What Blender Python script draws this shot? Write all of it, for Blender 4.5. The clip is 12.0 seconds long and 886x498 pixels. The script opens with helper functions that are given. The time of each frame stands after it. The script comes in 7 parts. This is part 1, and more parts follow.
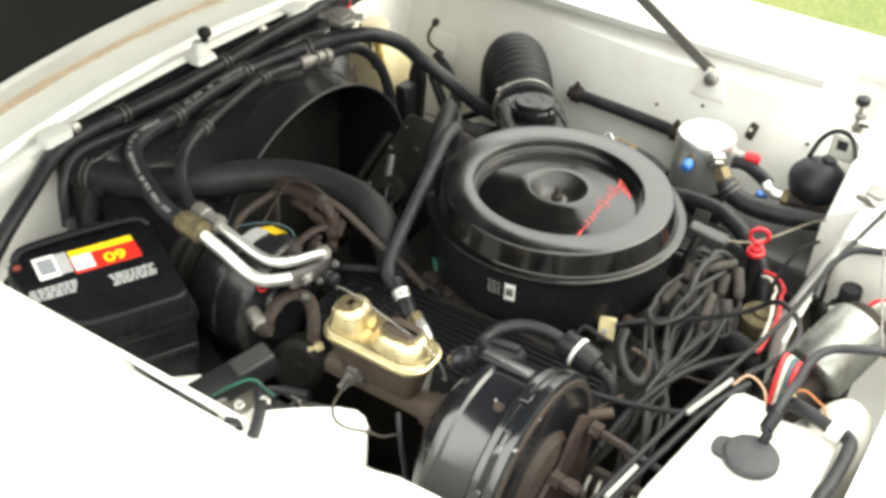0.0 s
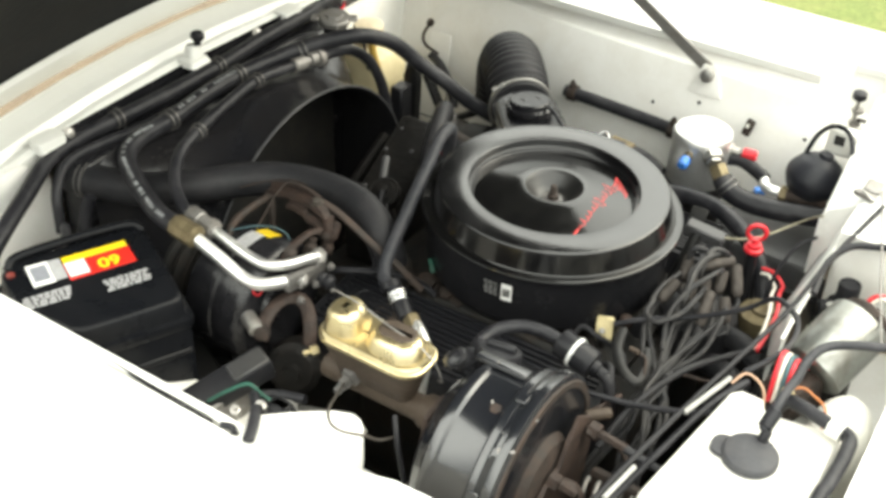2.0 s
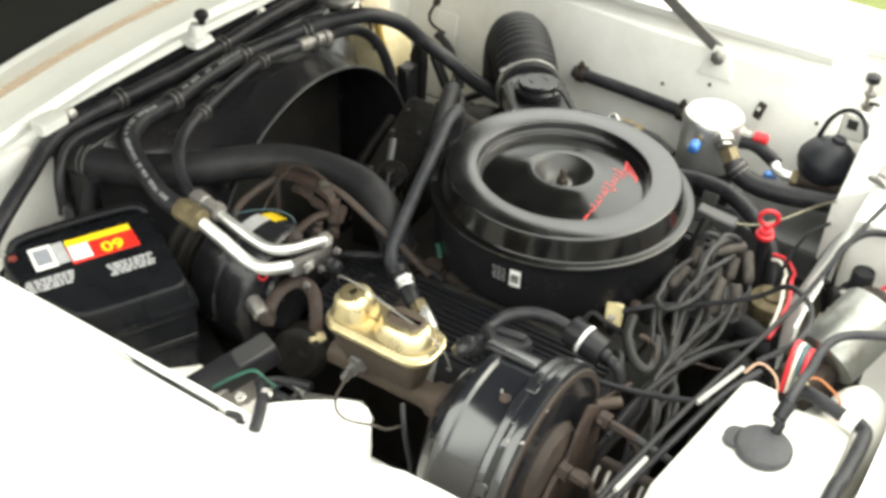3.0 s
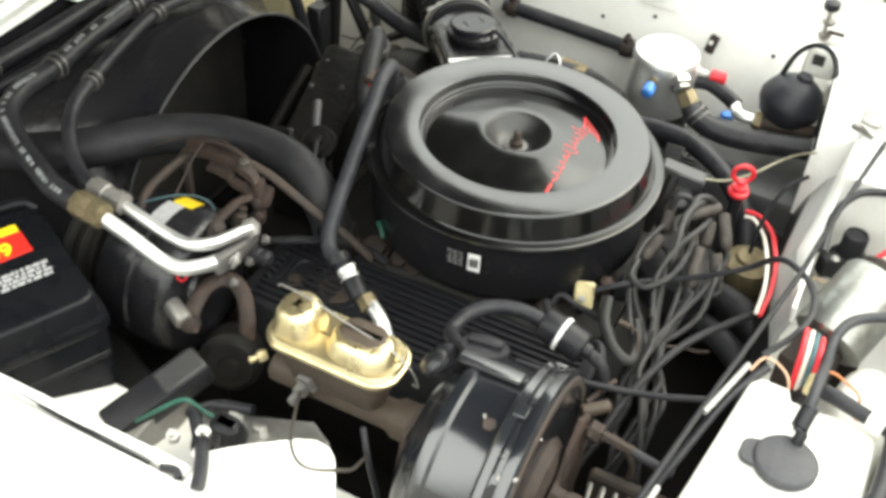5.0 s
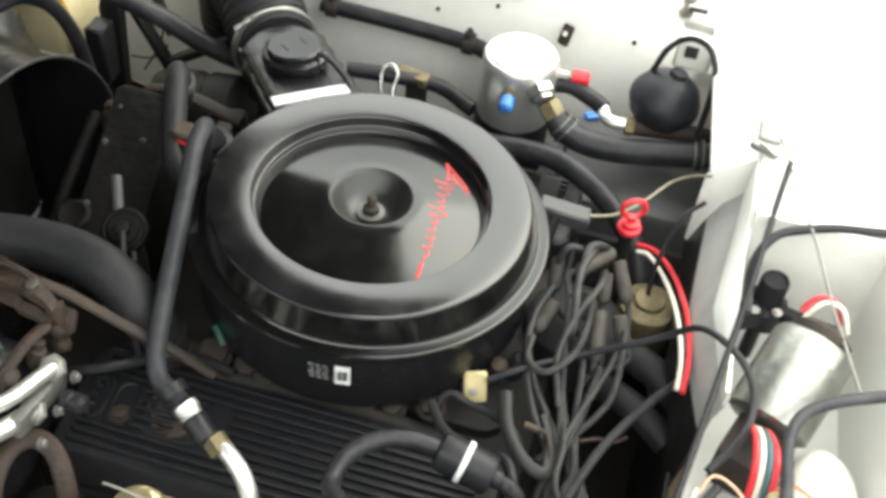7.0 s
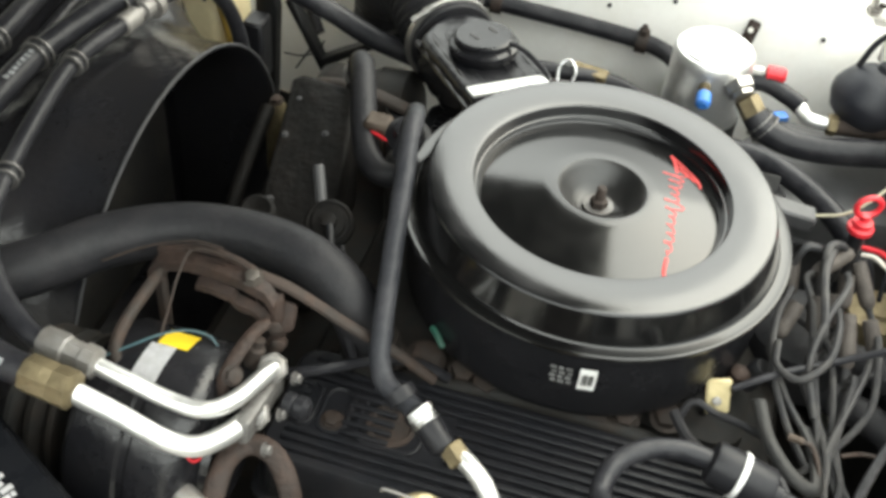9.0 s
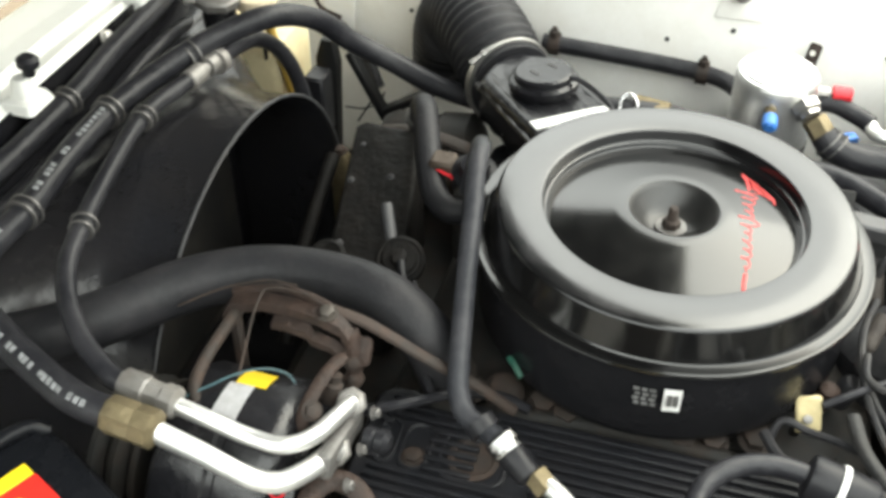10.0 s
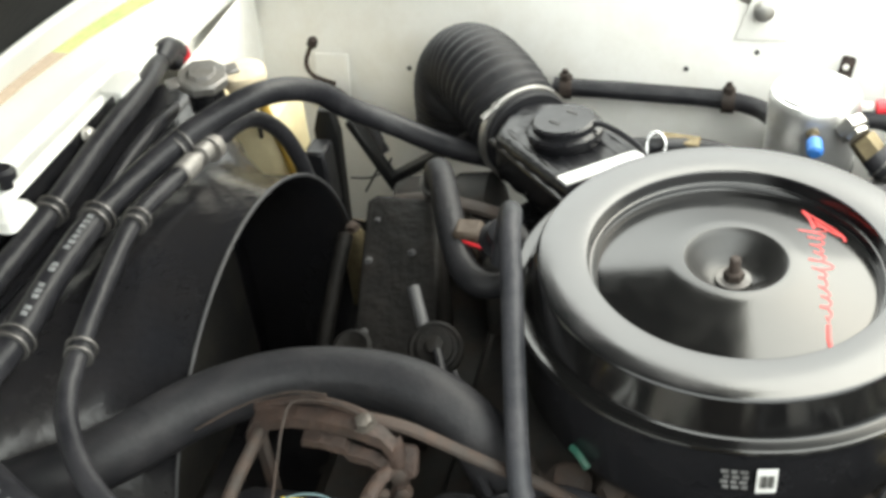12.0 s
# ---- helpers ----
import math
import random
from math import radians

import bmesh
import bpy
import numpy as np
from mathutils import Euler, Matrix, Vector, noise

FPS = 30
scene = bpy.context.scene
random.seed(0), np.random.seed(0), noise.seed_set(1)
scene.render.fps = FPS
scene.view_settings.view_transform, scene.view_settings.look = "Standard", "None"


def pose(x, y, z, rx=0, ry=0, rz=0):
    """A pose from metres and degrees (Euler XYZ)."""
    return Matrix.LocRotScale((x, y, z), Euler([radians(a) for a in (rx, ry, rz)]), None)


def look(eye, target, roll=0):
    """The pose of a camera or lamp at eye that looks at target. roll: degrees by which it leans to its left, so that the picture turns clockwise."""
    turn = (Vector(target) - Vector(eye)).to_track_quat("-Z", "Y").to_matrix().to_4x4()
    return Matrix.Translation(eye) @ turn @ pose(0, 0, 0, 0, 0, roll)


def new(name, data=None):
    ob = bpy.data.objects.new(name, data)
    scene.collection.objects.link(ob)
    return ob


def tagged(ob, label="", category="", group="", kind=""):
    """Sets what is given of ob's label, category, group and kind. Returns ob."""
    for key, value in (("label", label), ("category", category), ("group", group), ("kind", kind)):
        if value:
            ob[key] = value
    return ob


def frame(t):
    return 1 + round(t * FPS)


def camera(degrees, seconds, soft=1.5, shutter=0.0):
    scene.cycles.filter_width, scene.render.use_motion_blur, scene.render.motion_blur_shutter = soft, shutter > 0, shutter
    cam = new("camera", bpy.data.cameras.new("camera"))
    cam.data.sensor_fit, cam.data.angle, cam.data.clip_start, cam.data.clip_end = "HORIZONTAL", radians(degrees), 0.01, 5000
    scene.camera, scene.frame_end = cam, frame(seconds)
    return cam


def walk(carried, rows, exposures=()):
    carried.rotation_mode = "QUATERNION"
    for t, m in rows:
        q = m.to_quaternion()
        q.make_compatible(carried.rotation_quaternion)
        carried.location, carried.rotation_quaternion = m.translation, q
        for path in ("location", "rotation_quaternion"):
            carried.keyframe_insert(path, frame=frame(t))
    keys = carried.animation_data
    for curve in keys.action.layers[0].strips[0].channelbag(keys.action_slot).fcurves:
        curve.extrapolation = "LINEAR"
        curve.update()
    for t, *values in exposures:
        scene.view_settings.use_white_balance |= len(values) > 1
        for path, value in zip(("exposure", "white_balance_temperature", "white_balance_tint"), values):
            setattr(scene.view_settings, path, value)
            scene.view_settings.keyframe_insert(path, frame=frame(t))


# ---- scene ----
cam = camera(43.7, 12.0, soft=3.5, shutter=0.4)
PATH = [
    (0, (0.5981, -1.2885, 1.8393), (-0.0364, -0.2630, 0.9473), 2.86),
    (0.5, (0.6024, -1.2860, 1.8392), (-0.0327, -0.2592, 0.9491), 2.55),
    (1, (0.6024, -1.2852, 1.8356), (-0.0312, -0.2580, 0.9449), 2.29),
    (1.5, (0.6000, -1.2815, 1.8369), (-0.0351, -0.2588, 0.9421), 2.23),
    (2, (0.6014, -1.2776, 1.8354), (-0.0352, -0.2531, 0.9438), 2.02),
    (2.5, (0.5984, -1.2731, 1.8343), (-0.0411, -0.2535, 0.9390), 2.08),
    (3, (0.5803, -1.2627, 1.8310), (-0.0467, -0.2542, 0.9146), 2.29),
    (3.5, (0.5276, -1.2445, 1.8246), (-0.0346, -0.2210, 0.8831), 3.24),
    (3.7, (0.5148, -1.2371, 1.8213), (-0.0397, -0.2173, 0.8713), 2.92),
    (5.3, (0.3623, -1.0714, 1.7801), (-0.0669, -0.0521, 0.7669), 4.67),
    (5.5, (0.3348, -1.0392, 1.7841), (-0.0845, -0.0120, 0.7747), 4.82),
    (6, (0.3116, -0.9504, 1.7656), (-0.0752, 0.0629, 0.7294), 4.60),
    (6.5, (0.2812, -0.8817, 1.7765), (0.0465, 0.1436, 0.7071), 8.46),
    (7, (0.2388, -0.8345, 1.7532), (0.0498, 0.1899, 0.6740), 6.80),
    (7.5, (0.1521, -0.7959, 1.7196), (-0.0801, 0.1967, 0.6192), 5.74),
    (7.7, (0.1266, -0.7990, 1.7183), (-0.1020, 0.2083, 0.6306), 6.55),
    (9.3, (0.0249, -0.8650, 1.6220), (-0.2024, 0.1987, 0.5890), 5.92),
    (9.5, (0.0250, -0.8682, 1.6147), (-0.2208, 0.2064, 0.5975), 4.91),
    (10, (0.0285, -0.8814, 1.6024), (-0.3018, 0.2090, 0.6267), -0.04),
    (10.5, (-0.0902, -0.8657, 1.6037), (-0.3399, 0.2435, 0.6253), 4.33),
    (11, (-0.1238, -0.8413, 1.6048), (-0.3044, 0.2494, 0.5910), 4.77),
    (11.5, (-0.0858, -0.8256, 1.5993), (-0.3287, 0.2923, 0.6291), -1.71),
    (12, (-0.0275, -0.7815, 1.5555), (-0.3730, 0.3451, 0.6273), -6.48),
]
walk(cam, [(t, look(eye, target, roll)) for t, eye, target, roll in PATH],
     exposures=[(0.0, 1.77, 7250, 2), (3.5, 1.78, 7200, 2), (5.5, 1.93, 7000, 2), (7.5, 1.84, 7000, 2), (9.5, 2.05, 6950, 2), (12.0, 2.25, 6950, 2)])

# ---- overcast sky: thin even cloud before a Nishita sky, and a faint wide sun ----
SUN_UP, SUN_AROUND = 46.0, 40.0
world = bpy.data.worlds.new("sky")
scene.world = world
world.use_nodes = True
wn, wl = world.node_tree.nodes, world.node_tree.links
sky = wn.new("ShaderNodeTexSky")
sky.sky_type = 'NISHITA'
sky.sun_disc = False
sky.sun_elevation = radians(SUN_UP)
sky.sun_rotation = radians(SUN_AROUND)
sky.air_density, sky.dust_density, sky.ozone_density = 1.0, 6.0, 0.6
clear = wn.new("ShaderNodeVectorMath")
clear.operation = 'SCALE'
clear.inputs["Scale"].default_value = 0.08
wl.new(sky.outputs["Color"], clear.inputs[0])
cloud = wn.new("ShaderNodeMix")
cloud.data_type = 'RGBA'
cloud.inputs["Factor"].default_value = 0.85
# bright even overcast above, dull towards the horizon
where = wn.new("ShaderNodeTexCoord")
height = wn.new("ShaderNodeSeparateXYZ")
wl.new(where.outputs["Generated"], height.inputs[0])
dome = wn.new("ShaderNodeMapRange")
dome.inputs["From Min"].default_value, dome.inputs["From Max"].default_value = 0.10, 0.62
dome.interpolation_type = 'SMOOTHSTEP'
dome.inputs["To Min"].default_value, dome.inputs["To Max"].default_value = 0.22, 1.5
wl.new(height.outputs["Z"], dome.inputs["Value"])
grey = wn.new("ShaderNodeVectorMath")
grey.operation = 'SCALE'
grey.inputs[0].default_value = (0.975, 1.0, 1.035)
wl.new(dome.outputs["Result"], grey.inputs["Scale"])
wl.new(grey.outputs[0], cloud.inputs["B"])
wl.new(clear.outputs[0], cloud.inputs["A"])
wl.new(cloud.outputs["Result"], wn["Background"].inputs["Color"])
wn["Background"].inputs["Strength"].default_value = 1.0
sun_data = bpy.data.lights.new("sun", 'SUN')
sun_data.energy, sun_data.angle, sun_data.color = 0.5, radians(50), (1.0, 0.975, 0.92)
sun = new("sun", sun_data)
sun.matrix_world = look((0, 0, 20), Vector((0, 0, 20)) - Vector((math.sin(radians(SUN_AROUND)) * math.cos(radians(SUN_UP)),
                   math.cos(radians(SUN_AROUND)) * math.cos(radians(SUN_UP)), math.sin(radians(SUN_UP)))))

# ---- materials ----
def material(name, color, rough=0.5, metal=0.0, dirt=(0.12, 0.1, 0.08), amount=0.3, coarse=9.0, fine=140.0, bump=0.1, vary=0.25, coat=0.0, spec=0.5, wave=0.0):
    """A worn surface: base colour with grain, patches of dirt, uneven gloss and fine relief."""
    m = bpy.data.materials.new(name)
    m.use_nodes = True
    n, l = m.node_tree.nodes, m.node_tree.links
    b = n["Principled BSDF"]
    tc = n.new("ShaderNodeTexCoord")
    big = n.new("ShaderNodeTexNoise")
    big.inputs["Scale"].default_value, big.inputs["Detail"].default_value, big.inputs["Roughness"].default_value = coarse, 6.0, 0.65
    small = n.new("ShaderNodeTexNoise")
    small.inputs["Scale"].default_value, small.inputs["Detail"].default_value = fine, 3.0
    for q in (big, small):
        l.new(tc.outputs["Object"], q.inputs["Vector"])
    ramp = n.new("ShaderNodeMapRange")
    ramp.inputs["From Min"].default_value, ramp.inputs["From Max"].default_value = 0.42, 0.75
    ramp.inputs["To Max"].default_value = amount
    l.new(big.outputs["Fac"], ramp.inputs["Value"])
    grain = n.new("ShaderNodeMix")
    grain.data_type = 'RGBA'
    grain.inputs["A"].default_value = (*[c * (1 - vary) for c in color], 1)
    grain.inputs["B"].default_value = (*[min(1, c * (1 + vary)) for c in color], 1)
    l.new(small.outputs["Fac"], grain.inputs["Factor"])
    mix = n.new("ShaderNodeMix")
    mix.data_type = 'RGBA'
    mix.inputs["B"].default_value = (*dirt, 1)
    l.new(grain.outputs["Result"], mix.inputs["A"])
    l.new(ramp.outputs["Result"], mix.inputs["Factor"])
    l.new(mix.outputs["Result"], b.inputs["Base Color"])
    gloss = n.new("ShaderNodeMapRange")
    gloss.inputs["To Min"].default_value, gloss.inputs["To Max"].default_value = max(0.03, rough - 0.12), min(1, rough + 0.18)
    l.new(big.outputs["Fac"], gloss.inputs["Value"])
    l.new(gloss.outputs["Result"], b.inputs["Roughness"])
    b.inputs["Metallic"].default_value = metal
    b.inputs["Coat Weight"].default_value = coat
    b.inputs["Coat Roughness"].default_value = 0.12
    b.inputs["Specular IOR Level"].default_value = spec
    if bump:
        k = n.new("ShaderNodeBump")
        k.inputs["Strength"].default_value, k.inputs["Distance"].default_value = bump, 0.002
        l.new(small.outputs["Fac"], k.inputs["Height"])
        if wave:
            soft_bump = n.new("ShaderNodeBump")
            soft_bump.inputs["Strength"].default_value, soft_bump.inputs["Distance"].default_value = wave, 0.006
            l.new(big.outputs["Fac"], soft_bump.inputs["Height"])
            l.new(soft_bump.outputs["Normal"], k.inputs["Normal"])
        l.new(k.outputs["Normal"], b.inputs["Normal"])
    return m


WHITE = material("white_paint", (0.8, 0.8, 0.77), 0.3, dirt=(0.62, 0.58, 0.5), amount=0.25, coarse=5, bump=0.02, vary=0.02, coat=0.3)
# white paint with the firewall's shade mixed into its grey
SHADED_WHITE = material("shaded_white_paint", (0.44, 0.44, 0.43), 0.45, dirt=(0.17, 0.16, 0.145), amount=0.75, coarse=9, bump=0.06, vary=0.06)
APRON = material("white_apron_paint", (0.8, 0.79, 0.76), 0.45, dirt=(0.6, 0.56, 0.48), amount=0.4, coarse=12, bump=0.05, vary=0.03)
LID_GLOSS = material("gloss_black_enamel", (0.004, 0.004, 0.0042), 0.09, dirt=(0.03, 0.029, 0.027), amount=0.15, coarse=30, fine=400, bump=0.01, coat=0.2, spec=0.5)
LID_SATIN = material("satin_black_enamel", (0.004949, 0.005, 0.00549), 0.16, dirt=(0.026, 0.025, 0.0276), amount=0.3, coarse=22, fine=300, bump=0.02, spec=0.75, coat=0.2)
CUP = material("satin_cup_enamel", (0.012, 0.012, 0.012), 0.36, dirt=(0.048, 0.0444, 0.0408), amount=0.4, coarse=40, fine=300, bump=0.03, spec=0.6)
BLACK_PAINT = material("black_paint", (0.01089, 0.011, 0.01296), 0.2, dirt=(0.0312, 0.0288, 0.0304), amount=0.35, coarse=25, bump=0.05, spec=0.42, wave=0.4)
PAN = material("gloss_black_pan", (0.01089, 0.011, 0.01263), 0.2, dirt=(0.024, 0.0228, 0.0248), amount=0.3, coarse=20, fine=150, bump=0.04, spec=0.13, wave=0.15)
BLACK_IRON = material("black_painted_iron", (0.01568, 0.016, 0.0165), 0.38, dirt=(0.024, 0.0216, 0.0192), amount=0.5, coarse=18, fine=90, bump=0.15, spec=0.2, wave=0.4)
GRIME = material("greasy_iron", (0.01764, 0.0175, 0.017), 0.62, dirt=(0.036, 0.024, 0.0168), amount=0.7, coarse=20, fine=80, bump=0.5, spec=0.22)
DARK_GRIME = material("oily_black", (0.0075, 0.0072, 0.007), 0.5, dirt=(0.0204, 0.0168, 0.015), amount=0.5, coarse=35, fine=80, bump=0.5, spec=0.1, wave=0.6)
RUBBER = material("black_rubber", (0.01485, 0.015, 0.01812), 0.36, dirt=(0.0504, 0.0492, 0.0538), amount=0.7, coarse=22, fine=260, bump=0.16, spec=0.26, wave=0.4, vary=0.4)
OLD_RUBBER = material("dusty_rubber", (0.01782, 0.018, 0.02031), 0.46, dirt=(0.0405, 0.0375, 0.0397), amount=0.5, coarse=30, fine=160, bump=0.1, spec=0.2, wave=0.4)
GREY_HOSE = material("grey_dusty_hose", (0.02672, 0.028, 0.03294), 0.45, dirt=(0.0825, 0.078, 0.0845), amount=0.55, coarse=30, fine=160, bump=0.2, spec=0.26, wave=0.4)
PLUG_WIRE = material("faded_plug_wire", (0.022, 0.022, 0.024), 0.5, dirt=(0.08, 0.075, 0.07), amount=0.6, coarse=40, fine=200, bump=0.1, spec=0.3)
CORE = material("dusty_radiator_core", (0.014, 0.0135, 0.013), 0.8, dirt=(0.06, 0.052, 0.042), amount=0.6, coarse=14, fine=220, bump=0.5)
CABLE_TAN = material("tan_cable_sheath", (0.3, 0.28, 0.2), 0.5, dirt=(0.12, 0.1, 0.08), amount=0.5, coarse=60, bump=0.03)
BOOT = material("faded_wire_boot", (0.052, 0.045, 0.041), 0.6, dirt=(0.11, 0.096, 0.085), amount=0.6, coarse=55, bump=0.2, spec=0.22, wave=0.4)
PLASTIC = material("black_plastic", (0.01584, 0.016, 0.01845), 0.32, dirt=(0.024, 0.0228, 0.0248), amount=0.35, coarse=18, bump=0.06, spec=0.2, wave=0.2)
BATTERY = material("battery_case_plastic", (0.0055, 0.006, 0.0075), 0.26, dirt=(0.0144, 0.0144, 0.0156), amount=0.4, coarse=14, bump=0.04, spec=0.16, wave=0.15)
CLAMP = material("dull_clamp_steel", (0.16, 0.155, 0.15), 0.45, metal=0.5, dirt=(0.06, 0.05, 0.045), amount=0.6, coarse=60, bump=0.1)
SHROUD = material("shroud_plastic", (0.01578, 0.016, 0.01881), 0.2, dirt=(0.03, 0.0255, 0.0224), amount=0.4, coarse=7, bump=0.06, spec=0.45, wave=0.8)
GREY_PLASTIC = material("grey_plastic", (0.05, 0.05, 0.053), 0.5, dirt=(0.09, 0.085, 0.08), amount=0.3, bump=0.06)
CAP_GREY = material("grey_rubber_cap", (0.032, 0.033, 0.039), 0.55, dirt=(0.085, 0.078, 0.075), amount=0.4, coarse=35, bump=0.1, wave=0.3)
RUST = material("rusty_steel", (0.022, 0.0135, 0.0105), 0.62, dirt=(0.075, 0.042, 0.030), amount=0.62, coarse=55, fine=170, bump=0.6, metal=0.1, wave=0.8)
DARK_RUST = material("dark_rust", (0.022, 0.016, 0.013), 0.75, dirt=(0.07, 0.04, 0.028), amount=0.6, coarse=45, fine=150, bump=0.5)
CAST = material("brown_cast_iron", (0.060, 0.043, 0.031), 0.6, dirt=(0.04, 0.028, 0.02), amount=0.6, coarse=30, fine=200, bump=0.4, metal=0.2, wave=0.4)
GOLD = material("gold_zinc_plate", (0.66, 0.56, 0.34), 0.27, metal=0.9, dirt=(0.42, 0.33, 0.17), amount=0.5, coarse=35, bump=0.04, vary=0.1, wave=0.3)
BRASS = material("old_brass", (0.21, 0.17, 0.1), 0.5, metal=0.65, dirt=(0.1, 0.08, 0.05), amount=0.6, coarse=60, bump=0.15, wave=0.5)
ALU = material("bare_aluminium", (0.8, 0.8, 0.79), 0.35, metal=0.85, dirt=(0.6, 0.58, 0.54), amount=0.4, coarse=50, bump=0.06, vary=0.06, wave=0.3)
MOTOR = material("dull_motor_can", (0.36, 0.37, 0.35), 0.33, metal=0.9, dirt=(0.13, 0.11, 0.09), amount=0.7, coarse=28, bump=0.06, vary=0.08, wave=0.3)
BRAKE = material("dark_steel_line", (0.11, 0.1, 0.09), 0.45, metal=0.6, dirt=(0.07, 0.05, 0.04), amount=0.5, coarse=60, bump=0.1)
SLEEVE = material("grey_white_sleeve", (0.33, 0.33, 0.32), 0.5, dirt=(0.25, 0.24, 0.22), amount=0.5, coarse=40, bump=0.04)
BOOSTER = material("booster_enamel", (0.01, 0.011, 0.014), 0.16, dirt=(0.042, 0.0396, 0.0384), amount=0.18, coarse=7, fine=120, bump=0.04, spec=0.95, wave=0.12, coat=0.5)
NAVY = material("blue_black_plastic", (0.014, 0.0152, 0.0205), 0.42, dirt=(0.036, 0.036, 0.0408), amount=0.5, coarse=22, bump=0.08, spec=0.3, wave=0.3)
COVER = material("cast_cover_black", (0.01386, 0.0144, 0.01713), 0.36, dirt=(0.0216, 0.0192, 0.0207), amount=0.5, coarse=30, fine=180, bump=0.12, spec=0.2, wave=0.4)
STEEL = material("zinc_steel", (0.5, 0.49, 0.47), 0.38, metal=0.9, dirt=(0.26, 0.22, 0.18), amount=0.5, coarse=60, bump=0.1, vary=0.12)
DULL_STEEL = material("dull_grey_steel", (0.28, 0.27, 0.26), 0.5, metal=0.6, dirt=(0.2, 0.17, 0.14), amount=0.5, coarse=40, bump=0.12)
CHROME = material("chrome", (0.55, 0.55, 0.55), 0.1, metal=1.0, dirt=(0.2, 0.19, 0.18), amount=0.6, coarse=60, bump=0.02, vary=0.03, wave=0.6)
YELLOWED = material("yellowed_plastic", (0.72, 0.63, 0.4), 0.45, dirt=(0.45, 0.34, 0.16), amount=0.5, coarse=14, bump=0.03, vary=0.05)
AMBER = material("amber_tube", (0.45, 0.29, 0.06), 0.4, dirt=(0.3, 0.2, 0.05), amount=0.4, bump=0.03)
TAN_CAP = material("tan_plastic", (0.68, 0.58, 0.42), 0.5, dirt=(0.5, 0.4, 0.28), amount=0.4, bump=0.03)
STICKER = material("silver_sticker", (0.5, 0.5, 0.52), 0.4, metal=0.3, dirt=(0.3, 0.29, 0.28), amount=0.5, coarse=60, bump=0.03)
BOTTLE = material("white_bottle_plastic", (0.78, 0.77, 0.72), 0.4, dirt=(0.6, 0.56, 0.48), amount=0.3, coarse=12, bump=0.03, vary=0.03)
PAPER = material("white_label", (0.75, 0.75, 0.74), 0.5, dirt=(0.5, 0.48, 0.45), amount=0.4, coarse=60, bump=0.03, vary=0.05)
GREY_INK = material("grey_print", (0.36, 0.36, 0.37), 0.55, amount=0.2, bump=0.03)
HOSE_PRINT = material("worn_white_print", (0.38, 0.39, 0.40), 0.6, dirt=(0.05, 0.05, 0.05), amount=0.8, coarse=110, bump=0.0)
HOSE_INK = material("faded_hose_ink", (0.17, 0.17, 0.17), 0.6, dirt=(0.03, 0.03, 0.03), amount=0.9, coarse=90, bump=0.0)
LABEL_GREY = material("label_grey", (0.22, 0.23, 0.26), 0.5, amount=0.1, bump=0.0)
RUST_RED = material("dull_red_plastic", (0.16, 0.02, 0.015), 0.5, amount=0.3, bump=0.03)
DARK_GREY = material("dark_grey_plastic", (0.025, 0.025, 0.027), 0.5, dirt=(0.06, 0.056, 0.05), amount=0.4, bump=0.06)
BLACK_INK = material("black_print", (0.03, 0.03, 0.03), 0.5, amount=0.1, bump=0.0)
YELLOW = material("yellow_label", (0.85, 0.6, 0.02), 0.4, dirt=(0.6, 0.42, 0.05), amount=0.3, bump=0.02, vary=0.05)
RED_LABEL = material("red_label", (0.65, 0.02, 0.015), 0.4, dirt=(0.4, 0.03, 0.02), amount=0.3, bump=0.02, vary=0.05)
RED = material("red_plastic", (0.66, 0.025, 0.04), 0.35, dirt=(0.3, 0.02, 0.02), amount=0.35, coarse=50, bump=0.03, vary=0.08)
RED_PAINT = material("red_script_paint", (0.58, 0.035, 0.035), 0.4, dirt=(0.22, 0.025, 0.025), amount=0.6, coarse=120, bump=0.05)
BLUE = material("blue_plastic", (0.04, 0.2, 0.62), 0.4, dirt=(0.05, 0.1, 0.25), amount=0.3, bump=0.03)
GREEN = material("green_wire", (0.012, 0.085, 0.06), 0.45, amount=0.3, bump=0.02)
TEAL = material("teal_wire", (0.035, 0.1, 0.12), 0.45, amount=0.3, bump=0.02)
ORANGE = material("orange_wire", (0.55, 0.2, 0.07), 0.45, amount=0.3, bump=0.02)
PINK = material("tan_wire", (0.55, 0.35, 0.24), 0.5, amount=0.3, bump=0.02)
WHITE_WIRE = material("white_wire", (0.75, 0.7, 0.62), 0.45, dirt=(0.4, 0.33, 0.25), amount=0.4, bump=0.02)
TAG_YELLOW = material("cream_tag", (0.52, 0.44, 0.25), 0.5, dirt=(0.3, 0.24, 0.12), amount=0.5, coarse=40, bump=0.05)
INSULATION = material("hood_underside", (0.012, 0.012, 0.013), 0.85, dirt=(0.03, 0.028, 0.025), amount=0.5, coarse=6, fine=60, bump=0.5, spec=0.22)
GRASS = material("grass", (0.12, 0.15, 0.04), 0.9, dirt=(0.22, 0.21, 0.08), amount=0.8, coarse=2.5, fine=40, bump=0.8, vary=0.6)
DRIVE = material("reddish_gravel", (0.12, 0.088, 0.058), 0.9, dirt=(0.18, 0.14, 0.09), amount=0.7, coarse=3, fine=60, bump=0.7, vary=0.4)


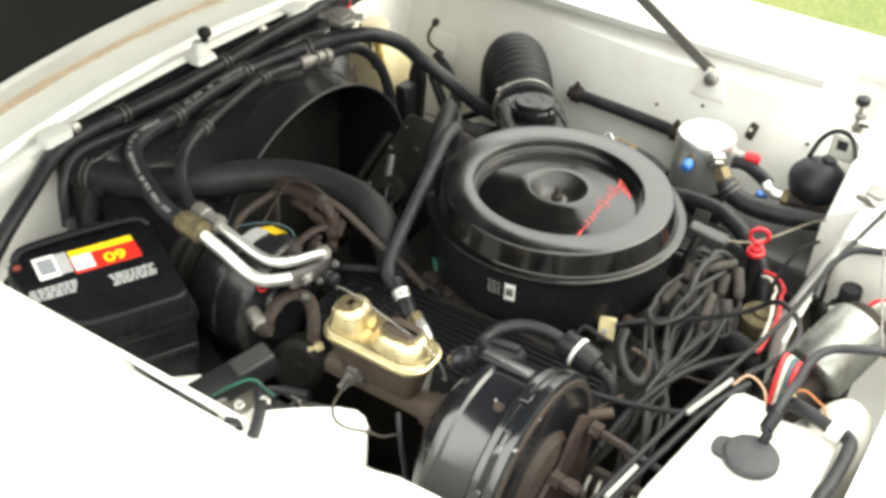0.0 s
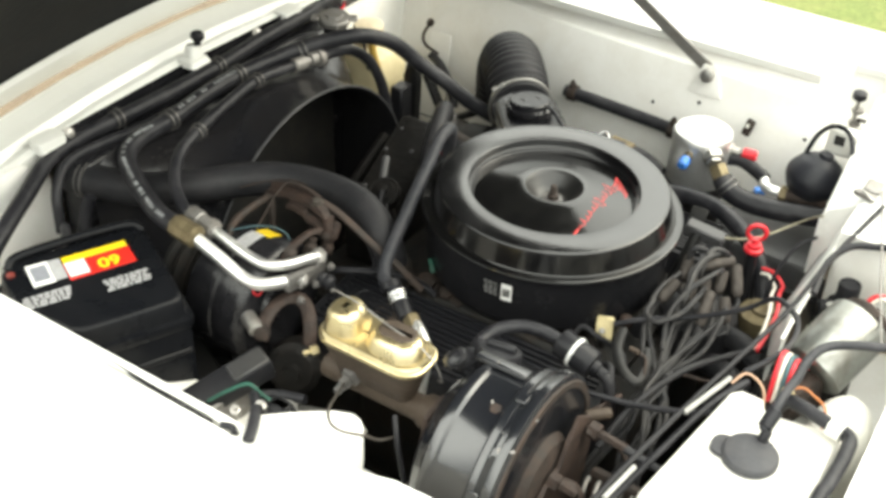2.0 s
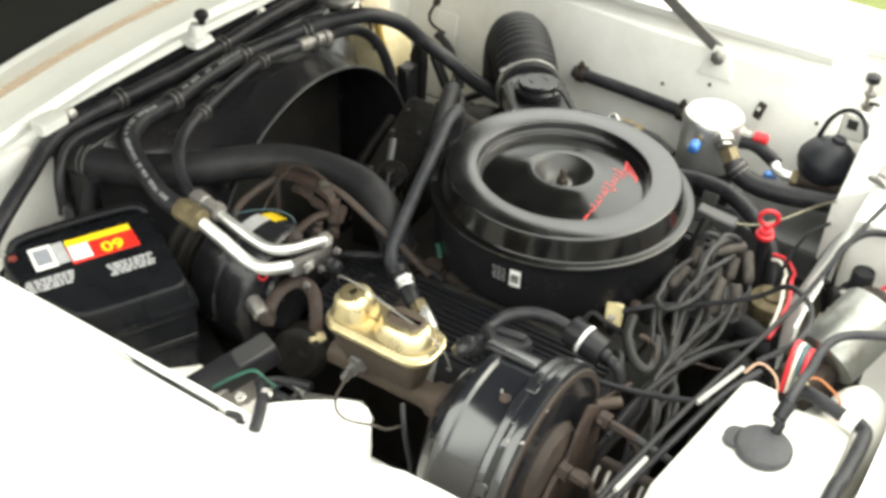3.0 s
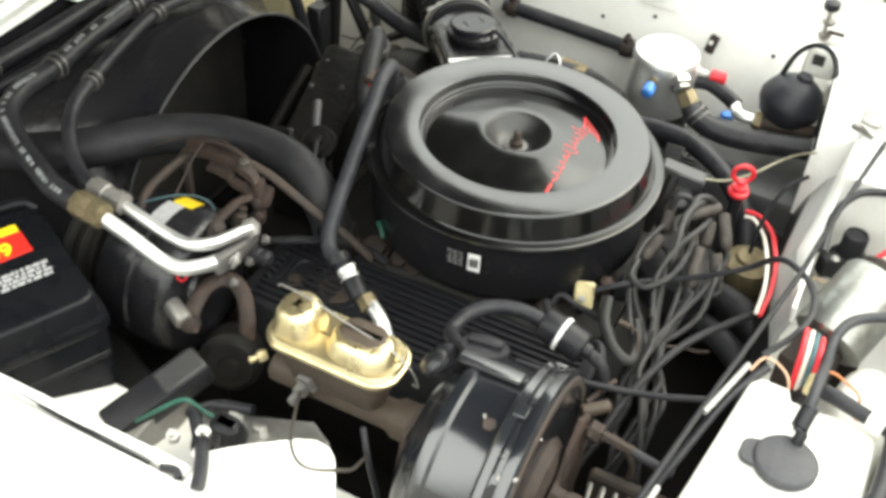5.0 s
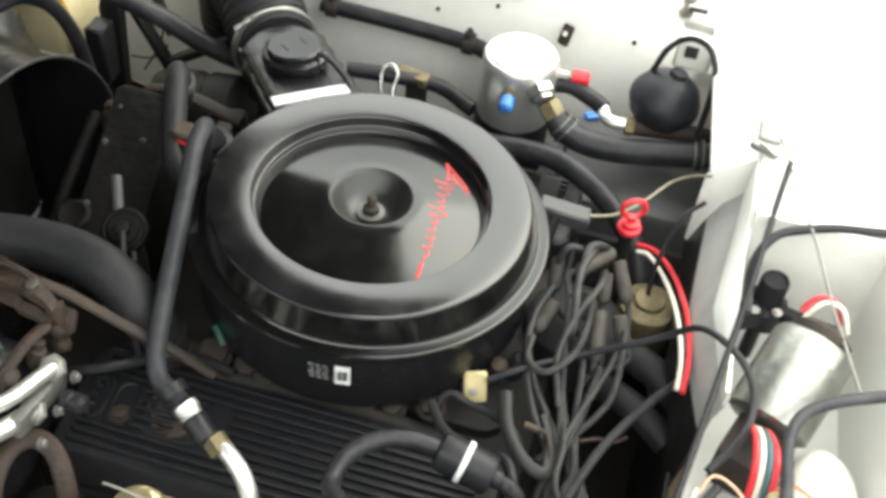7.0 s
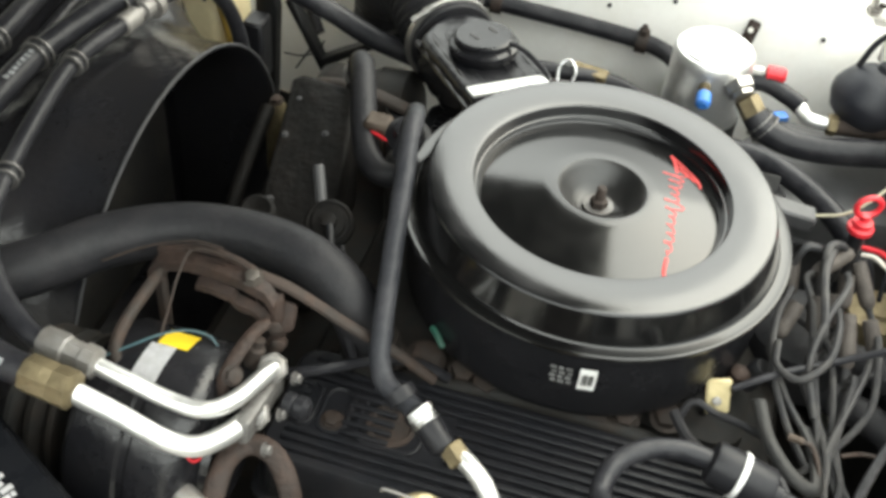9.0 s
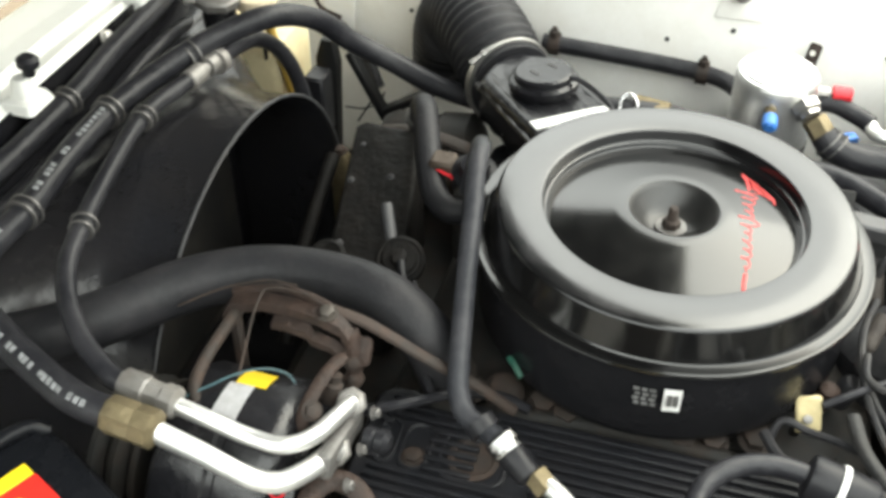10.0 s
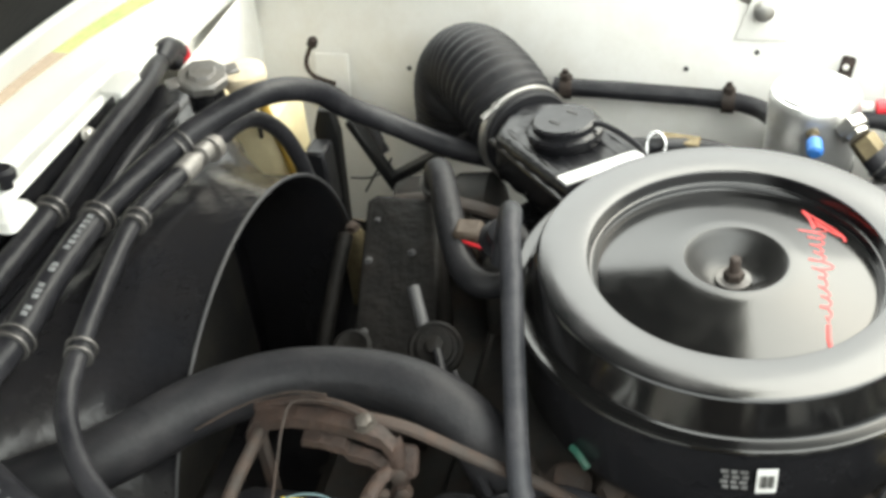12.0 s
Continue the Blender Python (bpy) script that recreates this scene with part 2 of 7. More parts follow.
# ---- shape helpers ----
def part(name, bm, mat, parent=None, label="", crease=38):
    """Links a bmesh as one mesh object under a thing or a part."""
    bmesh.ops.recalc_face_normals(bm, faces=bm.faces)
    for f in bm.faces:
        f.smooth = True
    for e in bm.edges:
        if len(e.link_faces) == 2 and e.calc_face_angle(0) > radians(crease):
            e.smooth = False
    me = bpy.data.meshes.new(name)
    bm.to_mesh(me)
    bm.free()
    me.materials.append(mat)
    ob = new(name, me)
    if parent:
        ob.parent = parent
        if parent.type == 'EMPTY':
            ob.matrix_parent_inverse = Matrix.Translation(parent.location).inverted()
    if label:
        tagged(ob, label)
    return ob


def thing(name, label, category, at=(0, 0, 0), group="", kind=""):
    ob = new(name)
    ob.empty_display_size = 0.02
    ob.location = at
    return tagged(ob, label, category, group, kind)


def bend(pts, n=6):
    """Points of a smooth curve through pts."""
    p = [Vector(q) for q in pts]
    if len(p) < 3 or n < 2:
        return p
    p = [p[0] * 2 - p[1]] + p + [p[-1] * 2 - p[-2]]
    out = []
    for i in range(1, len(p) - 2):
        a, b, c, d = p[i - 1:i + 3]
        for k in range(n):
            t = k / n
            out.append(0.5 * (2 * b + (c - a) * t + (2 * a - 5 * b + 4 * c - d) * t * t + (3 * b - a - 3 * c + d) * t ** 3))
    out.append(p[-2])
    return out


def tube(pts, r, seg=12, n=6, flat=1.0, bm=None):
    """A hose, wire or pipe along a curve; r is a radius or a function of 0..1; flat squashes it."""
    bm = bm or bmesh.new()
    path = bend(pts, n)
    d0 = (path[1] - path[0]).normalized()
    side = d0.orthogonal().normalized()
    if flat != 1.0:
        side = d0.cross(Vector((0, 0, 1))).normalized()
    rings, last = [], d0
    for i, p in enumerate(path):
        d = (path[min(i + 1, len(path) - 1)] - path[max(i - 1, 0)]).normalized()
        side = last.rotation_difference(d) @ side
        last = d
        up = d.cross(side)
        rr = r(i / (len(path) - 1)) if callable(r) else r
        rings.append([bm.verts.new(p + rr * (math.cos(a) * side + math.sin(a) * flat * up)) for a in (2 * math.pi * k / seg for k in range(seg))])
    for a, b in zip(rings, rings[1:]):
        for k in range(seg):
            bm.faces.new((a[k], a[(k + 1) % seg], b[(k + 1) % seg], b[k]))
    bm.faces.new(rings[0][::-1])
    bm.faces.new(rings[-1])
    return bm


def along(p, d, up=None):
    """A frame at p whose z axis points along d."""
    return Matrix.Translation(p) @ Vector(d).normalized().to_track_quat('Z', 'Y').to_matrix().to_4x4()


def lathe(profile, m=None, seg=32, bm=None, ends=True):
    """Turns (radius, height) pairs round the z axis of the frame m."""
    bm = bm or bmesh.new()
    m = m or Matrix()
    rings = []
    for r, z in profile:
        if r < 1e-5:
            rings.append([bm.verts.new(m @ Vector((0, 0, z)))])
        else:
            rings.append([bm.verts.new(m @ Vector((r * math.cos(a), r * math.sin(a), z))) for a in (2 * math.pi * k / seg for k in range(seg))])
    for a, b in zip(rings, rings[1:]):
        for k in range(seg):
            j = (k + 1) % seg
            if len(a) == 1 and len(b) == 1:
                continue
            if len(a) == 1:
                bm.faces.new((a[0], b[j], b[k]))
            elif len(b) == 1:
                bm.faces.new((a[k], a[j], b[0]))
            else:
                bm.faces.new((a[k], a[j], b[j], b[k]))
    for q, flip in ((rings[0], True), (rings[-1], False)):
        if ends and len(q) > 1:
            bm.faces.new(q[::-1] if flip else q)
    return bm


def box(size, m, bevel=0.003, segments=2, bm=None):
    bm = bm or bmesh.new()
    made = bmesh.ops.create_cube(bm, size=1.0, matrix=m @ Matrix.Diagonal((*size, 1)))
    if bevel:
        edges = list({e for v in made["verts"] for e in v.link_edges})
        bmesh.ops.bevel(bm, geom=edges, offset=bevel, segments=segments, affect='EDGES', profile=0.5)
    return bm


def slab(outline, m, depth, bevel=0.002, bm=None):
    """A plate of that depth below the outline, (x, y) pairs in the frame m."""
    bm = bm or bmesh.new()
    top = [bm.verts.new(m @ Vector((x, y, 0))) for x, y in outline]
    low = [bm.verts.new(m @ Vector((x, y, -depth))) for x, y in outline]
    n = len(top)
    made = [bm.faces.new(top), bm.faces.new(low[::-1])]
    for k in range(n):
        made.append(bm.faces.new((top[k], low[k], low[(k + 1) % n], top[(k + 1) % n])))
    if bevel:
        edges = list({e for f in made[:1] for e in f.edges})
        bmesh.ops.bevel(bm, geom=edges, offset=bevel, segments=2, affect='EDGES', profile=0.5)
    return bm


def rounded(x0, y0, x1, y1, r, n=5):
    """The outline of a rectangle with round corners."""
    out = []
    for cx, cy, a0 in ((x1 - r, y1 - r, 0), (x0 + r, y1 - r, 90), (x0 + r, y0 + r, 180), (x1 - r, y0 + r, 270)):
        for k in range(n + 1):
            a = radians(a0 + 90 * k / n)
            out.append((cx + r * math.cos(a), cy + r * math.sin(a)))
    return out


def loft(rings, closed=True, ends=(True, True), bm=None):
    """A skin over rings of equally many points."""
    bm = bm or bmesh.new()
    vs = [[bm.verts.new(p) for p in ring] for ring in rings]
    n = len(vs[0])
    for a, b in zip(vs, vs[1:]):
        for k in range(n if closed else n - 1):
            j = (k + 1) % n
            bm.faces.new((a[k], a[j], b[j], b[k]))
    if ends[0]:
        bm.faces.new(vs[0][::-1])
    if ends[1]:
        bm.faces.new(vs[-1])
    return bm


def sheet(rows, thick=0.004):
    """A bent panel: rows of equally many points, given a thickness downwards along its normals."""
    bm = loft(rows, closed=False, ends=(False, False))
    bmesh.ops.recalc_face_normals(bm, faces=bm.faces)
    bmesh.ops.solidify(bm, geom=bm.faces[:], thickness=thick)
    return bm


def band(p, d, r, width=0.008, thick=0.0018, seg=20, bm=None):
    """A strap or hose clamp round a pipe."""
    return lathe([(r, -width / 2), (r + thick, -width / 2), (r + thick, width / 2), (r, width / 2)], along(p, d), seg, bm)


def bolt(p, d, r=0.006, h=0.005, bm=None):
    """A hexagonal bolt head on a washer."""
    bm = lathe([(r * 1.35, 0), (r * 1.35, 0.0012), (r * 0.5, 0.0013)], along(p, d), 14, bm)
    return lathe([(r, 0.0011), (r, h), (r * 0.75, h + 0.001), (0, h + 0.001)], along(p, d), 6, bm)


def hose(name, label, pts, r, mat=None, category="hose", clamps=(), clamp_mat=None, seg=14, n=7, print_bars=False, ends=()):
    """A hose with its clamps, as one thing."""
    t = thing(name, label, category, pts[0])
    body = part("hose_body", tube(pts, r, seg, n), mat or RUBBER, t)
    for p, d in clamps:
        cl_ = part("hose_clamp", band(p, d, r + 0.0005, 0.010, 0.0018), OLD_RUBBER, t, "rubber-lined hose clip")
        for off, high in ((0.0052, 0.0042), (-0.0052, 0.0030)):
            part("clamp_rim", band(Vector(p) + Vector(d).normalized() * off, d, r + 0.0004, 0.0024, high), clamp_mat or CLAMP, cl_, "dull steel rim")
    return t


def wire(name, label, pts, r, mat, n=7, seg=8, group=""):
    t = tube(pts, r, seg, n)
    ob = part(name, t, mat)
    return tagged(ob, label, "wire", group)


# ---- ground ----
bm = bmesh.new()
bmesh.ops.create_grid(bm, x_segments=40, y_segments=40, size=1.0, matrix=Matrix.Diagonal((400, 400, 1, 1)))
tagged(part("ground", bm, GRASS), "short green lawn reaching the horizon", "lawn", kind="structure")
bm = slab([(-3.4, -4.0), (4.6, -4.0), (4.6, 1.75), (-3.4, 1.95)], Matrix.Translation((0, 0, 0.012)), 0.012, 0.004)
tagged(part("road", bm, DRIVE), "reddish gravel drive under the white car", "drive", kind="structure")

# ---- the car's body ----
car = thing("car_body", "white car body with its hood raised", "car", (0, 0, 0.2))


def fender_rows(side, lip, xs):
    """Cross sections of a fender's outer skin, from its inner lip over the crown down to the sill."""
    rows = []
    for x in xs:
        drop = 0.10 * max(0.0, (-x - 0.70) / 0.45) ** 2
        edge = lip(x)
        prof = [(edge, 0.905), (edge, 0.920), (edge + 0.012, 0.9235), (edge + 0.10, 0.936), (0.84, 0.930), (0.895, 0.90), (0.92, 0.84), (0.93, 0.70), (0.92, 0.5), (0.89, 0.3)]
        rows.append([(x, side * y, z - drop * (1 if k < 6 else 0.5)) for k, (y, z) in enumerate(prof)])
    return rows


XS = [-1.05, -0.95, -0.86, -0.75, -0.6, -0.45, -0.3, -0.15, -0.045]
near = part("fender", sheet(fender_rows(-1, lambda x: 0.658, XS + [0.1, 0.3, 0.45, 0.6, 0.8, 1.2]), 0.005), WHITE, car, "glossy white fender beside the engine bay")
ledge = [(-0.046, -0.668), (-0.046, -0.618), (-0.02, -0.597), (0.020, -0.566), (0.036, -0.557), (0.052, -0.559), (0.062, -0.567), (0.072, -0.582), (0.082, -0.600), (0.088, -0.628), (0.105, -0.620), (0.138, -0.613), (0.183, -0.611), (0.30, -0.609), (0.56, -0.607), (0.56, -0.668)]
part("ledge", slab(ledge, Matrix.Translation((0, 0, 0.9245)), 0.045, 0.003), WHITE, car, "white ledge jutting into the bay")
# narrow flange beyond the dark slot along the near fender
part("flange", slab([(-0.75, -0.6545), (-0.30, -0.6540), (-0.24, -0.6515), (-0.16, -0.6490), (-0.10, -0.6490), (-0.065, -0.6520), (-0.05, -0.6520), (-0.05, -0.638), (-0.75, -0.638)], Matrix.Translation((0, 0, 0.9195)), 0.02, 0.002), WHITE, car)
# black strip laid in the seam to draw the darkness of its open gap
part("seal_or_gap_strip", slab([(-0.285, -0.6472), (-0.22, -0.6515), (-0.168, -0.6540), (-0.092, -0.6560), (-0.088, -0.6540), (-0.168, -0.6512), (-0.22, -0.6497)], Matrix.Translation((0, 0, 0.9212)), 0.006, 0.0006), RUBBER, car, "thin black strip in place of the dark gap in the fender seam")
part("seal_or_gap_strip", tube([(-0.075, -0.654, 0.921), (-0.06, -0.651, 0.9225), (-0.052, -0.657, 0.922)], 0.004, 8, 4), RUBBER, car, "torn black rubber seal end")


def far_lip(x):
    return 0.612 + 0.05 * max(0, -x - 0.2) + 0.085 * min(1.0, max(0.0, (x - 0.22) / 0.04))


far = part("fender", sheet(fender_rows(1, far_lip, [-1.05, -0.95, -0.86, -0.75, -0.6, -0.45, -0.3, -0.15, 0.0, 0.15, 0.22, 0.26, 0.3, 0.45, 0.6, 0.8, 1.2]), 0.005), WHITE, car, "glossy white fender on the far side")

# inner aprons: leaning white panels below the fender lips
def apron_far(x):
    return 0.553 - 0.03 * (x - 0.05) + 0.16 * max(0, -x - 0.25)


rows = []
for x in [-0.86, -0.72, -0.6, -0.45, -0.3, -0.15, 0.0, 0.15, 0.22, 0.26, 0.3, 0.362]:
    y = apron_far(x)
    if x > 0.24:
        rows.append([(x, y - 0.041, 0.48), (x, y - 0.035, 0.60), (x, y - 0.004, 0.77), (x, y + 0.02, 0.805), (x, y + 0.05, 0.825), (x, far_lip(x) - 0.012, 0.835), (x, far_lip(x) + 0.006, 0.905)])
        continue
    rows.append([(x, y - 0.041, 0.48), (x, y - 0.035, 0.60), (x, y - 0.004, 0.77), (x, y + 0.022, 0.85), (x, y + 0.036, 0.879), (x, y + 0.052, 0.884), (x, max(far_lip(x) + 0.006, y + 0.068), 0.905)])
part("inner_panel", sheet(rows, 0.004), APRON, car, "white inner panel with small holes")
part("lower_panel", sheet([[(x, apron_far(x) - 0.05, 0.30), (x, apron_far(x) - 0.045, 0.483)] for x in (-0.86, -0.6, -0.3, 0.0, 0.2, 0.362)], 0.004), BLACK_IRON, car, "plain black panel below the white one")
for x, z in ((-0.47, 0.76), (-0.07, 0.795), (0.02, 0.82), (0.23, 0.815)):
    part("panel_hole", lathe([(0.0035, -0.001), (0.0035, 0.0015), (0, 0.0015)], along((x, apron_far(x) - 0.004 + (z - 0.77) * 0.32, z), (0, -1, 0.3)), 12), BLACK_INK, car, "small dark drilled hole")
rows = []
for x in [-0.86, -0.72, -0.5, -0.3, -0.15, -0.046]:
    rows.append([(x, -0.641, 0.905), (x, -0.640, 0.86), (x, -0.63, 0.80), (x, -0.56, 0.765), (x, -0.49, 0.74), (x, -0.46, 0.68), (x, -0.455, 0.30)])
for x, y in ((-0.044, -0.632), (0.0, -0.598), (0.03, -0.575), (0.06, -0.582), (0.085, -0.625)):
    rows.append([(x, y, 0.905), (x, y + 0.003, 0.87), (x, y + 0.005, 0.80), (x, -0.55, 0.765), (x, -0.49, 0.74), (x, -0.46, 0.68), (x, -0.455, 0.30)])
for x in [0.09, 0.2, 0.3, 0.37]:
    rows.append([(x, -0.622, 0.905), (x, -0.618, 0.86), (x, -0.615, 0.80), (x, -0.60, 0.72), (x, -0.59, 0.65), (x, -0.58, 0.5), (x, -0.58, 0.30)])
part("inner_panel", sheet(rows, 0.004), APRON, car, "white inner panel, dirty towards the bottom")

# firewall with its flange, and the cowl with an open box for the wiper motor
bm = sheet([[(0.410 - 0.06 * y, y, 0.30), (0.406 - 0.06 * y, y, 0.70), (0.400 - 0.07 * y, y, 0.80), (0.386 - 0.08 * y, y, 0.865), (0.374 - 0.08 * y, y, 0.892), (0.372 - 0.08 * y, y, 0.903), (0.380 - 0.08 * y, y, 0.912), (0.395 - 0.05 * y, y, 0.924), (0.404, y, 0.938)] for y in (0.206, 0.25, 0.4, 0.56, 0.62)], 0.004)
part("firewall", bm, WHITE, car, "white firewall with a rounded top flange")
# nearer than the step the lip runs back at an angle and its face leans


def lip_near(y):
    return 0.380 + (0.0925 * y if y > 0 else -0.17 * y)


def lean(y):
    return 0.006 + 0.034 * max(0.0, (y + 0.13) / 0.33)


NEAR_Y = (-0.125, -0.09, -0.05, 0.0, 0.06, 0.12, 0.2)
# this strip is white metal; its grey colour stands in for shade
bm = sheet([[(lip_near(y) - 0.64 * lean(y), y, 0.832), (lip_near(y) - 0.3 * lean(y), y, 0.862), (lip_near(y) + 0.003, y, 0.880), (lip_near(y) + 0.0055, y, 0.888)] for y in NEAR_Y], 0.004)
part("firewall", bm, SHADED_WHITE, car, "white firewall leaning back behind the engine, greyed for shade")
bm = sheet([[(lip_near(y) + 0.0057, y, 0.8885), (max(0.397, lip_near(y) + 0.0065), y, 0.905 if y < 0.1 else 0.924), (0.405, y, 0.910 if y < 0.1 else 0.940)] for y in NEAR_Y], 0.004)
part("firewall", bm, WHITE, car, "white top edge of the firewall")
part("firewall_step", slab([(0.352, 0.79), (0.352, 0.895), (0.362, 0.912), (0.402, 0.938), (0.402, 0.79)], Matrix(((1, 0, 0, 0), (0, 0, -1, 0.200), (0, 1, 0, 0), (0, 0, 0, 1))), 0.006, 0.001), WHITE, car)
bm = sheet([[(0.392, y, 0.30), (0.386, y, 0.70), (0.382, y, 0.76)] for y in (-0.62, -0.45, -0.28, -0.128)], 0.004)
part("firewall", bm, BLACK_IRON, car, "black lower firewall")
# black carried up to 0.830 as a stand-in for shade low on this face
bm = sheet([[(0.392, y, 0.30), (0.384, y, 0.70), (lip_near(y) - lean(y) - 0.001, y, 0.784), (lip_near(y) - 0.66 * lean(y), y, 0.830)] for y in NEAR_Y], 0.004)
part("firewall", bm, BLACK_IRON, car, "black lower firewall")
bm = bmesh.new()
box((0.005, 0.66, 0.135), Matrix.Translation((0.4085, -0.24, 0.8375)), 0.001, 1, bm)
box((0.15, 0.006, 0.17), Matrix.Translation((0.479, 0.095, 0.868)), 0.001, 1, bm)
box((0.15, 0.006, 0.17), Matrix.Translation((0.479, -0.575, 0.868)), 0.001, 1, bm)
box((0.16, 0.67, 0.006), Matrix.Translation((0.475, -0.24, 0.774)), 0.001, 1, bm)
bmesh.ops.delete(bm, geom=[v for v in bm.verts if v.co.x < 0.413 and v.co.y < -0.23 and v.co.z > 0.85], context='VERTS')
part("cowl_box", bm, APRON, car, "white open box behind the firewall")
bm = slab(rounded(0.552, -0.70, 1.25, 0.70, 0.02), Matrix.Translation((0, 0, 0.953)), 0.19, 0.012)
part("cowl", bm, WHITE, car, "white cowl top")
bm = slab([(0.4035, 0.099), (0.5515, 0.112), (0.5515, 0.66), (0.4035, 0.66)], Matrix.Translation((0, 0, 0.9485)), 0.10, 0.006)
part("cowl_panel", bm, WHITE, car)
part("seal_or_gap_strip", tube([(0.410, -0.03, 0.925), (0.408, 0.025, 0.940), (0.425, 0.062, 0.953), (0.455, 0.082, 0.954), (0.49, 0.096, 0.955), (0.55, 0.108, 0.956)], 0.005, 8, 6), RUBBER, car, "black rubber seal on the cowl edge")

# front wheels
for side in (-1, 1):
    m = along((-0.12, side * 0.70, 0.312), (0, side, 0))
    wheel = part("wheel", lathe([(0.03, -0.09), (0.17, -0.09), (0.18, -0.06), (0.16, 0.02), (0.17, 0.06), (0.12, 0.05), (0.05, 0.06), (0, 0.065)], m, 40), STEEL, car, "steel wheel under the fender")
    part("tyre", lathe([(0.18, -0.09), (0.26, -0.1), (0.30, -0.085), (0.312, -0.05), (0.312, 0.05), (0.30, 0.085), (0.26, 0.1), (0.18, 0.09)], m, 48), RUBBER, wheel, "black rubber tyre")

# radiator support and nose panel
bm = sheet([[(-0.735, y, 0.888 - 0.03 * (y / 0.6) ** 2), (-0.733, y, 0.918 - 0.05 * (y / 0.6) ** 2), (-0.742, y, 0.927 - 0.06 * (y / 0.6) ** 2), (-0.764, y, 0.921 - 0.065 * (y / 0.6) ** 2), (-0.772, y, 0.934 - 0.067 * (y / 0.6) ** 2), (-0.792, y, 0.936 - 0.07 * (y / 0.6) ** 2), (-0.797, y, 0.929 - 0.07 * (y / 0.6) ** 2),
             (-0.806, y, 0.930 - 0.07 * (y / 0.6) ** 2), (-0.830, y, 0.937 - 0.07 * (y / 0.6) ** 2), (-0.853, y, 0.930 - 0.07 * (y / 0.6) ** 2), (-0.860, y, 0.915 - 0.07 * (y / 0.6) ** 2), (-0.86, y, 0.80), (-0.86, y, 0.35)] for y in (-0.655, -0.5, -0.35, -0.2, -0.05, 0.1, 0.25, 0.4, 0.55, 0.655)], 0.005)
part("nose_panel", bm, WHITE, car, "white panel across the front of the bay")
bm = slab([(-0.655, 0.30), (-0.655, 0.90), (-0.40, 0.90), (-0.352, 0.86), (-0.345, 0.30)], Matrix(((0, 0, 1, -0.722), (1, 0, 0, 0), (0, 1, 0, 0), (0, 0, 0, 1))), 0.004, 0.001)
part("radiator_support", bm, APRON, car, "white support panel beside the radiator")
bm = slab([(0.345, 0.30), (0.352, 0.82), (0.40, 0.86), (0.655, 0.86), (0.655, 0.30)], Matrix(((0, 0, 1, -0.722), (1, 0, 0, 0), (0, 1, 0, 0), (0, 0, 0, 1))), 0.004, 0.001)
part("radiator_support", bm, APRON, car)
for y in (-0.335, 0.262):
    part("bracket", slab(rounded(-0.748, y - 0.027, -0.715, y + 0.025, 0.006), Matrix.Translation((0, 0, 0.932 - 0.04 * abs(y))), 0.022, 0.004), WHITE, car, "white bracket on the radiator panel")
part("floor_pan", box((1.3, 1.1, 0.01), Matrix.Translation((-0.2, 0.0, 0.30)), 0.002, 1), GRIME, car, "dark underside of the engine bay")

# hood, hinged at the front and propped open over the bay
HOOD_UP = radians(45.0)


def hood_row(d, w, h, sag=0.035):
    """A row across the hood, d along it from the hinge, h above its plane."""
    c, s = math.cos(HOOD_UP), math.sin(HOOD_UP)
    out = []
    for k in range(-8, 9):
        q = h - sag * abs(k / 8) ** 2.2
        out.append((-0.872 + d * c - q * s - 0.015 * (k / 8) ** 2, w * k / 8, 0.954 + d * s + q * c - 0.03 * (k / 8) ** 2 * max(0.0, 1 - d)))
    return out


hood = part("hood", sheet([hood_row(0.068, 0.580, -0.004), hood_row(0.060, 0.580, -0.012), hood_row(-0.004, 0.60, -0.020), hood_row(-0.016, 0.605, 0.0), hood_row(-0.005, 0.61, 0.02), hood_row(0.10, 0.62, 0.03), hood_row(0.4, 0.63, 0.04), hood_row(0.9, 0.64, 0.04),
                           hood_row(1.39, 0.64, 0.03), hood_row(1.42, 0.63, 0.012), hood_row(1.41, 0.62, -0.008), hood_row(1.37, 0.61, -0.01)], 0.005), WHITE, car, "raised white hood propped over the engine bay")
part("underside", sheet([hood_row(0.062, 0.59, 0.0), hood_row(0.08, 0.595, 0.008), hood_row(0.4, 0.60, 0.015), hood_row(0.9, 0.62, 0.015), hood_row(1.36, 0.615, 0.006), hood_row(1.39, 0.61, -0.002)], 0.004), INSULATION, hood, "dark lining under the hood")
# prop from the far fender to the hood
prop = part("hood_prop", box((0.70, 0.006, 0.024), Matrix.Translation((-0.2673, 0.592, 1.0586)) @ Matrix.Rotation(radians(32.0), 4, 'Y') @ Matrix.Rotation(radians(0), 4, 'X'), 0.002, 1), DULL_STEEL, car, "flat steel hood prop")
part("prop_foot", slab([(-0.034, -0.045), (0.034, -0.045), (0.014, 0.012), (-0.014, 0.012)], Matrix.Translation((0.024, 0.582, 0.880)) @ Matrix.Rotation(radians(72), 4, 'X'), 0.003, 0.001), APRON, prop, "triangular white plate")
part("prop_bolt", lathe([(0.013, 0), (0.013, 0.012), (0.009, 0.014), (0, 0.014)], along((0.024, 0.578, 0.876), (0, -1, 0.1)), 18), STEEL, prop)


# ---- air cleaner ----
cleaner = thing("air_cleaner", "round black enamelled air cleaner with a red script on its lid", "air cleaner", (0, 0, 0.78))
